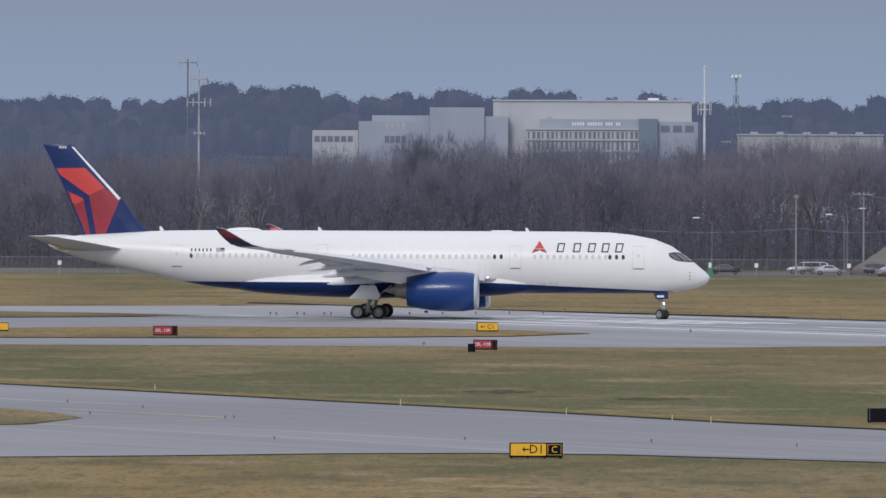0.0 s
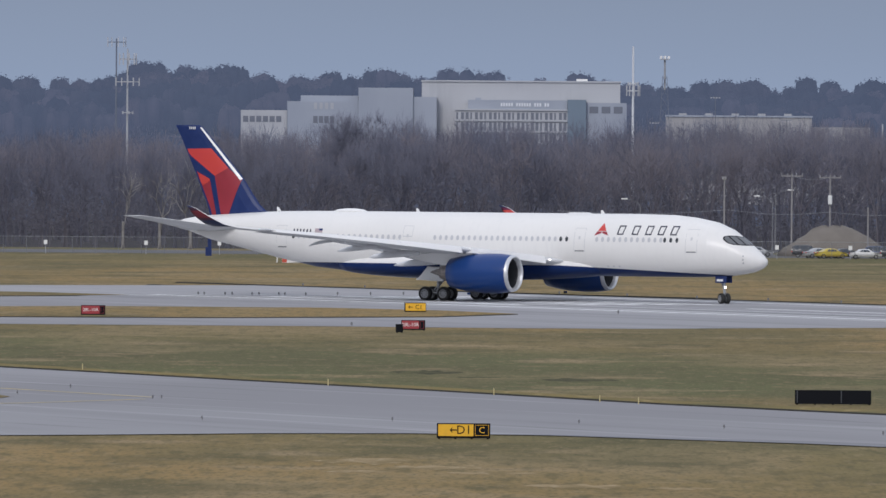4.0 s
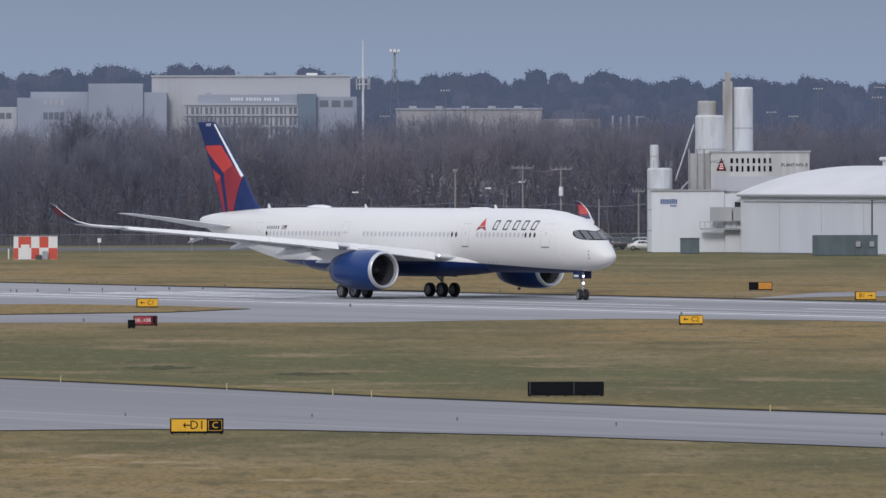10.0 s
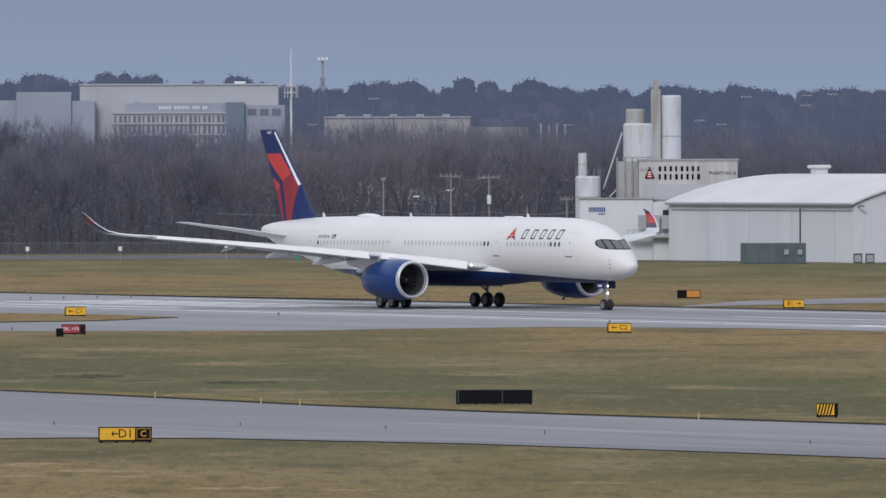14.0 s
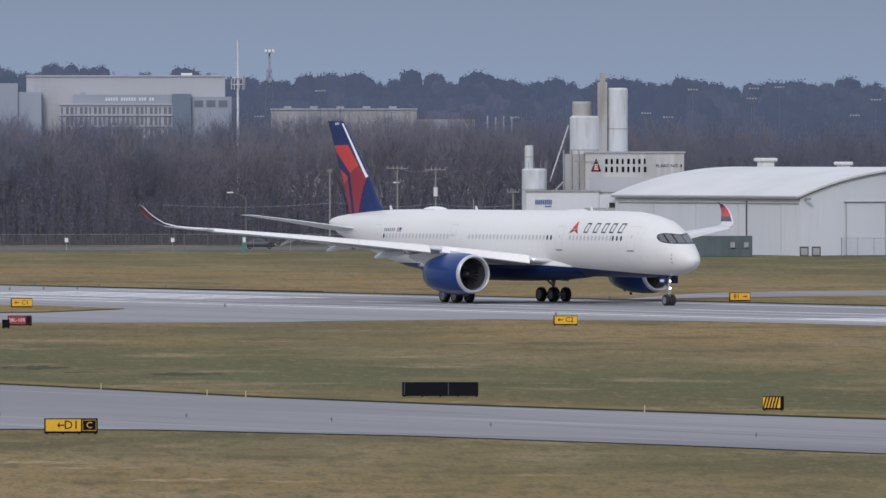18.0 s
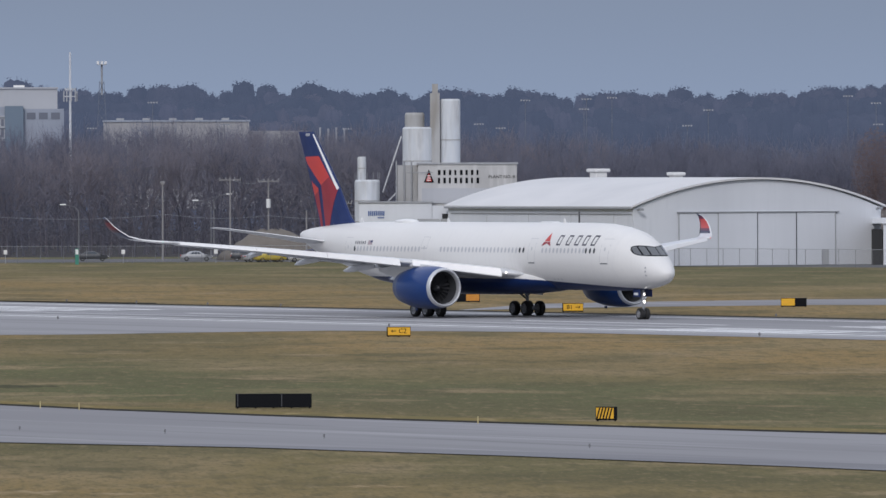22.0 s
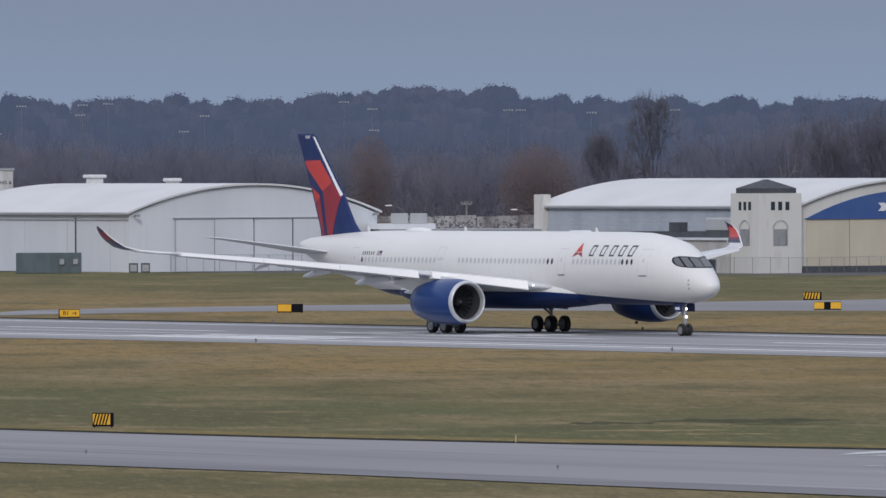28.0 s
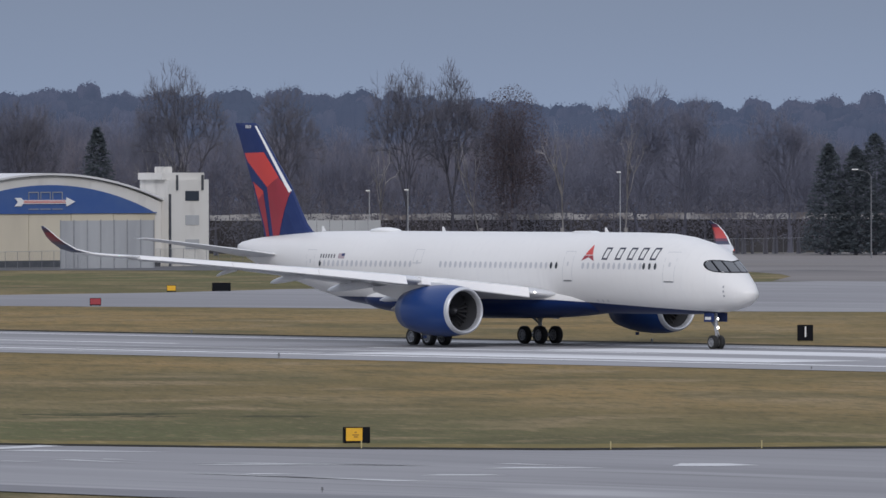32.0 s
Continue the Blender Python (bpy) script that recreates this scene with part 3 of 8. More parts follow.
# belly fairing
rings = []
for u, k in zip(np.linspace(-13, 16, 33), np.linspace(-1, 1, 33)):
    s = max(0.0, 1 - abs(k) ** 2.4) ** 0.75
    rings.append([(u, -(1.85 + 1.65 * s) * (abs(math.sin(a)) ** 0.75) * math.copysign(1, math.sin(a)), 3.48 + (0.72 + 0.72 * s) * math.cos(a)) for a in [2 * math.pi * i / 40 for i in range(40)]])
bm = bmesh.new()
loft(bm, rings)
part("belly_fairing", bm, TWO_TONE, airliner, "bulged navy belly fairing", True)


# wings: stations (v, leading edge u, z, chord, thickness, cant)
WING = [(1.5, 13.2, 3.85, 14.0, 0.080, 3), (3.2, 12.1, 4.0, 12.9, 0.080, 5), (6.5, 9.7, 4.46, 10.3, 0.088, 6), (10.5, 6.9, 5.00, 7.9, 0.096, 6), (16, 3.05, 5.64, 6.3, 0.088, 6), (22, -1.15, 6.27, 4.8, 0.085, 6.5), (27, -4.65, 6.76, 3.5, 0.085, 8), (28.6, -5.8, 6.9, 3.05, 0.10, 11)]
TIP = [(28.6, -5.8, 6.9, 3.05, 0.10, 9), (29.7, -7.0, 7.0, 2.65, 0.095, 13), (30.6, -8.25, 7.14, 2.4, 0.09, 26), (31.3, -9.45, 7.46, 2.1, 0.085, 46), (31.75, -10.4, 7.98, 1.75, 0.08, 62), (31.98, -11.15, 8.42, 1.4, 0.08, 70), (32.06, -12.1, 8.95, 0.85, 0.08, 76), (31.98, -12.95, 9.22, 0.25, 0.08, 80)]
FOIL = [(1.0, 0.0), (0.82, 0.20), (0.6, 0.40), (0.4, 0.52), (0.22, 0.50), (0.1, 0.37), (0.035, 0.22), (0.0, 0.0), (0.03, -0.17), (0.1, -0.30), (0.25, -0.42), (0.42, -0.46), (0.6, -0.36), (0.8, -0.13)]


def foil_ring(v, u, z, chord, th, cant, side):
    c, s = math.cos(radians(cant)), math.sin(radians(cant))
    return [(u - x * chord, -side * (v - y * th * chord * s), z + y * th * chord * c) for x, y in FOIL]


def winglet_paint(name, bands):
    m = material(name, (0.012, 0.028, 0.115), 0.35)
    n, l = m.node_tree.nodes, m.node_tree.links
    b = n["Principled BSDF"]
    tc = n.new("ShaderNodeTexCoord")
    sp = n.new("ShaderNodeSeparateXYZ")
    l.new(tc.outputs["Object"], sp.inputs[0])
    ramp = n.new("ShaderNodeValToRGB")
    ramp.color_ramp.interpolation = "CONSTANT"
    e = ramp.color_ramp.elements
    e[0].position, e[0].color = 0.0, (*bands[0][1], 1)
    e[1].position, e[1].color = bands[1][0], (*bands[1][1], 1)
    for pos, col in bands[2:]:
        q = e.new(pos)
        q.color = (*col, 1)
    mr = n.new("ShaderNodeMapRange")
    mr.inputs["From Min"].default_value, mr.inputs["From Max"].default_value = 6.9, 9.3
    l.new(sp.outputs["Z"], mr.inputs["Value"])
    l.new(mr.outputs[0], ramp.inputs[0])
    l.new(ramp.outputs[0], b.inputs["Base Color"])
    return m


PALE, DEEP, MAROON, SCARLET = (0.66, 0.66, 0.68), (0.008, 0.016, 0.06), (0.10, 0.012, 0.022), (0.52, 0.05, 0.045)
WINGLET_OUT = winglet_paint("winglet_outer_paint", ((0, PALE), (0.13, DEEP), (0.38, (0.05, 0.010, 0.024)), (0.48, (0.14, 0.018, 0.028)), (0.76, (0.035, 0.009, 0.024)), (0.88, DEEP)))
WINGLET_IN = winglet_paint("winglet_inner_paint", ((0, PALE), (0.20, DEEP), (0.31, (0.12, 0.016, 0.05)), (0.40, SCARLET), (0.76, (0.12, 0.016, 0.05)), (0.86, DEEP)))
for side in (1, -1):
    bm = bmesh.new()
    loft(bm, [foil_ring(*st, side) for st in WING])
    wing = part("wing", bm, WING_GREY, airliner, "pale grey swept wing", True)
    bm = bmesh.new()
    loft(bm, [foil_ring(*st, side) for st in TIP])
    bm.faces.ensure_lookup_table()
    for k, f_ in enumerate(bm.faces):
        f_.material_index = 1 if k < (len(TIP) - 1) * 14 and k % 14 < 7 else 0
    tip_ = part("winglet", bm, [WINGLET_OUT, WINGLET_IN], wing, "upswept navy and red wingtip", True)
    bm = bmesh.new()
    loft(bm, [[(u + 0.05 - x * ch, -side * (v - y * th * ch * math.sin(radians(ca))), z + y * th * ch * math.cos(radians(ca))) for x, y in ((0.09, 0.45), (0.03, 0.26), (0.0, 0.0), (0.03, -0.22), (0.06, -0.30))] for v, u, z, ch, th, ca in TIP])
    part("winglet_edge", bm, WHITE_PAINT, tip_, "white leading edge", True)
    # slats: bright leading edge strips
    for inner, outer in ((4.3, 10.9), (11.9, 17.3), (17.33, 22.6), (22.63, 28.3)):
        rr = []
        for v in np.linspace(inner, outer, 4):
            u, z, ch, th = [interp(v, [st[0] for st in WING], [st[k] for st in WING]) for k in (1, 2, 3, 4)]
            h_, reach, low_ = th * ch, *((0.30, 0.60) if inner > 11 else (0.08, 0.42))          # the outer slats are run out and drooped
            rr.append([(u - 0.13 * ch, -side * v, z + 0.50 * h_), (u + reach * 0.35 - 0.01 * ch, -side * v, z + 0.34 * h_), (u + reach, -side * v, z - (low_ - 0.08) * h_), (u + reach - 0.06, -side * v, z - low_ * h_), (u - 0.06 * ch, -side * v, z - 0.42 * h_)])
        bm = bmesh.new()
        loft(bm, rr, caps=True)
        part("slat", bm, WHITE_PAINT, wing, "bright white leading edge slat", False)
    # flaps
    for (v0, u0, z0, c0), (v1, u1, z1, c1) in (((3.5, 0.3, 3.78, 2.6), (10.2, -0.6, 4.70, 2.0)), ((10.8, -0.7, 4.78, 1.9), (19.8, -2.6, 5.84, 1.4))):
        bm = bmesh.new()
        loft(bm, [[(u - x * c, -side * v, z + y + 0.06 - x * c * 0.07) for x, y in ((0, 0.10), (0, -0.16), (0.5, -0.10), (1, -0.02), (1, 0.02), (0.5, 0.09))] for v, u, z, c in ((v0, u0, z0, c0), (v1, u1, z1, c1))])
        part("flap", bm, WING_GREY, wing, "pale grey flap", False)
    bm = bmesh.new()
    loft(bm, [[(u - x * c, -side * v, z + y) for x, y in ((0, 0.08), (0, -0.10), (1, -0.01), (1, 0.02))] for v, u, z, c in ((20.2, -2.75, 5.93, 1.3), (27.4, -7.4, 6.70, 0.8))])
    part("aileron", bm, WING_GREY, wing, "", False)
    # flap track fairings
    for v, u, z, ln, r in ((7.0, 2.6, 4.06, 6.6, 0.30), (11.8, 1.4, 4.84, 5.6, 0.30), (16.4, -0.8, 5.45, 4.4, 0.24), (21.0, -3.2, 6.0, 2.6, 0.14)):
        bm = bmesh.new()
        rr = []
        for k in range(11):
            f = k / 10
            s = math.sin(math.pi * min(1, f * 0.85 + 0.1)) ** 0.6 if f < 1 else 0.12
            drop = -0.16 - 0.46 * f * f
            rr.append([(u - f * ln, -side * v + r * 0.62 * s * math.sin(2 * math.pi * i / 14), z + drop + r * 1.15 * s * math.cos(2 * math.pi * i / 14)) for i in range(14)])
        loft(bm, rr)
        part("flap_fairing", bm, WING_GREY, wing, "canoe-shaped grey flap track fairing", True)
    bm = bmesh.new()
    bmesh.ops.create_uvsphere(bm, u_segments=8, v_segments=6, radius=0.05, matrix=Matrix.Translation((-6.6, -side * 29.4, 6.97)))
    part("tip_light", bm, GREEN_GLOW if side > 0 else RED_GLOW, wing, "small lit navigation light", True)
    bm = bmesh.new()
    bmesh.ops.create_uvsphere(bm, u_segments=10, v_segments=6, radius=0.07, matrix=Matrix.Translation((11.62, -side * 4.0, 4.14)))
    part("root_light", bm, LAMP_GLOW, wing, "small lit wing root lamp", True)

# fin
FIN = [(8.1, -21.2, -28.7, 0.42), (8.6, -22.3, -28.8, 0.40), (9.2, -23.0, -29.0, 0.38), (10.2, -23.75, -29.45, 0.35), (12.0, -25.0, -30.2, 0.31), (14.0, -26.85, -31.15, 0.25), (16.0, -28.75, -32.1, 0.18), (16.85, -29.55, -32.55, 0.14), (17.05, -29.95, -32.62, 0.08)]
FZ, FL, FT, FH = [list(q) for q in zip(*FIN)]
FIN_FORM = [(0, 0), (0.03, 0.42), (0.1, 0.74), (0.28, 1.0), (0.5, 0.9), (0.75, 0.55), (1.0, 0.04)]


def fin_side(u, z, side, proud):
    le, te, h = interp(z, FZ, FL), interp(z, FZ, FT), interp(z, FZ, FH)
    u = max(u, te + 0.04 * (le - te))
    f = (le - u) / (le - te)
    return Vector((u, -side * (h * interp(f, [q[0] for q in FIN_FORM], [q[1] for q in FIN_FORM]) + proud), z))


bm = bmesh.new()
rr = []
for z, le, te, h in FIN:
    a = [(le - f * (le - te), -h * w, z) for f, w in FIN_FORM]
    b = [(le - f * (le - te), h * w, z) for f, w in FIN_FORM[-1:0:-1]]
    rr.append(a + b)
loft(bm, rr)
fin = part("fin", bm, NAVY, airliner, "navy tail fin with red facets and a white leading edge", False)


def fin_patch(name, pts, mat, side, label="", proud=0.02, steps=8):
    a, b, c, d = [Vector(q) for q in pts]
    bm = bmesh.new()
    g = [[bm.verts.new(fin_side(*(a.lerp(b, i / steps).lerp(d.lerp(c, i / steps), j / steps)), side, proud)) for i in range(steps + 1)] for j in range(steps + 1)]
    for p, q in zip(g, g[1:]):
        for i in range(steps):
            bm.faces.new((p[i], p[i + 1], q[i + 1], q[i]))
    return part(name, bm, mat, fin, label, True)


def fin_at(x, y):
    """Plan helper: side drawing units (17.9 a metre) to u, z."""
    return ((x - 661) / 17.9, (566 - (1174 - x) * 0.0039 - y) / 17.9)


for side in (1, -1):
    # upper red facet, darker forward facet, aft facets
    fin_patch("red_facet", [fin_at(*q) for q in ((91, 299), (151, 298), (187, 333), (159, 347))], RED, side, "bright red facet")
    fin_patch("dark_red_facet", [fin_at(*q) for q in ((186, 333), (214, 353), (187, 419), (163, 350))], DARK_RED, side, "dark red facet")
    fin_patch("red_facet", [fin_at(*q) for q in ((186, 333), (190, 340), (189, 419), (172, 419))], DARK_RED, side, "dark red facet", 0.016)
    fin_patch("red_facet", [fin_at(*q) for q in ((159, 347), (186, 333), (184, 419), (172, 419))], DARK_RED, side, "dark red facet", 0.014)
    fin_patch("red_facet", [fin_at(*q) for q in ((100, 330), (148, 352), (149, 356), (122, 371))], RED, side, "bright red facet")
    fin_patch("dark_red_facet", [fin_at(*q) for q in ((122, 370), (149, 355), (162, 419), (147, 419))], DARK_RED, side, "dark red facet")
    fin_patch("white_edge", [fin_at(*q) for q in ((127, 261), (131, 261), (215, 352), (211, 355))], WHITE_PAINT, side, "white leading edge strip", 0.03)
    for k in range(4):
        fin_patch("tail_mark", [fin_at(*q) for q in ((105 + k * 3.6, 259.5), (107.4 + k * 3.6, 259.5), (107.6 + k * 3.6, 264), (105.2 + k * 3.6, 264))], LINE_GREY, side, "small pale mark", steps=2)

# tailplane
for side in (1, -1):
    bm = bmesh.new()
    stab = ((0.9, -24.0, 6.60, 6.9, 0.046, 7), (3.0, -25.6, 6.98, 5.6, 0.045, 7), (6.0, -28.1, 7.50, 4.0, 0.044, 7), (9.0, -30.6, 7.98, 2.6, 0.045, 7), (9.4, -31.2, 8.04, 2.1, 0.045, 7))
    loft(bm, [foil_ring(*st, side) for st in stab])
    tail_ = part("tailplane", bm, WING_GREY, airliner, "pale grey swept tailplane", True)
    bm = bmesh.new()
    loft(bm, [[(u - 0.10 * ch, -side * v, z + 0.46 * th * ch), (u + 0.03, -side * v, z + 0.10 * th * ch), (u + 0.03, -side * v, z - 0.06 * th * ch), (u - 0.06 * ch, -side * v, z + 0.05 * th * ch)] for v, u, z, ch, th, ca in stab])
    part("tailplane_edge", bm, WHITE_PAINT, tail_, "white leading edge", False)

# engines
bm = bmesh.new()
loft(bm, [[(9.15 + du + k, r, r * (da / r * 1.1)) for da, du, k in ((-tw, 0.28, 0.03), (tw * 0.4, -0.02, 0.03), (tw * 0.4, -0.02, 0), (-tw, 0.28, 0))] for r, tw in ((0.4, 0.06), (0.9, 0.11), (1.46, 0.15))])
BLADE = bpy.data.meshes.new("fan_blade")
bm.to_mesh(BLADE)
bm.free()
BLADE.materials.append(FAN)
for side in (1, -1):
    Y = -side * 10.1
    bm = bmesh.new()
    prof = [(11.0, 1.60), (10.85, 1.72), (10.5, 1.82), (9.5, 1.93), (8.2, 1.95), (6.5, 1.86), (5.2, 1.66), (4.1, 1.42), (4.1, 1.36), (5.5, 1.55)]
    revolve(bm, prof, n=48)
    bmesh.ops.translate(bm, verts=bm.verts, vec=(0, Y, 2.80))
    eng = part("engine_nacelle", bm, ENGINE_BLUE, airliner, "deep blue engine nacelle with a silver intake lip", True)
    bm = bmesh.new()
    revolve(bm, [(10.72, 1.79), (10.9, 1.75), (11.05, 1.66), (11.08, 1.60), (11.02, 1.54), (10.8, 1.49), (10.55, 1.47)], n=48)
    bmesh.ops.translate(bm, verts=bm.verts, vec=(0, Y, 2.80))
    part("intake_lip", bm, SILVER, eng, "silver intake lip", True)
    bm = bmesh.new()
    revolve(bm, [(10.6, 1.475), (10.0, 1.46), (9.2, 1.49), (9.0, 1.5)], n=40)
    bmesh.ops.translate(bm, verts=bm.verts, vec=(0, Y, 2.80))
    part("intake_duct", bm, material("duct_grey", (0.042, 0.044, 0.050), 0.7), eng, "", True)
    bm = bmesh.new()
    revolve(bm, [(9.0, 1.5), (8.9, 0.02)], n=40)
    revolve(bm, [(9.2, 0.42), (9.6, 0.3), (9.9, 0.14), (10.0, 0.01)], n=20)
    bmesh.ops.translate(bm, verts=bm.verts, vec=(0, Y, 2.80))
    fan = part("fan", bm, FAN, eng, "dark fan disc and spinner", False)
    for i in range(22):
        share("fan_blade", BLADE, fan, Matrix.Translation((0, Y, 2.80)) @ Matrix.Rotation(2 * math.pi * i / 22, 4, "X"))
    bm = bmesh.new()
    revolve(bm, [(5.4, 0.95), (4.4, 0.92), (3.4, 0.72), (2.9, 0.62), (2.9, 0.52), (3.3, 0.5), (2.3, 0.25), (1.7, 0.04)], n=32)
    bmesh.ops.translate(bm, verts=bm.verts, vec=(0, Y, 2.85))
    part("exhaust_cone", bm, material("exhaust_metal", (0.30, 0.27, 0.25), 0.4, 0.7, spots=((5.0, (1, 1, 1), (0.18, 0.16, 0.15), 0.4, 0.7),)), eng, "heat-tinted metal exhaust", True)
    bm = bmesh.new()
    loft(bm, [[(u, Y + dy * w, z) for u, w in ((9.2 - f * 0, 0.02), (8.4, 0.22), (5.0, 0.30), (1.0, 0.26), (-0.5, 0.03))] for f, z, dy in ((0, 4.42, 1), (0, 4.42, -1))], caps=False, closed=False)
    bm.free()
    bm = bmesh.new()
    rr = []
    for u, zb, zt, w in ((9.4, 4.45, 4.72, 0.06), (8.4, 4.3, 4.86, 0.2), (6.0, 3.9, 5.0, 0.28), (3.5, 3.5, 4.9, 0.3), (1.0, 3.9, 4.6, 0.2), (-0.6, 4.2, 4.5, 0.05)):
        rr.append([(u, Y - w, zb), (u, Y - w, zt), (u, Y + w, zt), (u, Y + w, zb)])
    loft(bm, rr)
    part("pylon", bm, WHITE_PAINT, eng, "white engine pylon", False)
    bm = bmesh.new()
    box(bm, 5.8, 6.15, Y - 0.04, Y + 0.04, 0.70, 0.92)
    part("drain_mast", bm, ENGINE_BLUE, eng)


# wheels
def wheel_mesh(r, w):
    bm = bmesh.new()
    prof = [(-w * 0.5, r * 0.62), (-w * 0.5, r * 0.86), (-w * 0.36, r * 0.97), (-w * 0.15, r), (w * 0.15, r), (w * 0.36, r * 0.97), (w * 0.5, r * 0.86), (w * 0.5, r * 0.62)]
    revolve(bm, prof, "y", 28)
    for s in (-1, 1):
        revolve(bm, [(s * w * 0.5, r * 0.62), (s * w * 0.42, r * 0.56), (s * w * 0.34, r * 0.3), (s * w * 0.46, r * 0.2), (s * w * 0.46, 0.01)], "y", 28, mi=1)
        for i in range(8):
            a = i * math.pi / 4
            tube(bm, (r * 0.43 * math.cos(a), s * w * 0.34, r * 0.43 * math.sin(a)), (r * 0.43 * math.cos(a), s * w * 0.40, r * 0.43 * math.sin(a)), r * 0.07, n=6, mi=2)
    me = bpy.data.meshes.new("wheel")
    bmesh.ops.recalc_face_normals(bm, faces=bm.faces)
    bm.to_mesh(me)
    bm.free()
    for m in (RUBBER, RIM, DARK):
        me.materials.append(m)
    me.polygons.foreach_set("use_smooth", [True] * len(me.polygons))
    return me


spinning = []          # (wheel, centre in its gear's space, radius)
MAIN_WHEEL, NOSE_WHEEL = wheel_mesh(0.70, 0.52), wheel_mesh(0.53, 0.38)
for side in (1, -1):
    bm = bmesh.new()
    y = -side * 5.3
    tube(bm, (0.0, y, 0.75), (0.0, y, 1.9), 0.15, n=12)
    tube(bm, (0.0, y, 1.9), (0.35, y + side * 0.25, 3.6), 0.24, n=12)
    tube(bm, (-1.08, y, 0.72), (1.08, y, 0.72), 0.14, n=10)
    for u in (-1.02, 1.02):
        tube(bm, (u, y - 0.72, 0.70), (u, y + 0.72, 0.70), 0.11, n=8)
    tube(bm, (0.1, y, 1.7), (2.2, y + side * 1.4, 3.3), 0.10, n=8)
    tube(bm, (0.1, y, 1.5), (0.3, y + side * 2.3, 3.0), 0.10, n=8)
    tube(bm, (0.0, y + 0.12, 1.55), (-0.5, y + 0.12, 1.1), 0.05, n=6)
    tube(bm, (-0.5, y + 0.12, 1.1), (0.0, y + 0.12, 0.8), 0.05, n=6)
    gear = part("main_gear", bm, STEEL, airliner, "four-wheel main landing gear", False)
    for u in (-1.02, 1.02):
        for dy in (-0.72, 0.72):
            w = share("wheel", MAIN_WHEEL, gear, Matrix.Translation((u, y + dy, 0.70)))
            spinning.append((w, Vector((u, y + dy, 0.70)), 0.70))
    bm = bmesh.new()
    yy = y - side * 0.95
    pts = [(-1.9, 2.05), (1.0, 1.9), (1.25, 2.3), (0.75, 3.3), (-0.7, 3.35), (-1.3, 2.6)]
    loft(bm, [[(u, yy - side * (0.0 if z > 3 else 0.12), z) for u, z in pts], [(u, yy + side * 0.07 - side * (0.0 if z > 3 else 0.12), z) for u, z in pts]])
    part("gear_door", bm, WHITE_PAINT, airliner, "white main gear leg door", False)

nose_gear = new("nose_gear")
bm = bmesh.new()
tube(bm, (0, 0, 0.55), (0, 0, 1.5), 0.10, n=10)
tube(bm, (0, 0, 1.4), (-0.1, 0, 2.8), 0.16, n=10)
tube(bm, (0, -0.42, 0.53), (0, 0.42, 0.53), 0.07, n=8)
tube(bm, (0.12, 0, 1.45), (0.35, 0, 1.05), 0.04, n=6)
tube(bm, (0.35, 0, 1.05), (0.1, 0, 0.75), 0.04, n=6)
tube(bm, (-0.05, 0, 1.6), (-1.3, 0, 2.7), 0.07, n=8)
tube(bm, (0.06, 0, 1.62), (0.2, 0, 1.62), 0.13, n=10)
tube(bm, (0.0, 0, 2.28), (0.2, 0, 2.28), 0.11, n=10)
bpy.data.objects.remove(nose_gear)
nose_gear = part("nose_gear", bm, STEEL, airliner, "two-wheel nose landing gear", False)
nose_gear.location = (28.66, 0, 0)
for dy in (-0.30, 0.30):
    w = share("wheel", NOSE_WHEEL, nose_gear, Matrix.Translation((0, dy, 0.53)))
    spinning.append((w, Vector((0, dy, 0.53)), 0.53))
for dy, zz, rr_ in ((0.0, 1.62, 0.11), (0.0, 2.28, 0.09)):
    bm = bmesh.new()
    tube(bm, (0.205, dy, zz), (0.225, dy, zz), rr_, n=12)
    part("taxi_light", bm, LAMP_GLOW, nose_gear, "lit white taxi lamp", False)
for dy in (-0.62, 0.62):
    bm = bmesh.new()
    box(bm, 28.0, 29.2, dy - 0.03, dy + 0.03, 2.05, 2.72, 0.02)
    gd = part("nose_gear_door", bm, NAVY, airliner, "navy nose gear door")
    bm = bmesh.new()
    box(bm, 28.15, 28.85, dy + math.copysign(0.033, dy) - 0.003, dy + math.copysign(0.033, dy) + 0.003, 2.2, 2.42)
    part("door_mark", bm, SIGN_WHITE, gd, "small white mark")

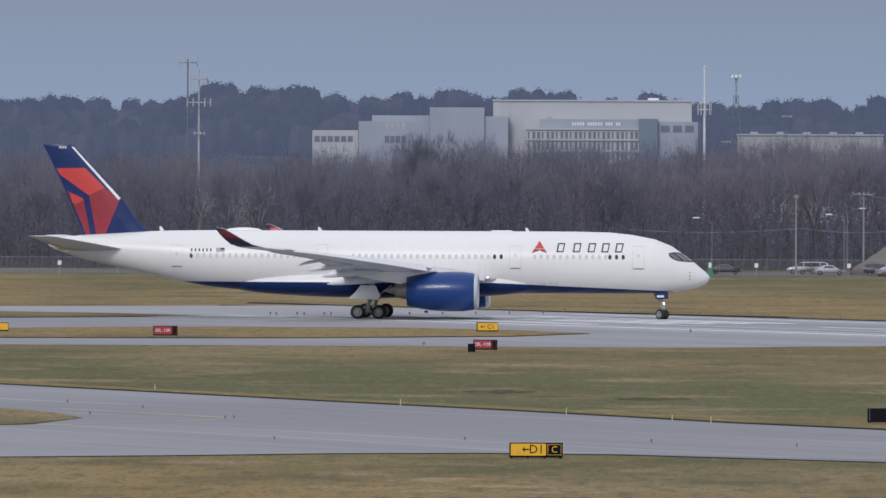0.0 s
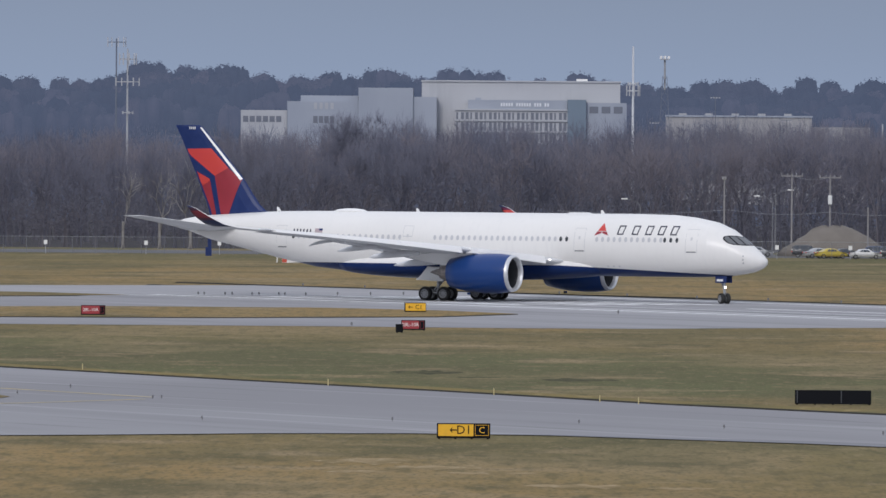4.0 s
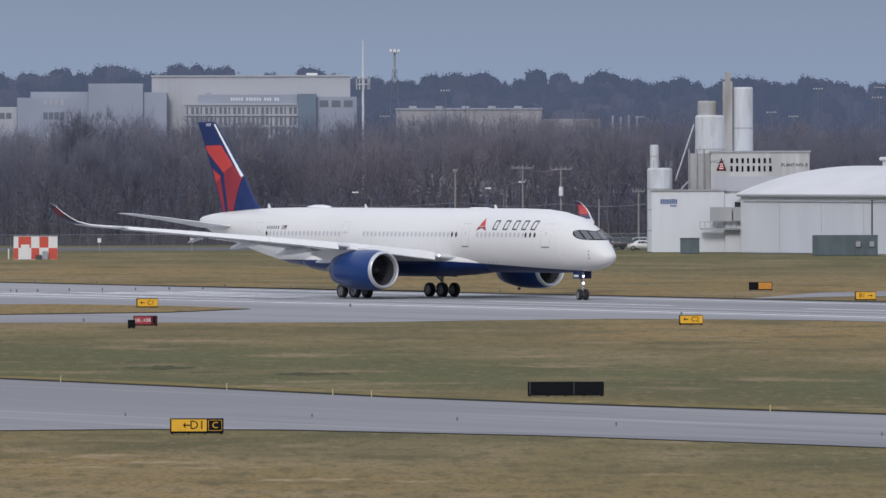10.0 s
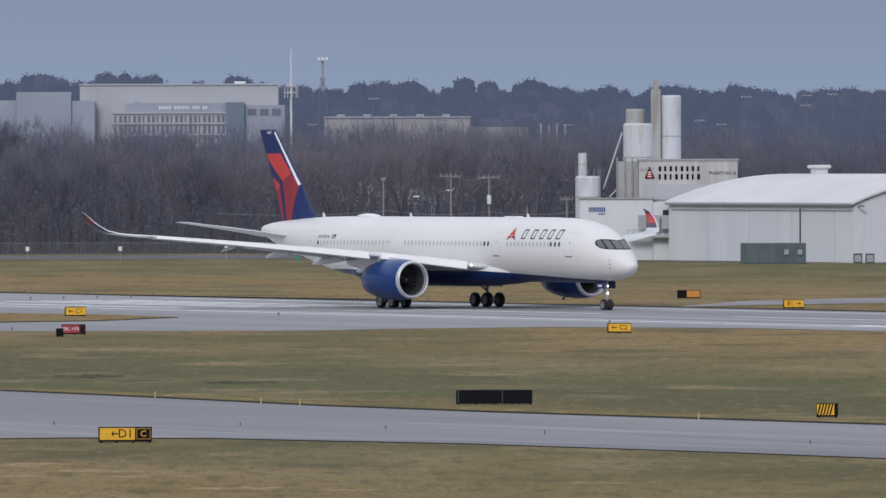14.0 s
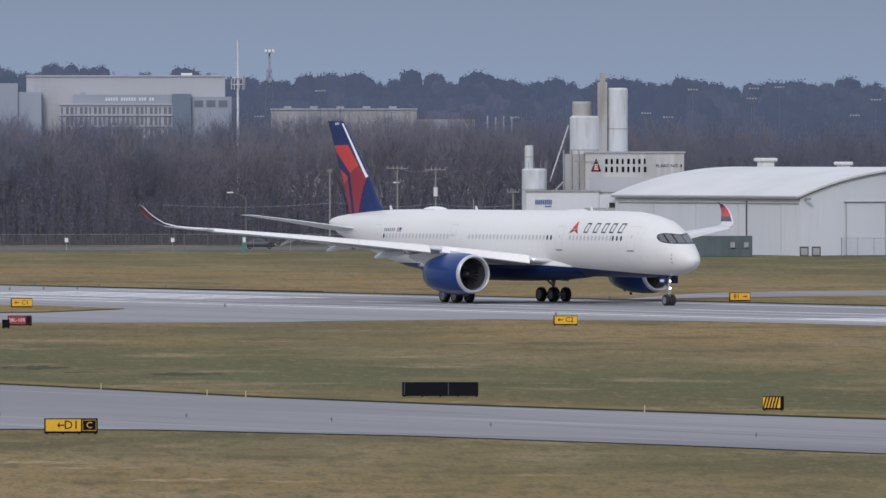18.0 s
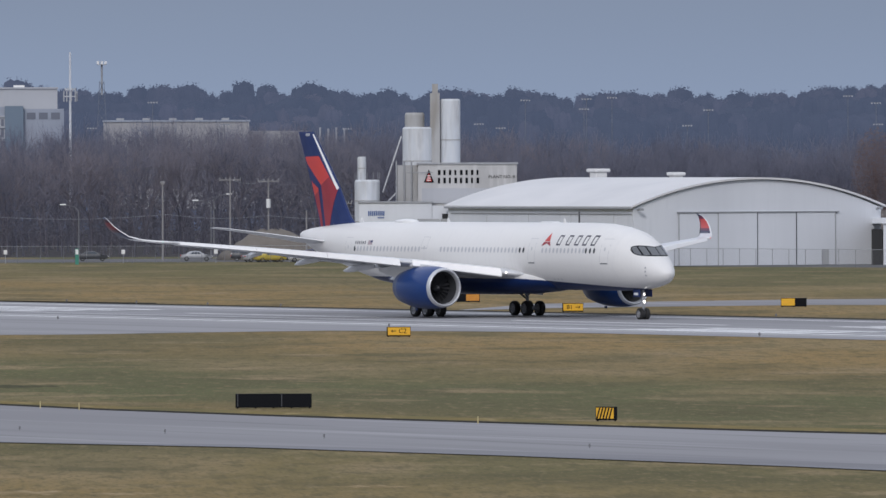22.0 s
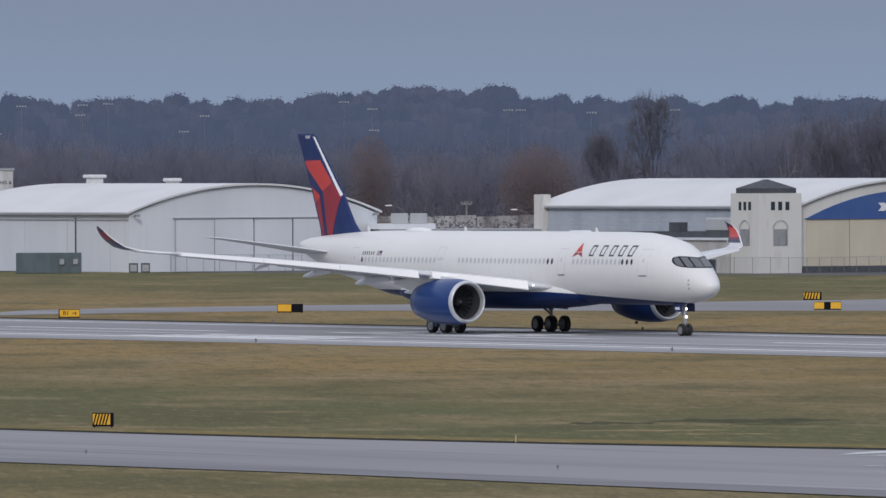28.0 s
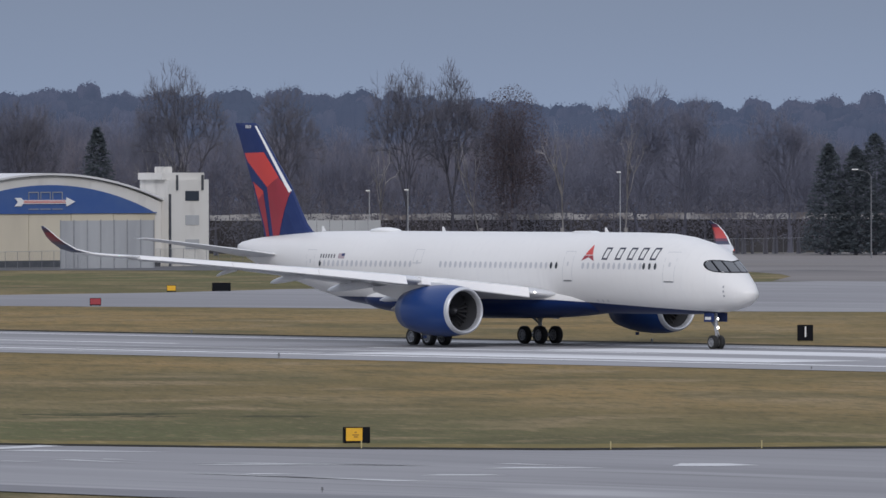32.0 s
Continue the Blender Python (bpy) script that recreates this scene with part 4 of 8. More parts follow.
# cabin windows, doors, markings
bm = bmesh.new()
vs = []
for i in range(10):
    a = 2 * math.pi * i / 10
    vs.append(bm.verts.new((0.165 * math.cos(a), 0, 0.26 * math.sin(a))))
bm.faces.new(vs)
win = bpy.data.meshes.new("cabin_window")
bm.to_mesh(win)
bm.free()
win_dark = win.copy()
win.materials.append(SHADE_GREY)
win_dark.materials.append(GLASS_DARK)
rows_light = list(np.arange(-17.05, -5.6, 0.635)) + list(np.arange(-1.70, 11.7, 0.635)) + list(np.arange(16.2, 23.2, 0.635))
rows_dark = [-17.7, 12.25, 12.9, 23.6, 24.25, 24.9]
for side in (1, -1):
    for us_, me in ((rows_light, win), (rows_dark, win_dark)):
        for u in us_:
            p = hull_side(float(u), 6.16, side, 0.014)
            lean = math.degrees(math.atan2((6.16 - 5.6) / 3.05 * 2.98, 3.05 * math.sqrt(1 - ((6.16 - 5.6) / 3.05) ** 2)))
            share("cabin_window", me, fuselage, pose(p.x, p.y, p.z, 0, 0, 0) @ pose(0, 0, 0, -side * lean, 0, 0))
    for u0, hw_, z0, z1 in ((26.4, 0.6, 4.95, 7.25), (14.3, 0.6, 4.95, 7.25), (-4.75, 0.55, 6.2, 7.3), (-19.15, 0.6, 5.0, 7.2)):
        t_ = 0.045
        for q in (((u0 - hw_, z1), (u0 + hw_, z1), (u0 + hw_, z1 - t_), (u0 - hw_, z1 - t_)), ((u0 - hw_, z0 + 2 * t_), (u0 + hw_, z0 + 2 * t_), (u0 + hw_, z0), (u0 - hw_, z0)),
                  ((u0 - hw_, z1), (u0 - hw_ + t_, z1), (u0 - hw_ + t_, z0), (u0 - hw_, z0)), ((u0 + hw_ - t_, z1), (u0 + hw_, z1), (u0 + hw_, z0), (u0 + hw_ - t_, z0))):
            decal("door_seam", q, LINE_GREY, fuselage, side, "", 4)
        if z0 < 5.5:
            decal("door_sill", ((u0 - hw_ * 0.8, z0 + 0.12), (u0 + hw_ * 0.8, z0 + 0.12), (u0 + hw_ * 0.8, z0 + 0.02), (u0 - hw_ * 0.8, z0 + 0.02)), SILL_GREY, fuselage, side, "dark door sill", 4, 0.016)
        decal("door_window", ((u0 - 0.1, 6.45), (u0 + 0.1, 6.45), (u0 + 0.1, 6.15), (u0 - 0.1, 6.15)), LINE_GREY, fuselage, side, "", 2)
    # title in plain blocks, red emblem, registration bar, flag
    for u in (18.75, 20.35, 21.8, 23.15, 24.5):
        lean = 0.07 * side
        w_, t_ = 0.36, 0.15
        for q in (((u - w_ + lean, 7.54), (u - w_ + t_ + lean, 7.54), (u - w_ + t_ - lean, 6.62), (u - w_ - lean, 6.62)), ((u - w_ + t_ + lean, 7.54), (u + w_ + lean, 7.54), (u + w_ + lean, 7.41), (u - w_ + t_ + lean, 7.41)),
                  ((u - w_ + t_ - lean, 6.75), (u + w_ - lean, 6.75), (u + w_ - lean, 6.62), (u - w_ + t_ - lean, 6.62)), ((u + w_ - t_ * 0.8 + lean, 7.41), (u + w_ + lean, 7.41), (u + w_ - lean, 6.75), (u + w_ - t_ * 0.8 - lean, 6.75))):
            decal("title_block", q, LETTER, fuselage, side, "dark slate title block", 4)
    decal("emblem", ((16.62, 7.72), (16.68, 7.72), (17.12, 6.98), (16.18, 6.98)), RED, fuselage, side, "red emblem upper facet")
    decal("emblem", ((16.12, 6.93), (16.65, 6.93), (16.65, 6.78), (15.88, 6.52)), DARK_RED, fuselage, side, "dark red emblem facet")
    decal("emblem", ((16.69, 6.93), (17.18, 6.93), (17.42, 6.52), (16.69, 6.78)), DARK_RED, fuselage, side, "dark red emblem facet")
    for k in range(6):
        decal("registration_bar", ((-17.75 + k * 0.38, 6.86), (-17.59 + k * 0.38, 6.86), (-17.59 + k * 0.38, 6.56), (-17.75 + k * 0.38, 6.56)), LETTER, fuselage, side, "dark registration bar", 2)
    decal("flag", ((-15.25, 6.92), (-14.4, 6.92), (-14.4, 6.52), (-15.25, 6.52)), material("flag_stripes", (0.42, 0.34, 0.36), 0.5), fuselage, side, "small striped flag")
    decal("flag_corner", ((-15.25, 6.92) if side < 0 else (-14.8, 6.92), (-14.85, 6.92) if side < 0 else (-14.4, 6.92), (-14.85, 6.72) if side < 0 else (-14.4, 6.72), (-15.25, 6.72) if side < 0 else (-14.8, 6.72)), NAVY, fuselage, side, "", 2, 0.018)
    for k in range(3):
        decal("vent", ((17.0 + 0.62 * k, 3.62), (17.22 + 0.62 * k, 3.62), (17.22 + 0.62 * k, 3.46), (17.0 + 0.62 * k, 3.46)), LINE_GREY, fuselage, side, "", 2)
        decal("probe", ((31.35, 4.75 - k * 0.34), (31.48, 4.75 - k * 0.34), (31.48, 4.6 - k * 0.34), (31.35, 4.6 - k * 0.34)), STEEL, fuselage, side, "", 2, 0.03)
    # flight deck glass
    for v0, v1, z0, z1, z2, z3 in ((0.04, 0.72, 5.77, 6.48, 5.77, 6.56), (0.83, 1.27, 5.77, 6.57, 5.80, 6.57), (1.37, 1.58, 5.80, 6.57, 5.84, 6.51), (1.57, 1.71, 5.84, 6.51, 5.98, 6.36)):
        bm = bmesh.new()
        st = 6
        g = []
        for j in range(st + 1):
            g.append([bm.verts.new(hull_front(side * (v0 + (v1 - v0) * i / st), (z0 + (z2 - z0) * i / st) * (1 - j / st) + (z1 + (z3 - z1) * i / st) * j / st)) for i in range(st + 1)])
        for p, q in zip(g, g[1:]):
            for i in range(st):
                bm.faces.new((p[i], p[i + 1], q[i + 1], q[i]))
        part("cockpit_pane", bm, COCKPIT_GLASS, fuselage, "dark cockpit window pane", True)
    bm = bmesh.new()
    g = []
    for j in range(9):
        row = []
        for v in (0.0, 0.25, 0.5, 0.75, 1.0, 1.25, 1.45, 1.58, 1.68, 1.75, 1.80):
            z0, z1 = interp(v, (0, 0.8, 1.3, 1.58, 1.75, 1.80), (5.69, 5.69, 5.71, 5.77, 5.90, 6.08)), interp(v, (0, 0.75, 1.3, 1.55, 1.70, 1.80), (6.55, 6.64, 6.66, 6.60, 6.46, 6.24))
            row.append(bm.verts.new(hull_front(side * v, z0 + (z1 - z0) * j / 8) - Vector((0.006, 0, 0.003))))
        g.append(row)
    for p, q in zip(g, g[1:]):
        for i in range(10):
            bm.faces.new((p[i], p[i + 1], q[i + 1], q[i]))
    part("cockpit_surround", bm, SIGN_BLACK, fuselage, "black mask round the cockpit windows", True)

# aerials, radome on the back, lights
for u in (15.6, -4.9, -20.6):
    bm = bmesh.new()
    loft(bm, [[(u, -0.03, 8.6), (u, 0.03, 8.6), (u - 0.45, 0.03, 8.55), (u - 0.45, -0.03, 8.55)], [(u - 0.3, -0.02, 9.0), (u - 0.3, 0.02, 9.0), (u - 0.48, 0.02, 9.0), (u - 0.48, -0.02, 9.0)]])
    part("aerial", bm, WHITE_PAINT, airliner, "white blade aerial")
bm = bmesh.new()
loft(bm, [[(u, w * math.sin(2 * math.pi * i / 16), 8.62 + h * max(-0.2, math.cos(2 * math.pi * i / 16))) for i in range(16)] for u, w, h in ((-14.6, 0.1, 0.05), (-14.1, 0.5, 0.2), (-13.2, 0.62, 0.3), (-12.2, 0.62, 0.3), (-11.3, 0.5, 0.2), (-10.9, 0.1, 0.05))])
part("antenna_dome", bm, WHITE_PAINT, airliner, "low white antenna dome on the roof", True)
bm = bmesh.new()
loft(bm, [[(14.0, -0.5, 8.62), (14.0, 0.5, 8.62), (11.6, 0.5, 8.62), (11.6, -0.5, 8.62)], [(13.7, -0.35, 8.74), (13.7, 0.35, 8.74), (11.9, 0.35, 8.74), (11.9, -0.35, 8.74)]])
part("roof_fairing", bm, WHITE_PAINT, airliner)


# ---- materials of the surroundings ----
# BARK, BARK_MID and BARK_DARK carry haze as a blue tint, BARK_MID most.
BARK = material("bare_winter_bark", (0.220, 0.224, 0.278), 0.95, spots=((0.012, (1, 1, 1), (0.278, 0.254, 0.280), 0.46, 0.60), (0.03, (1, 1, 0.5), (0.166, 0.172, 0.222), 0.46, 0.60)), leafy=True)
BARK_MID = material("hazed_winter_bark", (0.212, 0.230, 0.300), 0.95, spots=((0.012, (1, 1, 1), (0.250, 0.232, 0.258), 0.48, 0.62), (0.03, (1, 1, 0.5), (0.160, 0.167, 0.216), 0.5, 0.62)), leafy=True)
BARK_DARK = material("dark_winter_bark", (0.170, 0.170, 0.202), 0.95, spots=((0.05, (1, 1, 0.3), (0.180, 0.166, 0.182), 0.45, 0.7),), leafy=True)
BARK_PALE = material("pale_sycamore_bark", (0.46, 0.44, 0.43), 0.9, spots=((0.8, (1, 1, 0.4), (0.20, 0.185, 0.175), 0.4, 0.65),), leafy=True)


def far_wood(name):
    """Woods and hills three kilometres off; the haze before them is added as blue emission."""
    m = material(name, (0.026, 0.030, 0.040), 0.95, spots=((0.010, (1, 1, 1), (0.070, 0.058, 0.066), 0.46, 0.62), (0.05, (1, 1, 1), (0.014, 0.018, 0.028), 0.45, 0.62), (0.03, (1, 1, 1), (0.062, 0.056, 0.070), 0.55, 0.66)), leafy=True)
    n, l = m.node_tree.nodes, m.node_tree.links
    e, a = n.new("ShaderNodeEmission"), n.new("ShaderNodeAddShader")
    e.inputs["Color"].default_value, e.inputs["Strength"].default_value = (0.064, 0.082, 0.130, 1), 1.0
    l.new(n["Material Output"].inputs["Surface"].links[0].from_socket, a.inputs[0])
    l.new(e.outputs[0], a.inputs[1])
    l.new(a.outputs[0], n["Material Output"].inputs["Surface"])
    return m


FAR_WOOD = far_wood("hazed_far_woods")
RUSSET = material("dry_oak_leaves", (0.235, 0.180, 0.178), 0.95, spots=((0.1, (1, 1, 1), (0.185, 0.150, 0.155), 0.4, 0.7),), leafy=True)
RUSSET_DARK = material("dark_withered_leaves", (0.135, 0.112, 0.122), 0.95, spots=((0.1, (1, 1, 1), (0.11, 0.096, 0.108), 0.4, 0.7),), leafy=True)
NEEDLES = material("dark_evergreen", (0.128, 0.148, 0.164), 0.95, spots=((0.2, (1, 1, 1), (0.108, 0.126, 0.138), 0.4, 0.7),), leafy=True)
METAL_WHITE = material("white_metal_cladding", (0.68, 0.70, 0.735), 0.55, spots=((0.12, (1, 1, 0.2), (0.61, 0.63, 0.665), 0.4, 0.7), (1.2, (1, 1, 0.1), (0.63, 0.65, 0.685), 0.5, 0.75)))
ROOF_WHITE = material("white_membrane_roof", (0.66, 0.655, 0.655), 0.7, spots=((0.1, (1, 1, 1), (0.59, 0.59, 0.595), 0.4, 0.7),))
BEIGE = material("cream_door_panels", (0.60, 0.54, 0.42), 0.6, spots=((0.25, (1, 1, 0.3), (0.53, 0.475, 0.37), 0.4, 0.7),))
STUCCO = material("aged_pale_stucco", (0.66, 0.645, 0.61), 0.8, spots=((0.5, (1, 1, 0.3), (0.50, 0.485, 0.46), 0.55, 0.75), (0.15, (1, 1, 0.4), (0.60, 0.58, 0.54), 0.45, 0.65)))
BLUE_WALL = material("weathered_blue_grey_siding", (0.44, 0.475, 0.53), 0.6, spots=((0.3, (1, 1, 0.15), (0.36, 0.395, 0.45), 0.45, 0.7), (3.0, (0.2, 0.2, 1), (0.49, 0.52, 0.57), 0.5, 0.75)))
DIRTY_CREAM = material("dirty_cream_render", (0.50, 0.485, 0.455), 0.8, spots=((0.5, (1, 1, 0.4), (0.36, 0.345, 0.32), 0.48, 0.7), (2.0, (1, 1, 0.2), (0.42, 0.40, 0.38), 0.5, 0.75)))
WAREHOUSE = material("far_grey_cladding", (0.37, 0.365, 0.37), 0.8, spots=((0.1, (1, 1, 0.4), (0.31, 0.307, 0.315), 0.4, 0.7),))
SILO = material("weathered_silo_steel", (0.58, 0.61, 0.65), 0.6, spots=((0.6, (1, 1, 0.12), (0.46, 0.465, 0.475), 0.50, 0.70), (0.9, (1, 1, 0.1), (0.33, 0.325, 0.325), 0.60, 0.72), (2.0, (1, 1, 0.2), (0.64, 0.655, 0.67), 0.5, 0.8)))
SILO_DIRT = material("dusty_concrete_plant", (0.41, 0.412, 0.415), 0.85, spots=((0.6, (1, 1, 0.2), (0.29, 0.275, 0.255), 0.45, 0.7),))
# Haze over the hospital is mixed into its wall and glass colours.
HOSP = material("pale_precast", (0.43, 0.44, 0.465), 0.8, spots=((0.05, (1, 1, 0.4), (0.39, 0.40, 0.43), 0.4, 0.7), (0.3, (1, 1, 0.15), (0.36, 0.37, 0.40), 0.55, 0.75)))
HOSP_WINDOW = material("hospital_glass", (0.150, 0.165, 0.205), 0.4)
HOSP_BLUE = material("grey_precast", (0.33, 0.36, 0.42), 0.8, spots=((0.06, (1, 1, 0.4), (0.29, 0.32, 0.38), 0.4, 0.7),))
WINDOW = material("dark_window_glass", (0.035, 0.045, 0.06), 0.12)
TEAL = material("teal_curtain_glass", (0.165, 0.215, 0.27), 0.3)
GALV = material("galvanised_steel", (0.36, 0.37, 0.39), 0.5, 0.3, spots=((3.0, (1, 1, 1), (0.28, 0.29, 0.31), 0.4, 0.7),))
POLE_WOOD = material("weathered_pole_wood", (0.27, 0.262, 0.262), 0.9)
BLUE_FACE = material("faded_blue_board", (0.040, 0.095, 0.28), 0.6, spots=((0.4, (1, 1, 1), (0.055, 0.11, 0.28), 0.4, 0.7),))
SLATE = material("dark_slate_cap", (0.05, 0.055, 0.065), 0.7, spots=((1.0, (1, 1, 1), (0.075, 0.08, 0.09), 0.4, 0.7),))
CONTAINER = material("grey_green_container", (0.10, 0.135, 0.15), 0.6, spots=((1.0, (1, 1, 0.3), (0.075, 0.10, 0.11), 0.4, 0.7),))
GREY_PANEL = material("grey_fence_panel", (0.42, 0.43, 0.44), 0.7, spots=((0.4, (1, 1, 0.2), (0.35, 0.36, 0.375), 0.4, 0.7),))
GRAVEL = material("gravel_heap", (0.155, 0.138, 0.12), 0.95, spots=((0.5, (1, 1, 1), (0.18, 0.16, 0.14), 0.4, 0.7),))
ORANGE = material("marker_orange", (0.60, 0.078, 0.055), 0.6, spots=((1.0, (1, 1, 1), (0.52, 0.09, 0.05), 0.4, 0.7),))


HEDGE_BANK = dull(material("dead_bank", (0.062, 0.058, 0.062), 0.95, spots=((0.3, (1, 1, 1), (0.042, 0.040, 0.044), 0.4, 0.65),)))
HEDGE_WALL = material("mossy_wall", (0.40, 0.39, 0.39), 0.9, spots=((0.15, (1, 1, 1), (0.16, 0.145, 0.145), 0.46, 0.58), (0.9, (1, 1, 1), (0.48, 0.465, 0.46), 0.56, 0.7)))


# ---- woods ----
def unit(v):
    return v / (np.linalg.norm(v) + 1e-9)


def limb_tree(seed, height, spread, levels, twigs, thick=1.0, clear=0.25, fan=0.46, bend=0.10):
    """A leafless tree that forks again and again: a trunk, ascending limbs, then sprays of fine twigs."""
    rng = np.random.default_rng(seed)
    V, T = [], []

    def stick(a, b, r0, r1):
        d = unit(b - a)
        s_ = unit(np.cross(d, (0.3, 0.9, 0.2)))
        t_ = np.cross(d, s_)
        n0 = len(V)
        for p, r in ((a, r0), (b, r1)):
            for c_, w_ in ((1, 0), (-0.5, 0.866), (-0.5, -0.866)):
                V.append(p + r * (c_ * s_ + w_ * t_))
        for m_ in range(3):
            j = (m_ + 1) % 3
            T.append((n0 + m_, n0 + j, n0 + 3 + j))
            T.append((n0 + m_, n0 + 3 + j, n0 + 3 + m_))

    def sliver(o, e, w):
        w_ = unit(np.cross(e - o, rng.normal(size=3))) * w
        n0 = len(V)
        V.extend((o - w_, o + w_, e))
        T.append((n0, n0 + 1, n0 + 2))

    def grow(p, d, ln, r, level):
        if level == levels:
            q = p + unit(d + rng.normal(size=3) * bend) * ln
            sliver(p, q, 0.040 * thick)
            for _ in range(twigs):
                dd = unit(d + rng.normal(size=3) * 0.5 + np.array([0, 0, 0.12]))
                o = p + (q - p) * rng.random()
                sliver(o, o + dd * (0.7 + 1.1 * rng.random()), 0.024 * thick)
            return
        q, parts = p, 2 if level < 3 else 1
        for k in range(parts):
            d = unit(d + rng.normal(size=3) * bend + np.array([0, 0, 0.35 if level == 0 else (0.12 if level == 1 else 0.03)]))
            e = q + d * ln / parts
            stick(q, e, r * (1 - 0.14 * k), r * (0.86 - 0.14 * k))
            q = e
        n = 4 if level == 0 else 2 + int(rng.random() < 0.55)
        s_ = unit(np.cross(d, (0.3, 0.9, 0.2)))
        t_ = np.cross(d, s_)
        turn = rng.random() * 6.28
        for k in range(n):
            az = turn + 6.28 * k / n + rng.normal() * 0.3
            ang = fan * (0.55 + 0.75 * rng.random())
            nd = d * math.cos(ang) + (math.cos(az) * s_ + math.sin(az) * t_) * math.sin(ang)
            grow(q, nd, (height * 0.24 if level == 0 else ln) * (0.66 + 0.26 * rng.random()), max(r * (0.60 if n > 2 else 0.70), 0.024 * thick), level + 1)

    grow(np.array([0.0, 0.0, 0.0]), np.array([0.0, 0.0, 1.0]), height * clear, 0.0125 * height * thick, 0)
    V = np.array(V)
    V[:, :2] *= spread / np.percentile(np.hypot(V[:, 0], V[:, 1]), 93)
    V[:, 2] *= height / V[:, 2].max()
    return V, np.array(T)


def puff_tree(seed, height, spread, count, size):
    """A tree or shrub with a ragged crown of small clumps on a stem."""
    rng = np.random.default_rng(seed)
    V, T = [(-0.3, 0, 0), (0.3, 0, 0), (0, 0, height * 0.8), (0, -0.3, 0), (0, 0.3, 0), (0, 0, height * 0.8)], [(0, 1, 2), (3, 4, 5)]
    for _ in range(count):
        p = rng.normal(size=3)
        p = p / np.linalg.norm(p) * rng.random() ** 0.45
        c = np.array([p[0] * spread, p[1] * spread, height * 0.58 + p[2] * height * 0.42])
        k = len(V)
        for _ in range(3):
            V.append(c + rng.normal(size=3) * size)
        T.append((k, k + 1, k + 2))
    return np.array(V), np.array(T)


def dome_tree(seed, height, spread, count):
    """A far tree: a few dense lumps of twigs at the heart, a thin haze of upward twigs round them."""
    rng = np.random.default_rng(seed)
    V, T = [], []
    lumps = [(0.0, 0.0, height * 0.50, spread * 0.54, height * 0.34)]
    for k in range(3):
        a, r = k * 2.09 + rng.random(), spread * 0.52
        lumps.append((r * math.cos(a), r * math.sin(a), height * (0.44 + 0.12 * rng.random()), spread * 0.45, height * 0.31))
    for x, y, z, rx, rz in lumps:
        n0, rows, cols = len(V), 5, 8
        for i in range(rows + 1):
            th = math.pi * i / rows
            for j in range(cols):
                k = 0.86 + 0.20 * rng.random()
                w_ = math.sin(th) ** 0.65 * rx * k
                V.append((x + w_ * math.cos(j * 0.785), y + w_ * math.sin(j * 0.785), z + rz * k * math.copysign(abs(math.cos(th)) ** 0.8, math.cos(th))))
        for i in range(rows):
            for j in range(cols):
                a, b = n0 + i * cols + j, n0 + i * cols + (j + 1) % cols
                T.append((a, b, b + cols))
                T.append((a, b + cols, a + cols))
    for _ in range(count):
        x, y, z, rx, rz = lumps[int(rng.integers(4))]
        d = unit(rng.normal(size=3) + np.array([0, 0, 0.30])) * (0.84 + 0.40 * rng.random() ** 1.5)
        o = np.array([x + d[0] * rx, y + d[1] * rx, z + d[2] * rz])
        k = len(V)
        for _ in range(3):
            V.append(o + rng.normal(size=3) * (0.34, 0.34, 0.24))
        T.append((k, k + 1, k + 2))
    V = np.array(V)
    V[:, 2] *= height / V[:, 2].max()
    return V, np.array(T)


def conifer_arrays(seed, height, spread):
    rng = np.random.default_rng(seed)
    V, T = [(-0.25, 0, 0), (0.25, 0, 0), (0, 0, height)], [(0, 1, 2)]
    for _ in range(4600):
        f = rng.random() ** 1.15
        ang, rad = rng.random() * 6.28, spread * (1 - f) ** 0.6 * (0.35 + 0.65 * rng.random())
        c = np.array([math.cos(ang) * rad, math.sin(ang) * rad, height * (0.1 + 0.9 * f) - rad * 0.25])
        k = len(V)
        for _ in range(3):
            V.append(c + rng.normal(size=3) * np.array([0.26, 0.26, 0.13]))
        T.append((k, k + 1, k + 2))
    return np.array(V), np.array(T)


def merged(name, protos, places, mat):
    """Many trees as one mesh. places: (prototype, x, y, z, scale, turn)."""
    vs, ts, base = [], [], 0
    for k, x, y, z, s, a in places:
        V, T = protos[k]
        c, q = math.cos(a), math.sin(a)
        W = np.column_stack((V[:, 0] * c - V[:, 1] * q, V[:, 0] * q + V[:, 1] * c, V[:, 2])) * s + (x, y, z)
        vs.append(W)
        ts.append(T + base)
        base += len(V)
    V, T = np.concatenate(vs), np.concatenate(ts)
    me = bpy.data.meshes.new(name)
    me.vertices.add(len(V))
    me.vertices.foreach_set("co", V.astype(np.float32).ravel())
    me.loops.add(T.size)
    me.loops.foreach_set("vertex_index", T.astype(np.int32).ravel())
    me.polygons.add(len(T))
    me.polygons.foreach_set("loop_start", np.arange(0, T.size, 3, dtype=np.int32))
    me.materials.append(mat)
    me.update(calc_edges=True)
    return new(name, me)


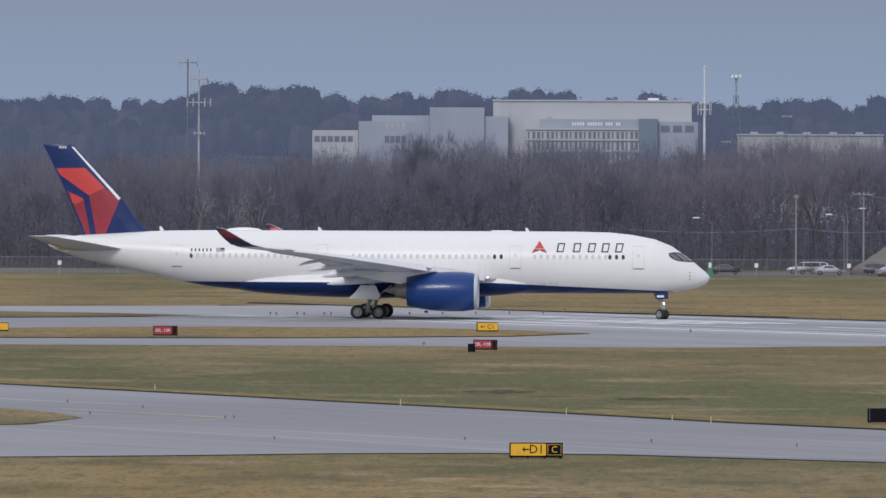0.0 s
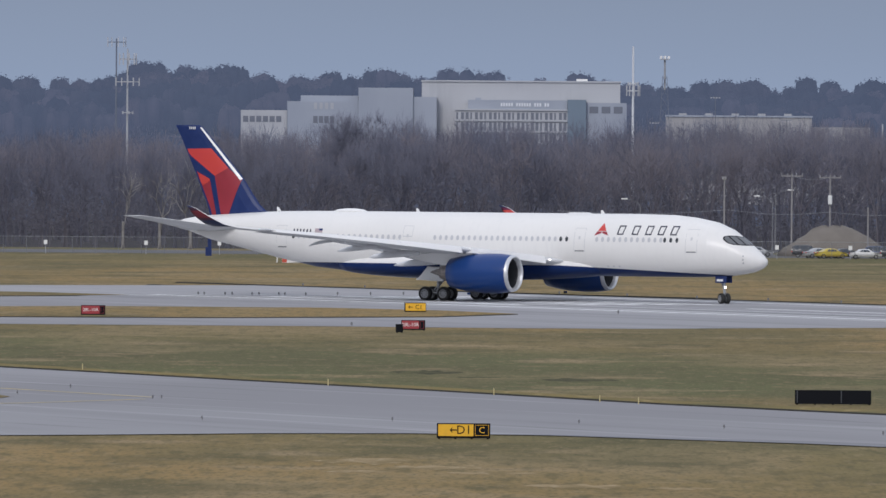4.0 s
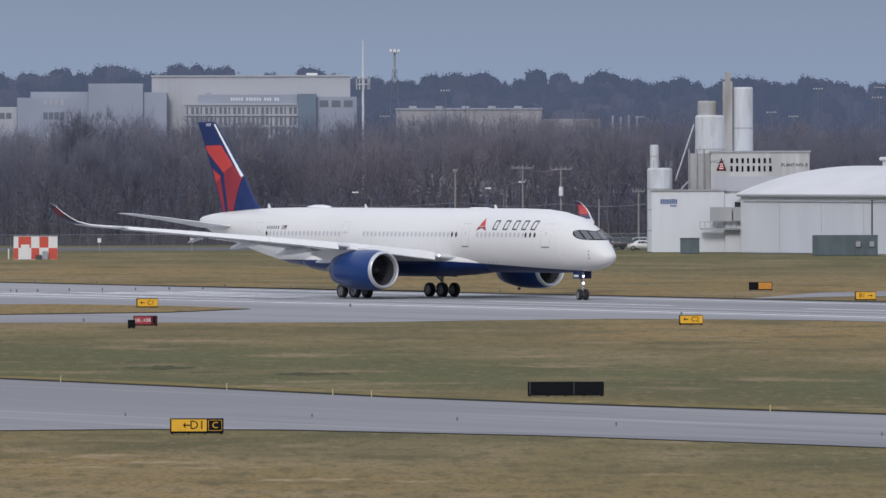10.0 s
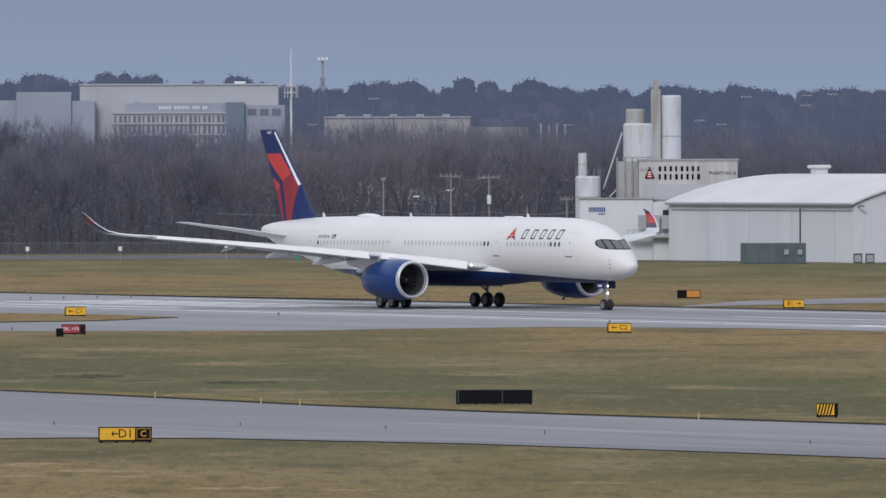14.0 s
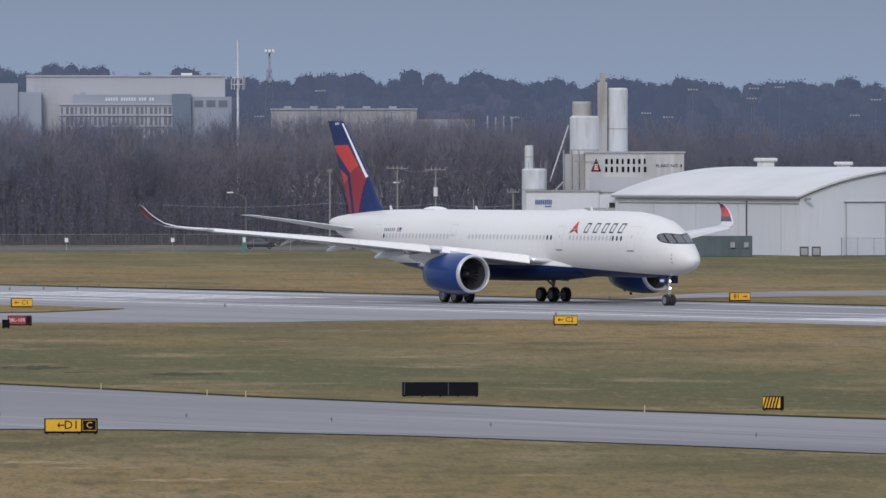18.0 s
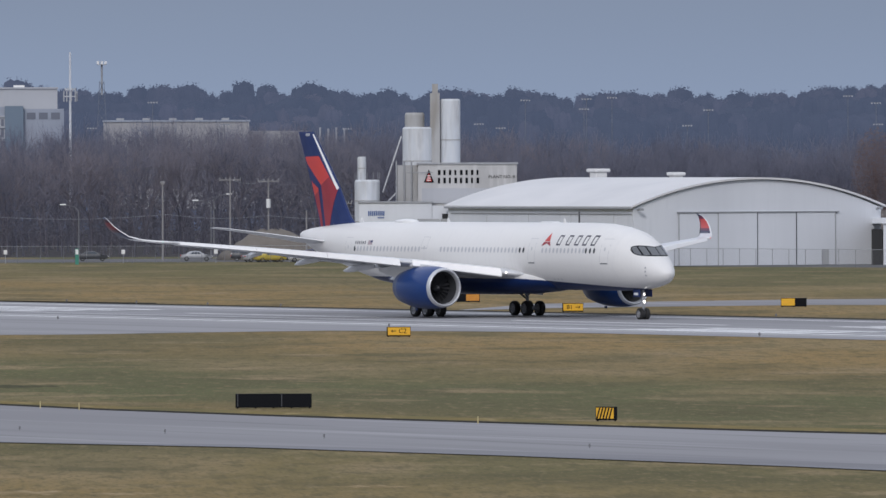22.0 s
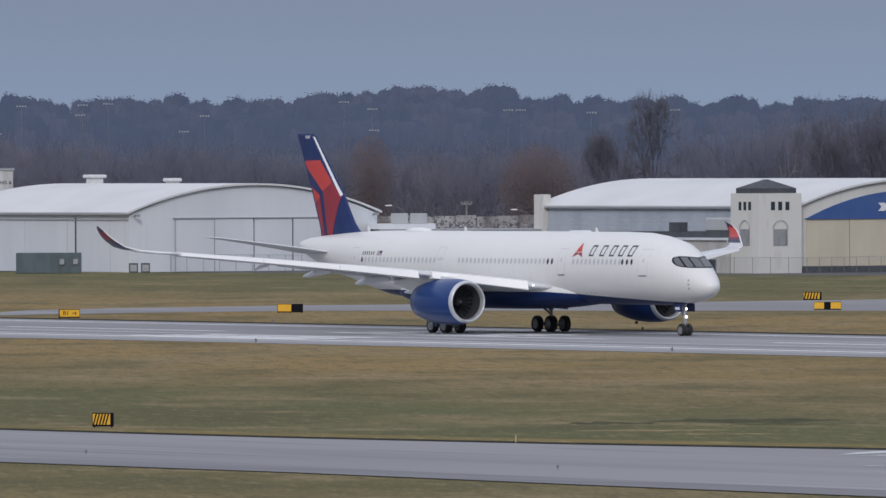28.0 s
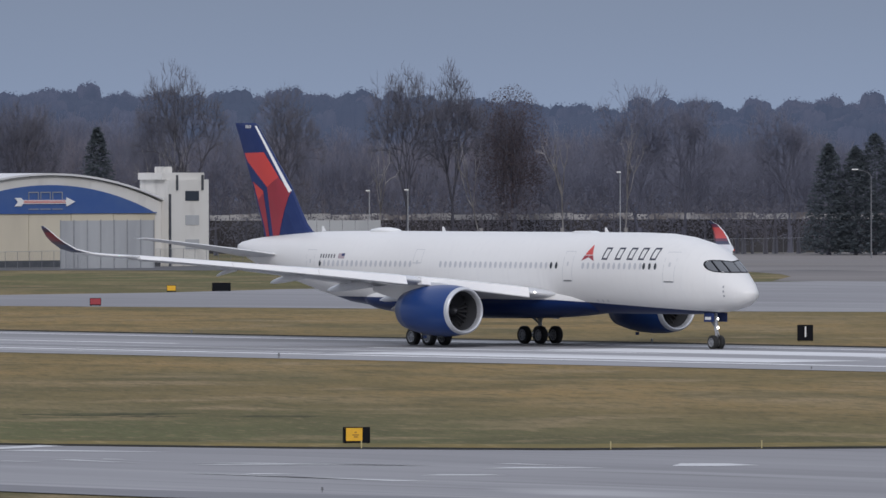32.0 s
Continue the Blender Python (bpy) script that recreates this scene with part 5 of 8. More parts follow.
WOOD_B = [-4.5, -2.76, -2.18, -1.6, -0.84, -0.13, 0.45, 1.2, 2.0, 2.87, 3.3, 3.75, 4.3, 4.8, 5.1, 5.5, 6.0, 6.7, 7.1, 7.5, 8.2, 9.0, 10.2, 11.4, 13.0]
WOOD_H = [20.5, 20.0, 19.5, 20.0, 21.5, 21.5, 21.8, 22.8, 22.3, 21.0, 20.0, 20.0, 19.5, 20.0, 18.5, 19.5, 18.0, 22.5, 25.0, 24.5, 21.5, 20.0, 20.5, 19.5, 18.5]
protos = [limb_tree(40 + i, 17.0, 4.0 + 0.5 * (i % 4), 5, 5, 1.0, 0.14 + 0.05 * (i % 3), 0.58 + 0.05 * (i % 2)) for i in range(12)]
rng = np.random.default_rng(7)
near_places, mid_places = [], []
for row in range(16):
    dist = 1660 + row * 28 + max(0, row - 9) * 34
    b = -4.6
    while b < 13.2:
        b += (0.17 + 0.11 * rng.random()) * (0.85 if row < 4 else (1.2 if row < 9 else 1.6))
        h = interp(b, WOOD_B, WOOD_H) * (0.84 + 0.18 * rng.random()) * (0.9 if row < 3 else 1.0) + max(0, row - 8) * 0.4
        p = spot(b, dist + rng.normal() * 9)
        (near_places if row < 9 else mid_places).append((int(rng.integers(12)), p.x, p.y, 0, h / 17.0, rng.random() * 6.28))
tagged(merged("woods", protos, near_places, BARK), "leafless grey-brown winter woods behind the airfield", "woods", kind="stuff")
tagged(merged("woods", protos, mid_places, BARK_MID), "deeper leafless woods, mauve-grey with painted haze", "woods", kind="stuff")
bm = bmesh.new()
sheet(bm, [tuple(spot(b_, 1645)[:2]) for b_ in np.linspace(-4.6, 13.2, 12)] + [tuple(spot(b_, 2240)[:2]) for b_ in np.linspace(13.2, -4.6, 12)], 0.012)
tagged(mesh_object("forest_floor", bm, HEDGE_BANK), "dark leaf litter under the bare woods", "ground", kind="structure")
# undergrowth at the foot of the woods
shrubs = [puff_tree(90 + i, 5.0, 3.4, 270, 0.11) for i in range(5)]
places = []
for row in range(7):
    b = -4.6
    while b < 13.2:
        b += 0.10 + 0.07 * rng.random()
        p = spot(b, 1655 + row * 40 + rng.normal() * 6)
        places.append((int(rng.integers(5)), p.x, p.y, 0, (0.8 + 0.7 * rng.random()) * (1.0 + row * 0.17), rng.random() * 6.28))
tagged(merged("undergrowth", shrubs, places, BARK_DARK), "tangled leafless undergrowth at the woods' edge", "shrubs", kind="stuff")
places = []
for b0, b1, d_ in ((4.9, 5.75, 1553), (8.3, 11.9, 1612)):
    b = b0
    while b < b1:
        b += 0.03 + 0.12 * rng.random() ** 2
        p = spot(b, d_ + rng.normal() * 2)
        places.append((int(rng.integers(5)), p.x, p.y, 0, 1.0 + 0.75 * rng.random(), rng.random() * 6.28))
tagged(merged("hedge_shrubs", shrubs, places, BARK_DARK), "ragged leafless shrubs before the boundary wall", "shrubs", kind="stuff")

# wooded hills in the distance
HILL_B = [-4.5, -3.0, -2.87, -2.6, -2.3, -1.9, -1.69, -1.4, -1.2, -0.8, -0.5, 0.74, 1.0, 1.3, 1.52, 1.76, 2.2, 2.7, 3.07, 3.35, 3.7, 4.05, 4.4, 4.8, 5.05, 5.5, 5.7, 6.06, 7.0, 7.9, 9.1, 10.3, 11.1, 11.6, 13.0]
HILL_E = [0.40, 0.40, 0.39, 0.36, 0.36, 0.44, 0.44, 0.42, 0.39, 0.42, 0.41, 0.37, 0.37, 0.34, 0.385, 0.37, 0.35, 0.36, 0.345, 0.35, 0.35, 0.32, 0.35, 0.40, 0.40, 0.36, 0.36, 0.32, 0.33, 0.335, 0.32, 0.255, 0.26, 0.28, 0.27]
bm = bmesh.new()
rows_ = []
HILL_ROWS = ((2250, 0.0), (2700, 0.16), (3100, 0.45), (3500, 0.75), (3900, 1.0), (4300, 0.9))
for dist, k in HILL_ROWS:
    rows_.append([bm.verts.new(spot(b, dist, max(0.02, k * (14.4 + dist * math.tan(radians(interp(b, HILL_B, HILL_E) + 0.012)) - 9)) if k else 0.02)) for b in np.linspace(-6, 14.5, 90)])
for a, b in zip(rows_, rows_[1:]):
    for i in range(89):
        bm.faces.new((a[i], a[i + 1], b[i + 1], b[i]))
tagged(mesh_object("hillside", bm, FAR_WOOD, True), "distant wooded hillside, blue-grey with haze painted in", "hill", kind="structure")
crowns = [dome_tree(200 + i, 12.5 + i % 4, 3.8 + 0.7 * (i % 5), 750 if i < 8 else 120) for i in range(12)]
places = []
for dist, k in ((3300, 0.6), (3500, 0.75), (3650, 0.84), (3780, 0.92), (3900, 1.0)):
    b = -4.6
    while b < 13.2:
        b += 0.045 + 0.055 * rng.random()
        if dist < 3050 and -1.6 < b < 0.75:
            continue
        d = dist + rng.normal() * 25
        top = 14.4 + d * math.tan(radians(interp(b, HILL_B, HILL_E) + 0.022))
        z = max(0.0, k * (top - 14.0))
        p = spot(b, d)
        places.append((int(rng.integers(8)) if dist > 3700 else 8 + int(rng.integers(4)), p.x, p.y, z - 0.5 + 1.2 * rng.random(), 0.84 + 0.26 * rng.random() ** 2.0, rng.random() * 6.28))
tagged(merged("far_woods", crowns, places, FAR_WOOD), "blue-grey woods on the far hills, haze painted in", "woods", kind="stuff")


# single trees that stand out
def tree(bearing, dist, height, spread, twigs, mat, label, seed, kind="bare"):
    t = thing("tree", facing(bearing, dist), label, "tree")
    if kind == "bare":
        V, T = limb_tree(seed, height, spread * 1.08, 7, 6, 1.5, 0.26, 0.56) if twigs > 700 else limb_tree(seed, height, spread * 0.8, 3, 3, 0.9, 0.3, 0.6, 0.24)
    elif kind == "conifer":
        V, T = conifer_arrays(seed, height, spread)
    else:
        V, T = puff_tree(seed, height, spread, twigs * 14, 0.09)
        V2, T2 = limb_tree(seed, height * 0.9, spread * 0.8, 4, 3)
    for nm, (a, c), mt in ((("crown", (V, T), mat),) if kind != "leafy" else (("crown", (V, T), mat), ("trunk", (V2, T2), BARK))):
        ob = merged(nm, [(a, c)], [(0, 0, 0, 0, 1, 0)], mt)
        ob.parent = t
    if kind != "leafy":
        bm = bmesh.new()
        rr = []
        for k, r in ((-0.2, 1.5), (0.4, 1.1), (1.5, 0.95), (4.0, 0.85)):
            rr.append([(r * height * 0.017 * math.cos(i * 0.785), r * height * 0.017 * math.sin(i * 0.785), k) for i in range(8)])
        loft(bm, rr)
        part("trunk", bm, mat if kind == "bare" else BARK, t)
    return t


for b_, d_, h_, r_, n_, mt_, lb_, sd_ in (
        (8.284, 1600, 29.2, 7.0, 2200, BARK_DARK, "tall leafless tree with a broad branching crown", 301), (8.767, 1610, 26.0, 6.6, 1700, BARK_DARK, "leafless tree with a wide crown", 302),
        (9.42, 1600, 28.6, 6.0, 2200, BARK_DARK, "tall leafless tree with dense upright limbs", 303), (9.66, 1610, 29.4, 6.0, 2000, BARK_DARK, "tall leafless tree with dense upright limbs", 304),
        (10.62, 1600, 26.0, 6.5, 1700, BARK, "leafless tree with spreading limbs", 306), (10.85, 1610, 24.0, 6.5, 1700, BARK, "leafless tree with spreading limbs", 326), (11.40, 1630, 23.0, 6.0, 1400, BARK, "leafless tree with spreading limbs", 307),
        (8.10, 1605, 24.5, 4.5, 900, BARK, "leafless tree with upright limbs", 325), (6.20, 1620, 26.2, 4.8, 1400, BARK_DARK, "tall leafless tree with an open crown", 315), (5.98, 1610, 20.5, 3.8, 900, BARK_DARK, "leafless tree with an open crown", 327),
        (7.15, 1640, 25.5, 6.0, 1900, BARK_DARK, "tall leafless tree with a dense crown", 316), (7.40, 1650, 24.5, 6.0, 1900, BARK_DARK, "tall leafless tree with a dense crown", 317), (-0.84, 1700, 22.0, 6.5, 1200, BARK, "leafless tree with a rounded crown", 324),
        (-0.62, 1720, 20.5, 6.0, 1200, BARK, "leafless tree with a rounded crown", 328), (0.05, 1720, 20.5, 6.0, 1200, BARK, "leafless tree with a rounded crown", 329), (9.90, 1625, 24.5, 6.0, 1700, BARK_DARK, "leafless tree among brown oaks", 330)):
    tree(b_, d_, h_, r_, n_, mt_, lb_, sd_)
for b_, d_, h_, r_, sd_ in ((9.25, 1590, 18.0, 4.5, 308), (9.80, 1592, 18.5, 5.0, 309), (10.22, 1592, 20.5, 5.0, 310), (8.06, 1592, 17.5, 5.5, 311), (6.88, 1600, 19.5, 4.8, 318), (8.20, 1592, 20.0, 4.0, 331), (10.55, 1592, 20.0, 5.0, 332),
                            (-1.70, 1630, 14.5, 5.0, 321), (-1.86, 1632, 13.0, 4.5, 322), (-2.05, 1634, 12.5, 4.5, 323)):
    tree(b_, d_, h_, r_, 260, BARK_PALE, "pale-barked leafless sycamore with crooked limbs", sd_)
for b_, h_, r_, sd_ in ((7.81, 18.6, 4.6, 312), (11.60, 16.0, 4.6, 313), (11.74, 15.5, 5.4, 314), (11.84, 17.5, 6.4, 333), (12.0, 17.5, 6.6, 334)):
    tree(b_, 1590, h_, r_, 0, NEEDLES, "dark green spruce among bare trees", sd_, "conifer")
tree(9.96, 1620, 25.0, 6.0, 1500, RUSSET_DARK, "tree that has kept brown withered leaves", 305, "leafy")
tree(5.62, 1600, 17.5, 6.0, 1500, RUSSET, "broad oak with brown withered leaves", 319, "leafy")
tree(4.76, 1620, 19.0, 3.6, 700, RUSSET, "oak with brown withered leaves", 320, "leafy")


# ---- buildings ----
def block(parent, name, mat, x0, x1, y0, y1, z0, z1, label="", bevel=0.0):
    bm = bmesh.new()
    box(bm, x0, x1, y0, y1, z0, z1, bevel)
    return part(name, bm, mat, parent, label)


# hospital, far off
hospital = thing("hospital", facing(0, 3000), "pale precast hospital blocks with window bands, far beyond the woods", "hospital")
block(hospital, "main_block", HOSP, -26.6, 27.4, 8, 40, 0, 33.9, "tall plain pale block")
block(hospital, "main_coping", HOSP, -26.8, 27.6, 7.6, 40.2, 33.9, 34.3)
front = block(hospital, "front_wing", HOSP, -17.5, 13.1, 0, 7.9, 0, 26.4, "front wing with two window bands")
block(hospital, "parapet", HOSP_BLUE, -14.0, 13.0, 1, 7.9, 26.4, 29.0, "set-back parapet storey")
for z0, z1 in ((23.7, 25.6), (20.7, 22.9), (17.6, 19.8), (14.5, 16.7)):
    for i in range(24):
        x = -17.1 + i * 1.265
        block(front, "window", HOSP_WINDOW, x, x + (0.78 if i % 3 else 0.45), -0.06, 0.1, z0, z1)
for z in (26.1, 23.2, 20.2, 17.1):
    block(front, "ledge", HOSP, -17.7, 13.3, -0.45, -0.08, z, z + 0.4)
for i in range(19):
    if i not in (5, 12, 16):
        block(hospital, "sign_bar", METAL_WHITE, -5.1 + i * 0.7, -4.62 + i * 0.7, 0.85, 0.95, 27.3, 28.2, "pale sign bar")
block(hospital, "glass_tower", TEAL, 13.05, 18.1, -0.5, 7.8, 0, 29.2, "teal curtain glass corner")
ext = block(hospital, "side_wing", HOSP_BLUE, 18.15, 29.1, 1.5, 7.9, 0, 28.4, "grey side wing")
for k in range(3):
    block(ext, "window", HOSP_WINDOW, 19.0 + k * 3.3, 21.4 + k * 3.3, 1.4, 1.6, 25.6, 27.4)
block(hospital, "roof_plant", HOSP_BLUE, -12.0, -10.4, 1.4, 4, 29.0, 29.6)
block(hospital, "roof_plant", SIGN_WHITE, 15.5, 18.5, 12, 16, 34.3, 34.9, "white rooftop unit")
wa = block(hospital, "west_block", HOSP, -75.7, -63.2, 4, 20, 0, 25.8, "low pale end block")
for i in range(6):
    block(wa, "window", HOSP_WINDOW, -75.1 + i * 1.8, -73.7 + i * 1.8, 3.9, 4.1, 22.6, 24.2)
wb = block(hospital, "step_block", HOSP_BLUE, -63.1, -43.8, 3, 22, 0, 28.3, "stepped grey block")
for i in range(4):
    block(wb, "window", HOSP_WINDOW, -56.0 + i * 1.5, -54.8 + i * 1.5, 2.9, 3.1, 22.4, 24.3)
    block(wb, "upper_window", HOSP, -55.8 + i * 1.5, -55.0 + i * 1.5, 2.9, 3.1, 26.2, 27.9)
block(hospital, "step_block", HOSP_BLUE, -59.5, -43.9, 6, 22, 28.3, 29.9)
block(hospital, "stair_block", HOSP_BLUE, -43.75, -28.9, 2, 24, 0, 32.1, "grey stair block")
block(hospital, "link_block", HOSP_BLUE, -28.85, -22.5, 3, 7.9, 0, 29.7)

low = thing("warehouse", facing(1.2, 2600), "long low pale warehouse half hidden by woods", "warehouse")
block(low, "hall", WAREHOUSE, -20, 14.3, 0, 20, 0, 23.4)
block(low, "coping", HOSP_BLUE, -20.2, 14.5, -0.3, 20.2, 23.4, 23.8)
block(low, "annex", WAREHOUSE, 14.35, 28, 2, 18, 0, 21.2)
for i in range(5):
    block(low, "roof_unit", GALV, -17 + i * 6.2, -15.2 + i * 6.2, 6, 9, 23.8, 24.3)
for i in range(4):
    bm = bmesh.new()
    tube(bm, (31 + i * 1.9, 4, 0), (31 + i * 1.9, 4, 22.0 - 0.3 * (i % 2)), 0.2, n=8)
    part("flue", bm, HOSP, low, "white flue")

# concrete plant
plant = thing("concrete_plant", facing(2.4, 1530), "weathered concrete batching plant with silos beside a white hangar", "factory")


def silo(x, y, r, z0, z1, mat, name, label, ribs=3):
    bm = bmesh.new()
    revolve(bm, [(z0, r), (z1 - 0.25, r), (z1, r * 0.9)], "z", 24, caps=True)
    bmesh.ops.translate(bm, verts=bm.verts, vec=(x, y, 0))
    s = part(name, bm, mat, plant, label, False)
    for i in range(ribs):
        z = z0 + (z1 - z0) * (i + 1) / (ribs + 1)
        bm = bmesh.new()
        revolve(bm, [(z - 0.06, r + 0.01), (z - 0.06, r + 0.05), (z + 0.06, r + 0.05), (z + 0.06, r + 0.01)], "z", 24)
        bmesh.ops.translate(bm, verts=bm.verts, vec=(x, y, 0))
        part("hoop", bm, SILO_DIRT, s)
    return s


silo(4.2, 8, 1.4, 0, 22.8, SILO, "tall_silo", "tall pale steel silo, rust streaked")
block(plant, "elevator_tower", SILO_DIRT, 1.4, 2.75, 7, 9, 0, 23.6, "stained bucket elevator tower")
block(plant, "elevator_head", SILO_DIRT, 1.7, 2.5, 7.3, 8.7, 23.6, 24.9, "")
silo(-0.3, 8, 2.15, 0, 18.9, SILO, "squat_silo", "wide pale steel silo, rust streaked")
silo(-0.75, 8, 1.35, 18.9, 20.9, SILO_DIRT, "filter_drum", "dusty filter drum on a silo", 2)
PLANT_WALL = material("dusty_plant_cladding", (0.50, 0.495, 0.49), 0.75, spots=((0.25, (1, 1, 0.3), (0.42, 0.415, 0.41), 0.42, 0.66), (1.4, (1, 1, 0.1), (0.56, 0.555, 0.55), 0.52, 0.74)))
sb = block(plant, "sign_block", PLANT_WALL, -0.3, 13.4, 2, 14, 0, 13.7, "white clad plant house with dark lettering")
block(sb, "coping", GALV, -0.5, 13.6, 1.8, 14.2, 13.7, 13.95)
block(sb, "lower_band", HOSP, 0.2, 13.3, 1.85, 2.0, 8.3, 10.4)
fr = block(plant, "pipe_frame", SILO_DIRT, -3.4, -0.35, 5, 12, 8, 13.6, "dusty open pipe house")
for x in (-3.3, -2.2, -1.2):
    bm = bmesh.new()
    tube(bm, (x, 4.8, 7), (x, 4.8, 14.2), 0.12, n=6)
    part("pipe", bm, GALV, fr)
for x0, z0, x1, z1 in ((-2.6, 17.6, -5.2, 9.8), (-2.0, 11.2, -4.4, 8.6)):
    bm = bmesh.new()
    tube(bm, (x0, 6, z0), (x1, 5, z1), 0.13, n=6)
    part("chute_pipe", bm, GALV, plant, "slanting grey delivery pipe")
# sign: emblem, plain bars for the firm's name, and the plant's number
emb = bmesh.new()
loft(emb, [[(0.5, 1.95, 11.2), (1.2, 1.95, 13.0), (1.9, 1.95, 11.2)], [(0.5, 1.90, 11.2), (1.2, 1.90, 13.0), (1.9, 1.90, 11.2)]])
part("emblem", emb, SIGN_BLACK, sb, "black triangular emblem")
emb = bmesh.new()
loft(emb, [[(0.78, 1.89, 11.36), (1.2, 1.89, 12.5), (1.62, 1.89, 11.36)], [(0.78, 1.86, 11.36), (1.2, 1.86, 12.5), (1.62, 1.86, 11.36)]])
part("emblem_face", emb, RED, sb, "red and white emblem face")
for z in (11.45, 11.75, 12.05):
    block(sb, "emblem_stripe", SIGN_WHITE, 0.95, 1.45, 1.83, 1.855, z, z + 0.12)
for row, (z0, z1) in enumerate(((12.22, 12.92), (11.08, 11.85))):
    for i in range(8):
        x = 2.45 + i * 0.765
        block(sb, "name_bar", SIGN_BLACK, x, x + (0.36, 0.30, 0.33, 0.26)[(i + row) % 4], 1.92, 1.98, z0, z1, "dark name bar")
words("plant_number", "PLANT NO. 8", 0.62, SIGN_BLACK, sb, pose(11.3, 1.95, 11.95, 90, 0, 0))
silo(-7.35, 3, 1.75, 0, 11.6, SILO, "small_silo", "small pale silo with a railed top")
bm = bmesh.new()
revolve(bm, [(12.55, 1.66), (12.55, 1.74), (12.63, 1.74), (12.63, 1.66)], "z", 16)
rail = part("rail", bm, GALV, plant, "round top rail")
for i in range(12):
    a = i * math.pi / 6
    bm = bmesh.new()
    tube(bm, (-7.35 + 1.7 * math.cos(a), 3 + 1.7 * math.sin(a), 11.6), (-7.35 + 1.7 * math.cos(a), 3 + 1.7 * math.sin(a), 12.6), 0.04, n=4)
    part("rail_post", bm, GALV, rail)
silo(-8.1, 3, 0.6, 11.6, 14.8, SILO, "vent_pipe", "pale vent pipe on a silo", 1)

annex = thing("training_building", facing(2.4, 1530), "plain white flat-roofed building beside the concrete plant", "building")
block(annex, "wall", METAL_WHITE, -8.4, 1.6, -6, 1.7, 0, 8.4, "plain white wall")
block(annex, "coping", GALV, -8.6, 1.8, -6.2, 1.7, 8.4, 8.6)
for i in range(9):
    block(annex, "name_bar", BLUE_FACE, -7.2 + i * 0.26, -7.02 + i * 0.26, -6.06, -6.0, 6.65, 7.3, "blue name bar")
block(annex, "name_bar", BLUE_FACE, -5.9, -5.0, -6.06, -6.0, 6.3, 6.45)
block(annex, "opening", DARK, 3.0, 5.2, -7.25, -7.0, 4.1, 6.9, "dark opening")
block(annex, "extension", METAL_WHITE, 1.65, 9.0, -7, 1.0, 0, 8.0, "white lean-to")
for x0, x1 in ((-0.4, 2.6), (2.8, 5.0)):
    block(annex, "cooler", GREY_PANEL, x0, x1, -8.2, -7.3, 4.3, 6.2, "grey rooftop cooler")
block(annex, "platform", GALV, -1.8, 6.2, -8.6, -7.05, 3.1, 3.3, "steel platform")
bm = bmesh.new()
for i in range(12):
    tube(bm, (-1.8 + i * 0.72, -8.6, 3.3), (-1.8 + i * 0.72, -8.6, 4.2), 0.035, n=4)
box(bm, -1.8, 6.2, -8.63, -8.57, 4.15, 4.22)
part("platform_rail", bm, GALV, annex, "steel platform rail")
skip = thing("waste_container", facing(2.28, 1500), "small dark green waste container", "container")
block(skip, "body", CONTAINER, -1.3, 1.3, -1, 1, 0.0, 2.0, "", 0.05)
block(skip, "lid", SLATE, -1.35, 1.35, -1.05, 1.05, 2.0, 2.15)
box_ = thing("storage_container", facing(3.09, 1470), "grey-green steel storage container against the hangar wall", "container")
block(box_, "body", CONTAINER, -4.5, 4.2, -1.2, 1.2, 0.0, 2.75, "", 0.04)
for i in range(22):
    block(box_, "rib", CONTAINER, -4.15 + i * 0.39, -4.0 + i * 0.39, -1.26, -1.2, 0.1, 2.65)
for x in (1.3, 3.1):
    block(box_, "vent_unit", GALV, x, x + 0.6, -1.5, -1.27, 1.2, 1.9)
for x in (5.4, 7.0):
    t_ = thing("air_unit", facing(3.312 + math.degrees(x / 1470), 1472), "dark grey outdoor air unit", "air conditioner")
    block(t_, "case", SLATE, -0.6, 0.6, -0.5, 0.5, 0, 1.3, "", 0.03)
    block(t_, "grille", GALV, -0.45, 0.45, -0.54, -0.5, 0.2, 1.1)


def arch(w, eave, apex, n=24):
    """Points of a flat arch over a width w: (x, z)."""
    k = apex - eave
    r = (w * w / 4 + k * k) / (2 * k)
    return [(x, apex - r + math.sqrt(r * r - (x - w / 2) ** 2)) for x in [w * i / n for i in range(n + 1)]]


def hangar(corner, w, length, eave, apex, label, wall_mat, turn=27.1):
    """corner: the near left corner of the gable; the gable faces local -y, the hangar runs back along +y."""
    h = thing("hangar", pose(corner.x, corner.y, 0, 0, 0, turn), label, "hangar")
    pts = arch(w, eave, apex)
    for y, nm in ((0, "gable_wall"), (length - 0.3, "rear_wall")):
        bm = bmesh.new()
        ring = [(0, 0)] + pts + [(w, 0)]
        loft(bm, [[(x, y, z) for x, z in ring], [(x, y + 0.3, z) for x, z in ring]])
        part(nm, bm, wall_mat, h)
    for x in (0, w - 0.3):
        block(h, "side_wall", METAL_WHITE, x, x + 0.3, 0.302, length - 0.302, 0, eave)
    bm = bmesh.new()
    top = [(x, z + 0.35) for x, z in arch(w + 1.0, eave, apex)]
    low_ = [(x, z + 0.08) for x, z in arch(w + 1.0, eave, apex)]
    ring = top + low_[::-1]
    loft(bm, [[(x - 0.5, -0.5, z) for x, z in ring], [(x - 0.5, length + 0.4, z) for x, z in ring]])
    part("roof", bm, ROOF_WHITE, h, "white curved roof", False)
    block(h, "gutter", GALV, -0.62, -0.5, -0.4, length, eave - 0.05, eave + 0.2, "grey eaves gutter")
    return h


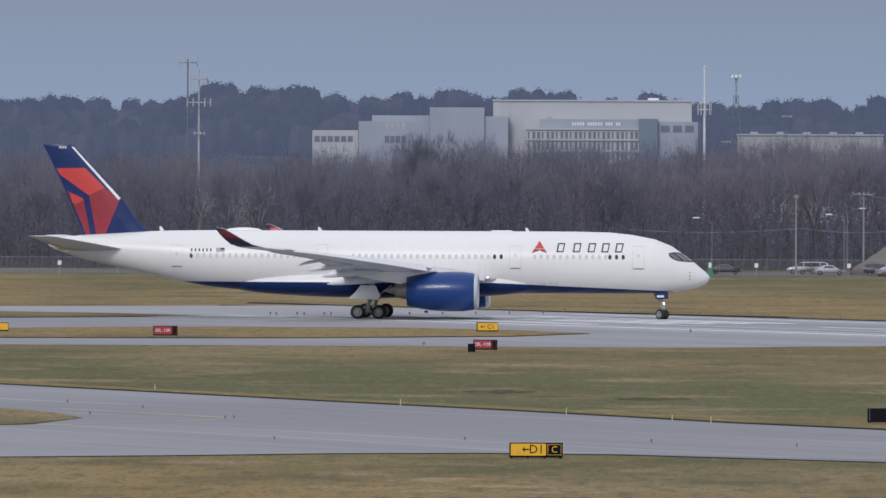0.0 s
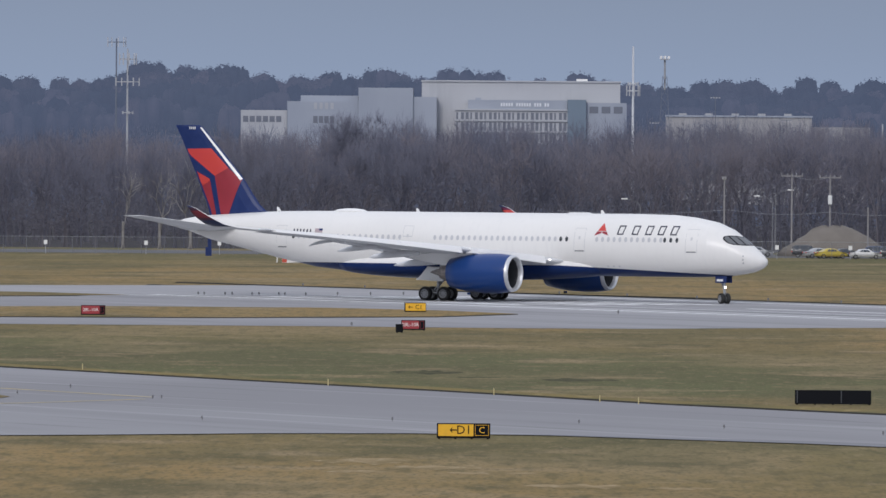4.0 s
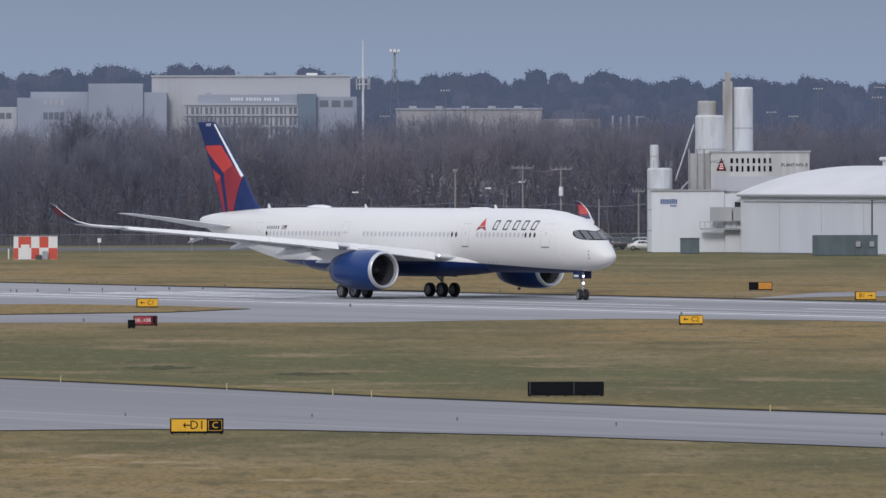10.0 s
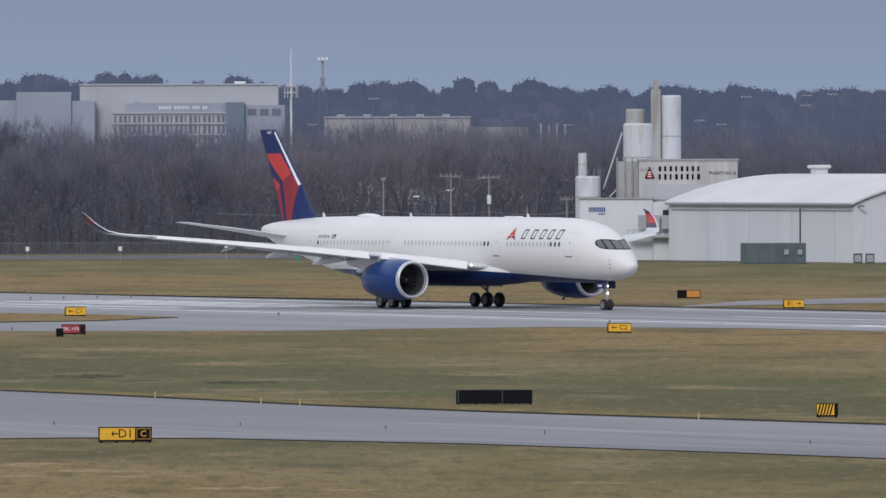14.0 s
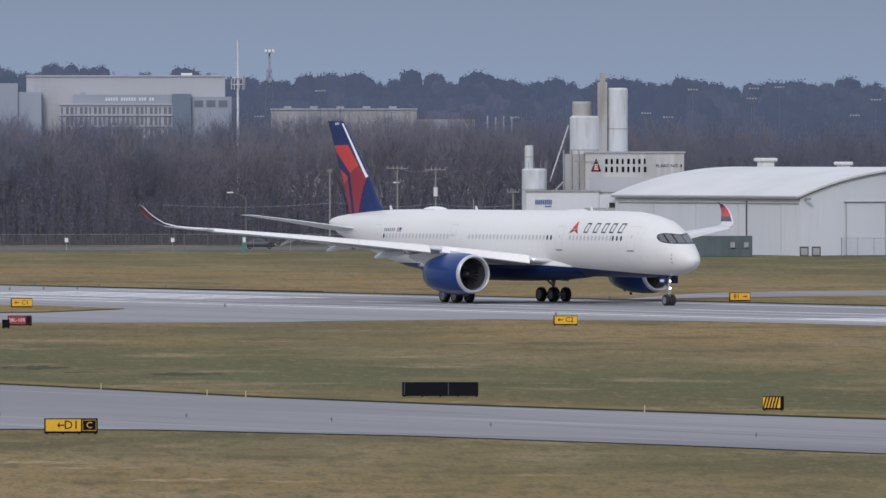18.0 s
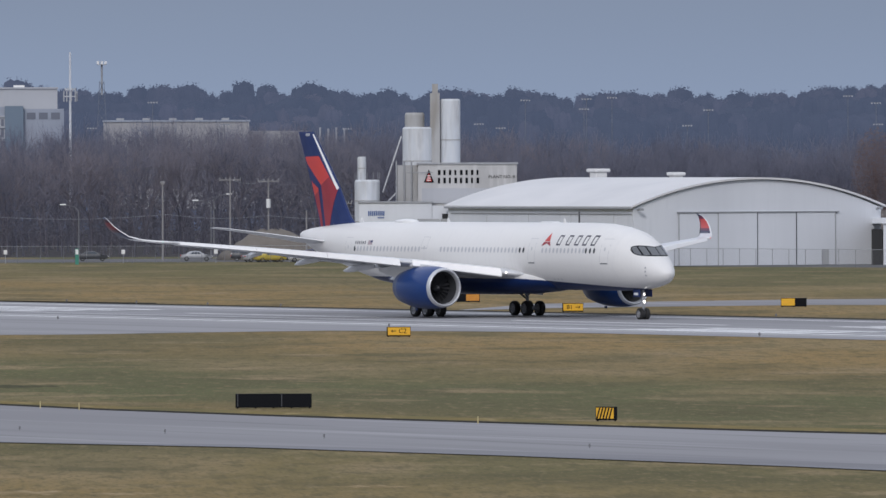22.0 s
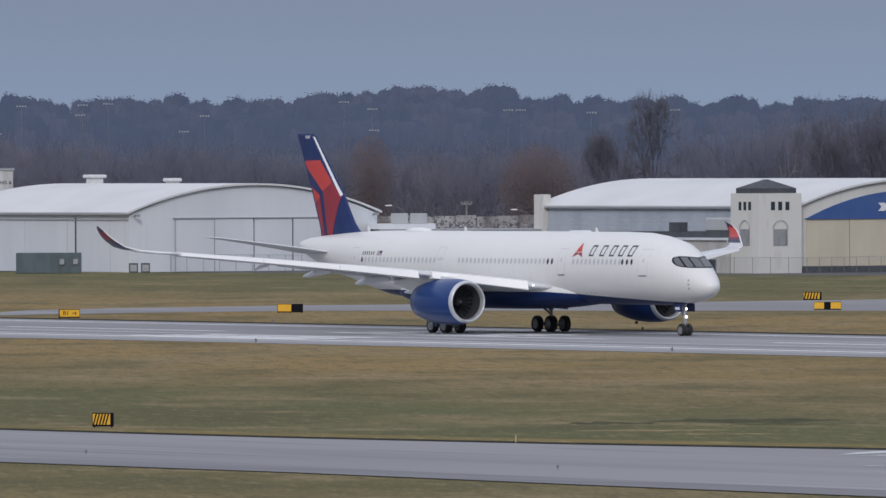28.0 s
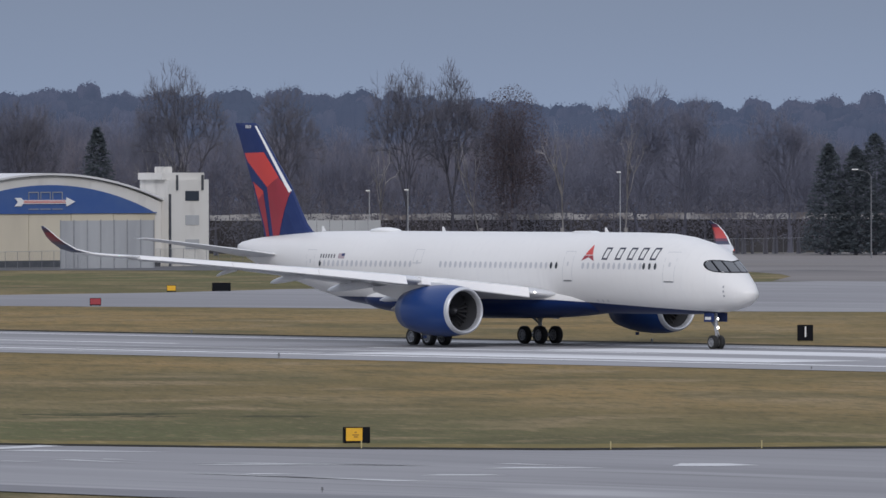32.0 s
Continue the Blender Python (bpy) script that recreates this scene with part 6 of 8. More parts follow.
BACK = Vector((-math.sin(radians(27.1)), math.cos(radians(27.1)), 0))
SIDE = Vector((math.cos(radians(27.1)), math.sin(radians(27.1)), 0))
c1 = spot(4.0, 1486) + Vector((math.cos(radians(4)), -math.sin(radians(4)), 0)) * -13.4
c1 = Vector((c1.x, c1.y, 0)) - SIDE * 0 + Vector((0, -8, 0))
hangar_a = hangar(c1, 39.0, 50, 7.7, 11.5, "white arch-roofed hangar with tall sliding doors", METAL_WHITE)
for i in range(4):
    x = 7.1 + i * 6.15
    block(hangar_a, "door_leaf", METAL_WHITE, x, x + 6.05, -0.12 - 0.05 * (i % 2), -0.02, 0.05, 7.1, "white sliding door leaf")
block(hangar_a, "door_head", GALV, 6.8, 32.2, -0.30, -0.02, 7.12, 7.26, "grey door track")
for i in range(5):
    block(hangar_a, "door_seam", SLATE if i in (2, 3) else GREY_PANEL, 7.03 + i * 6.15, 7.12 + i * 6.15, -0.2, -0.1, 0.05, 7.1)
block(hangar_a, "side_band", GALV, -0.1, -0.02, 0.3, 49, 6.9, 7.05, "grey wall rail")
for i in range(4):
    block(hangar_a, "wall_seam", GREY_PANEL, -0.04, -0.01, 5 + i * 11.4, 5.03 + i * 11.4, 0.0, 6.9)
block(hangar_a, "side_door_frame", SLATE, -0.08, -0.02, 14.0, 14.3, 0, 7.3)
block(hangar_a, "wicket_door", GREY_PANEL, 29.5, 30.6, -0.2, -0.13, 0.05, 2.1, "small personnel door")
for y, s, h_ in ((21.4, 0.72, 0.15), (42.3, 0.9, 0.65)):
    v = block(hangar_a, "roof_vent", ROOF_WHITE, 19.5 - 1.0 * s, 19.5 + 1.0 * s, y - 1.0 * s, y + 1.0 * s, 11.6, 11.9 + h_, "white roof ventilator", 0.1)
    block(v, "vent_cap", ROOF_WHITE, 19.5 - 1.4 * s, 19.5 + 1.4 * s, y - 1.4 * s, y + 1.4 * s, 11.9 + h_, 12.4 + h_, "", 0.15)
for x in (0.6, 38.2):
    bm = bmesh.new()
    tube(bm, (x, -0.2, 7.5), (x, -0.9, 7.6), 0.12, n=6)
    box(bm, x - 0.3, x + 0.3, -1.3, -0.8, 7.45, 7.75)
    part("flood_lamp", bm, GALV, hangar_a, "grey wall flood lamp")

# second hangar with its stuccoed towers and blue tympanum
OUT_FAR = 41.0
c2 = spot(7.3, 1440) + Vector((math.cos(radians(7.3)), -math.sin(radians(7.3)), 0)) * -7.9
c2 = Vector((c2.x - 0.9, c2.y - 4, 0))
hangar_b = hangar(c2, 36.0, 62, 8.4, 11.95, "old arch-roofed hangar with a blue tympanum and cream doors", STUCCO)
pts = arch(33.6, 7.1, 10.75)
bm = bmesh.new()
ring = [(0, 7.1)] + pts[1:-1] + [(33.6, 7.1)]
loft(bm, [[(x + 1.2, -0.16, z) for x, z in ring], [(x + 1.2, -0.02, z) for x, z in ring]])
tym = part("tympanum", bm, BLUE_FACE, hangar_b, "faded blue arched board")
# arrow emblem
bm = bmesh.new()
loft(bm, [[(x, y, z) for x, z in ((12.4, 8.0), (12.9, 8.55), (12.4, 9.1), (13.4, 9.1), (13.7, 8.8), (20.6, 8.8), (20.6, 9.15), (22.0, 8.55), (20.6, 7.95), (20.6, 8.3), (13.7, 8.3), (13.4, 8.0))] for y in (-0.3, -0.2)])
part("arrow", bm, SIGN_WHITE, tym, "white neon arrow emblem")
for z in (8.42, 8.62):
    block(tym, "arrow_tube", RED, 13.8, 20.4, -0.34, -0.305, z, z + 0.09)
for i in range(3):
    x = 14.6 + i * 1.9
    for a, b, z0, z1 in ((x, x + 1.6, 9.75, 9.87), (x, x + 1.6, 7.55, 7.67)):
        block(tym, "outline_tube", GALV, a, b, -0.26, -0.2, z0, z1)
    for a in (x, x + 1.5):
        block(tym, "outline_tube", GALV, a, a + 0.1, -0.26, -0.2, 8.9, 9.75)
for i in range(5):
    x = 1.2 + i * 6.75
    block(hangar_b, "door_leaf", BEIGE, x, x + 6.65, -0.14 - 0.05 * (i % 2), -0.02, 0.1, 7.05, "cream sliding door leaf")
block(hangar_b, "door_head", BLUE_FACE, 1.0, 35.0, -0.36, -0.02, 7.0, 7.12)
block(hangar_b, "base_band", SLATE, 0.4, 35.6, -0.25, -0.205, 0.0, 0.9, "dark door foot")
block(hangar_b, "siding", BLUE_WALL, -0.12, -0.02, 5.3, 59.9, 0, 6.3, "weathered blue-grey siding")
block(hangar_b, "upper_siding", BLUE_WALL, -0.07, -0.02, 5.3, 59.9, 6.32, 8.2)
for i in range(13):
    block(hangar_b, "siding_seam", GREY_PANEL, -0.15, -0.12, 8 + i * 4.1, 8.05 + i * 4.1, 0, 6.3)
# low outbuilding along the hangar's flank
lean_to = thing("outbuilding", pose(c2.x, c2.y, 0, 0, 0, 27.1), "low dirty cream outbuilding with a dark flat roof", "building")
block(lean_to, "long_wall", DIRTY_CREAM, -7.0, -0.3, 26.0, OUT_FAR, 0, 4.9, "stained cream wall")
block(lean_to, "roof_edge", SLATE, -7.25, -0.3, 25.8, OUT_FAR + 0.2, 4.9, 5.35, "dark roof edge")
block(lean_to, "short_wall", DIRTY_CREAM, -7.6, -0.3, 5.4, 25.7, 0, 4.3, "stained cream wall")
block(lean_to, "short_roof", METAL_WHITE, -7.9, -0.3, 5.3, 25.75, 4.3, 4.6, "pale roof edge")
block(lean_to, "roof_kerb", SLATE, -5.5, -0.4, 5.6, 25.6, 4.6, 5.4, "dark roof kerb")
for y0, y1, z0, z1, xx in ((OUT_FAR - 3.4, OUT_FAR - 1.0, 1.6, 3.0, -7.0), (OUT_FAR - 11.5, OUT_FAR - 6.0, 1.9, 3.0, -7.0), (26.8, 28.6, 1.6, 3.1, -7.0), (8.0, 15.0, 0.05, 1.8, -7.6)):
    block(lean_to, "window", WINDOW, xx - 0.05, xx + 0.1, y0, y1, z0, z1)
block(lean_to, "door", SLATE, -7.06, -6.95, 30.2, 33.4, 0.05, 3.2, "dark door")
block(lean_to, "roof_unit", GREY_PANEL, -5.0, -2.2, 8.5, 14.5, 5.4, 7.2, "grey rooftop air unit", 0.2)
block(lean_to, "roof_box", SLATE, -5.4, -4.0, 20.0, 22.4, 5.4, 6.6, "dark rooftop box", 0.05)
bm = bmesh.new()
for q_ in ((-0.4, 6.3), (-0.4, 7.6)):
    tube(bm, (q_[0], q_[1], 4.6), (q_[0], q_[1], 10.2), 0.06, n=5)
for z_ in (5.5, 6.6, 7.7, 8.8, 9.9):
    tube(bm, (-0.4, 6.3, z_), (-0.4, 7.6, z_), 0.05, n=5)
part("ladder_mast", bm, GALV, lean_to, "steel ladder mast")
block(hangar_b, "end_pier", STUCCO, -0.8, 0.4, 60, 62.3, 0, 10.2, "pale end pier")


OLD_GLASS = material("old_wired_glass", (0.30, 0.305, 0.31), 0.5, spots=((1.5, (1, 1, 0.4), (0.20, 0.205, 0.215), 0.45, 0.65),))


def hangar_tower(x0, x1, y0, y1, z, name):
    t = block(hangar_b, name, STUCCO, x0, x1, y0, y1, 0, z, "stuccoed corner tower with arched windows")
    w = x1 - x0
    for k in range(3):
        xx = x0 + w * 0.28 + k * w * 0.17
        block(t, "slit_window", WINDOW, xx, xx + w * 0.09, y0 - 0.04, y0 + 0.1, z - 2.2, z - 1.1)
        yy = y0 + (y1 - y0) * (0.28 + 0.17 * k)
        block(t, "slit_window", WINDOW, x0 - 0.04, x0 + 0.1, yy, yy + 0.6, z - 2.2, z - 1.1)
    for bx in (0, 1):
        bm = bmesh.new()
        arc = np.linspace(0, math.pi, 11)
        prof = [(1.22 * math.cos(a), 5.75 + 1.22 * math.sin(a)) for a in arc] + [(1.08 * math.cos(a), 5.75 + 1.08 * math.sin(a)) for a in arc[::-1]]
        pane = bmesh.new()
        if bx:
            loft(bm, [[(x0 + w / 2 + p, y0 + d, q) for p, q in prof] for d in (-0.09, 0.05)])
            box(pane, x0 + w / 2 - 1.1, x0 + w / 2 + 1.1, y0 - 0.06, y0 + 0.05, 3.6, 5.75)
        else:
            loft(bm, [[(x0 + d, (y0 + y1) / 2 + p, q) for p, q in prof] for d in (-0.09, 0.05)])
            box(pane, x0 - 0.06, x0 + 0.05, (y0 + y1) / 2 - 1.1, (y0 + y1) / 2 + 1.1, 3.6, 5.75)
        part("window_pane", pane, OLD_GLASS, t, "boarded grey window")
        part("window_arch", bm, GREY_PANEL, t, "grey stone arch over the window")
    return t


ta = hangar_tower(-7.1, -0.45, -1.4, 5.2, 10.4, "corner_tower")
bm = bmesh.new()
rr = [[(x, y, z) for x, y in ((-6.6 + k, -0.9 + k), (-0.95 - k, -0.9 + k), (-0.95 - k, 4.7 - k), (-6.6 + k, 4.7 - k))] for k, z in ((0, 10.4), (0, 11.05), (2.6, 12.2))]
loft(bm, rr)
part("tower_cap", bm, SLATE, hangar_b, "dark slate pyramid cap")
tb = block(hangar_b, "end_tower", STUCCO, 36.05, 42.5, -1.6, 5.0, 0, 11.4, "stuccoed end tower, cap stripped, windows broken")
block(tb, "stack_top", STUCCO, 35.4, 42.2, -1.0, 4.5, 11.4, 12.3)
block(tb, "chimney", STUCCO, 36.6, 38.0, 0.4, 2.4, 12.3, 13.1)
for z in (9.6, 6.4, 3.2):
    block(tb, "window", WINDOW if z > 9 else GREY_PANEL, 38.7, 40.9, -1.66, -1.5, z - 1.0, z + 0.3)
for x in (37.2, 41.3):
    block(tb, "pipe", SLATE, x, x + 0.3, -1.75, -1.61, 10.0, 12.0)
block(tb, "downpipe", SLATE, 36.0, 36.3, -1.8, -1.61, 0, 9.5)

fence_panel = thing("panel_screen", pose(spot(7.86, 1428).x, spot(7.86, 1428).y, 0, 0, 0, 27.1), "tall grey corrugated screen before the hangar doors", "screen")
for i in range(7):
    block(fence_panel, "panel", GREY_PANEL, -7.3 + i * 2.1, -5.3 + i * 2.1, -0.1 - 0.03 * (i % 2), 0.1, 0, 6.2)
for i in range(8):
    block(fence_panel, "post", GALV, -7.45 + i * 2.1, -7.33 + i * 2.1, -0.22, -0.14, 0, 6.3)
grey_box = thing("panel_screen", facing(9.02, 1400), "long pale grey corrugated blast screen", "screen")
for i in range(7):
    block(grey_box, "panel", GREY_PANEL, -5.0 + i * 1.62, -3.42 + i * 1.62, -0.1 - 0.03 * (i % 2), 0.2, 0.1, 6.3)
block(grey_box, "footing", SLATE, -5.2, 6.6, -0.3, 0.4, 0, 0.3)

# low building between the hangars
mid = thing("office_building", facing(5.3, 1486), "low white flat-roofed office with a row of dark windows", "building")
block(mid, "wall", METAL_WHITE, -13.0, 14.4, 0, 12, 0, 5.4)
block(mid, "coping", GALV, -13.1, 14.5, -0.15, 12, 5.4, 5.6)
for i in range(3):
    block(mid, "window", WINDOW, -7.1 + i * 2.85, -4.75 + i * 2.85, -0.05, 0.1, 1.3, 2.75)
for x0, x1 in ((1.4, 3.0), (3.1, 5.6), (5.7, 8.2), (8.9, 11.2), (11.7, 14.1)):
    block(mid, "window", WINDOW, x0, x1, -0.05, 0.1, 0.6 if x0 < 8 else 1.3, 2.9)
block(mid, "canopy", SLATE, 1.0, 7.0, -1.2, -0.02, 3.8, 3.95, "thin dark canopy")
block(mid, "dark_passage", DARK, -14.6, -13.1, 0.5, 11, 0, 4.8, "dark passage")
block(mid, "upper_fascia", METAL_WHITE, -14.6, -5.5, 2, 12, 5.6, 6.3)
for i in range(2):
    ac = block(mid, "roof_cooler", GREY_PANEL, -11.5 + i * 2.6, -9.2 + i * 2.6, 4, 7, 6.3, 7.7, "grey rooftop cooler", 0.04)
for k in range(3):
    bm = bmesh.new()
    bmesh.ops.create_uvsphere(bm, u_segments=10, v_segments=6, radius=0.35, matrix=pose(11.8 + k * 0.9, 1.0, 6.0))
    part("dish", bm, SLATE if k < 2 else GALV, mid, "", True)
wall_far = thing("boundary_wall", facing(5.45, 1560), "long mottled concrete boundary wall behind the office", "wall")
for i in range(14):
    block(wall_far, "panel", HEDGE_WALL, -22 + i * 3.0, -19.1 + i * 3.0, 0, 0.3, 0, 6.9 + 0.1 * (i % 3))
wall_far2 = thing("boundary_wall", facing(10.0, 1640), "long mottled concrete boundary wall before the woods", "wall")
for i in range(34):
    block(wall_far2, "panel", HEDGE_WALL, -46 + i * 3.0, -43.1 + i * 3.0, 0, 0.3, 4.9, 5.7 + 0.1 * (i % 3))
block(wall_far2, "plinth", HEDGE_BANK, -46, 56, -0.4, 0.4, 0, 4.9, "brown overgrown bank")


# ---- airfield signs ----
def sign_back(x, y, w, h, label, group="airfield signs"):
    b = math.degrees(math.atan2(x, y))
    s = thing("airfield_sign", pose(x, y, 0, 0, 0, -b), label, "sign", group)
    k = max(2, int(w / 0.9) + 1)
    for i in range(k):
        bm = bmesh.new()
        xx = -w / 2 + 0.12 + (w - 0.24) * i / (k - 1)
        tube(bm, (xx, 0.1, 0), (xx, 0.1, 0.14), 0.05, n=6)
        part("leg", bm, SIGN_BLACK, s)
    bm = bmesh.new()
    box(bm, -w / 2, w / 2, 0.0, 0.22, 0.05, h, 0.015)
    part("case", bm, SIGN_BLACK, s, "black sign case")
    return s


def face(s, x0, x1, h, mat, text="", ink=None, size=0.5, frame_mat=None, z0=0.15):
    bm = bmesh.new()
    box(bm, x0, x1, -0.012, -0.002, z0, h - 0.05)
    f = part("panel", bm, mat, s)
    if frame_mat:
        for a, b, c, d in ((x0 + 0.05, x1 - 0.05, z0 + 0.03, z0 + 0.05), (x0 + 0.05, x1 - 0.05, h - 0.10, h - 0.08), (x0 + 0.05, x0 + 0.07, z0 + 0.05, h - 0.10), (x1 - 0.07, x1 - 0.05, z0 + 0.05, h - 0.10)):
            bm = bmesh.new()
            box(bm, a, b, -0.02, -0.013, c, d)
            part("border", bm, frame_mat, f)
    if text:
        words("legend", text, size, ink, f, pose((x0 + x1) / 2, -0.018, (z0 + h) / 2 - 0.03, 90, 0, 0), depth=0.004)
    return f


def arrow(f, x, z, length, to_left=True):
    bm = bmesh.new()
    d = -1 if to_left else 1
    pts = [(x - d * length / 2, z - 0.03), (x + d * length * 0.2, z - 0.03), (x + d * length * 0.1, z - 0.16), (x + d * length / 2, z), (x + d * length * 0.1, z + 0.16), (x + d * length * 0.2, z + 0.03), (x - d * length / 2, z + 0.03)]
    loft(bm, [[(a, y, b) for a, b in pts] for y in (-0.022, -0.014)])
    part("arrow", bm, SIGN_BLACK, f)


s = sign_back(-2.7, 558.1, 2.70, 0.80, "yellow direction sign with a black location panel beside a taxiway")
f = face(s, -1.28, 0.50, 0.80, SIGN_YELLOW)
words("legend", "D1", 0.62, SIGN_BLACK, f, pose(0.02, -0.018, 0.45, 90, 0, 0), depth=0.004)
arrow(f, -0.52, 0.46, 0.36)
face(s, 0.53, 1.32, 0.80, SIGN_BLACK, "C", SIGN_YELLOW, 0.46, SIGN_YELLOW)
for x, y, w, h, txt, left in ((-9.3, 1000.6, 1.95, 0.87, "C1", True), (35.8, 896.9, 1.95, 0.82, "C2", True), (57.8, 1037.4, 1.98, 0.85, "B1", False)):
    s = sign_back(x, y, w, h, "yellow direction sign beside the runway")
    f = face(s, -w / 2 + 0.1, w / 2 - 0.03, h, SIGN_YELLOW)
    words("legend", txt, 0.56, SIGN_BLACK, f, pose(0.32 if left else -0.30, -0.018, 0.47, 90, 0, 0), depth=0.004)
    arrow(f, -0.42 if left else 0.48, 0.48, 0.42, left)
for x, y, w, h in ((-8.5, 898.2, 1.95, 0.85), (-37.2, 967.7, 2.14, 0.90)):
    s = sign_back(x, y, w, h, "red runway holding sign with white legend")
    face(s, -w / 2 + 0.06, w / 2 - 0.5, h, SIGN_RED, "28L-10R", SIGN_WHITE, 0.40)
    face(s, w / 2 - 0.46, w / 2 - 0.06, h, SIGN_BLACK, "", SIGN_RED, 0.4, SIGN_RED)
s = sign_back(-9.5, 886.6, 0.60, 0.70, "small black square sign seen from behind")
s = sign_back(-52.8, 991.5, 1.2, 0.80, "yellow direction sign beside the runway entry")
face(s, -0.5, 0.56, 0.80, SIGN_YELLOW)
s = sign_back(51.4, 1112.0, 2.35, 0.86, "orange and black sign beyond the runway")
face(s, -0.2, 1.12, 0.86, material("weathered_orange", (0.60, 0.26, 0.03), 0.5, spots=((2.0, (1, 1, 1), (0.5, 0.2, 0.03), 0.4, 0.7),)))
s = sign_back(18.3, 640.7, 4.42, 0.86, "long black sign seen from behind")
for x in (0.45, -2.1):
    bm = bmesh.new()
    box(bm, x, x + 0.05, -0.02, 0.0, 0.12, 0.84)
    part("seam", bm, SLATE, s)


def hatched(x, y, w, h, label):
    s = sign_back(x, y, w, h, label)
    face(s, -w / 2 + 0.03, w / 2 - 0.2, h, SIGN_YELLOW)
    n = 5
    for i in range(n):
        x0 = -w / 2 + 0.03 + (w - 0.35) * i / n
        bm = bmesh.new()
        d = (w - 0.3) / n * 0.45
        pts = [(x0, 0.15), (x0 + d, 0.15), (x0 + d + 0.16, h - 0.05), (x0 + 0.16, h - 0.05)]
        loft(bm, [[(a, yy, b) for a, b in pts] for yy in (-0.024, -0.014)])
        part("stripe", bm, SIGN_BLACK, s)


hatched(35.6, 606.1, 1.19, 0.80, "yellow and black hatched marker board")
hatched(141.5, 1145.7, 1.90, 0.85, "yellow and black hatched marker board")
s = sign_back(80.9, 1067.5, 2.48, 0.88, "yellow and black sign beyond the runway")
face(s, -1.2, 0.1, 0.88, SIGN_YELLOW)
s = sign_back(133.3, 1067.3, 2.65, 0.83, "yellow sign with a black middle panel")
face(s, -1.3, -0.35, 0.83, SIGN_YELLOW)
face(s, 0.3, 1.3, 0.83, SIGN_YELLOW)
s = sign_back(88.1, 547.0, 1.37, 0.85, "yellow sign with faint dark marks and a black edge")
f = face(s, -0.52, 0.30, 0.85, SIGN_YELLOW)
for z, x0, x1 in ((0.42, -0.2, 0.12), (0.55, -0.1, 0.02), (0.32, -0.12, 0.08)):
    bm = bmesh.new()
    box(bm, x0, x1, -0.02, -0.014, z, z + 0.06)
    part("mark", bm, material("worn_mark", (0.35, 0.16, 0.02), 0.6), f)
s = sign_back(145.2, 1060.1, 1.10, 0.77, "small red holding sign")
face(s, -0.5, 0.5, 0.77, SIGN_RED)
s = sign_back(167.9, 1166.2, 0.97, 0.73, "small yellow sign on the far grass")
face(s, -0.45, 0.45, 0.73, SIGN_YELLOW)
sign_back(173.6, 1168.3, 2.0, 0.95, "black sign seen from behind")
s = sign_back(170.2, 838.3, 1.23, 1.28, "black distance marker with a white 1")
words("legend", "1", 1.2, SIGN_WHITE, s, pose(0.02, -0.012, 0.70, 90, 0, 0), depth=0.006)
for x, y, w in ((266, 1483, 1.9), (218.8, 1212.4, 2.2), (107.3, 1125.9, 1.92)):
    s = sign_back(x, y, w, 0.95, "yellow sign on the far grass")
    face(s, -w / 2 + 0.08, w / 2 - 0.08, 0.95, SIGN_YELLOW)
s = sign_back(76.6, 424.7, 2.5, 0.75, "yellow and black sign beside the near taxiway")
face(s, -0.4, 1.2, 0.75, SIGN_YELLOW)

# edge lights and marker stakes
bm = bmesh.new()
tube(bm, (0, 0, 0), (0, 0, 0.12), 0.03, n=6)
tube(bm, (0, 0, 0.12), (0, 0, 0.34), 0.10, 0.07, n=8)
me_light = bpy.data.meshes.new("edge_light")
bm.to_mesh(me_light)
bm.free()
me_light.materials.append(material("edge_light_grey", (0.16, 0.16, 0.165), 0.6))
bm = bmesh.new()
box(bm, -0.03, 0.03, -0.02, 0.02, 0, 0.42)
me_stake = bpy.data.meshes.new("marker_stake")
bm.to_mesh(me_stake)
bm.free()
me_stake.materials.append(material("pale_stake", (0.48, 0.40, 0.20), 0.6))
LIGHTS = [(-32.4, 685.2), (-27.1, 670), (-29.5, 652), (-16.9, 592.5), (-6.7, 593.5), (3.3, 590.3), (10.9, 582), (18.9, 570.6), (31.4, 549), (51.7, 516.4), (73.9, 468.1), (-13.8, 917.4)]
LIGHTS += [(-32.1, 1109.2), (-31.5, 1109.2), (-29.4, 1109.1), (-28.7, 1109.1), (-26.7, 1109.1), (-26.0, 1109.1), (-24.0, 1109.1), (-23.4, 1109.1), (-21.3, 1109.2), (-18.2, 1114.5), (-14.9, 1116.5), (-11.6, 1119.5), (-8.2, 1122.5), (-4.8, 1123.5), (-21.2, 642.6), (-20.7, 643.0)]
LIGHTS += [tuple(on_runway(-392 + 15 * i, -13)[:2]) for i in range(9)] + [tuple(on_runway(-240 + 61 * i, -13)[:2]) for i in range(10)] + [tuple(on_runway(-210 + 61 * i, 44)[:2]) for i in range(9)]
for x, y in LIGHTS:
    o = new("edge_light", me_light)
    if y < 760:
        o.scale = (0.6, 0.6, 0.68)
    o.location = (x, y, 0.02)
    tagged(o, "small grey airfield edge light on a stub", "light", "edge lights")
for x, y in ((-28.6, 726.5), (-11.7, 683), (4.8, 643), (7, 638.2), (-1.4, 660), (28.3, 601.1), (54.6, 567), (86.9, 538), (98.4, 532.6), (105.9, 532.4)):
    o = new("marker_stake", me_stake)
    o.location = (x, y, 0)
    tagged(o, "short pale marker stake in the grass", "stake", "marker stakes")

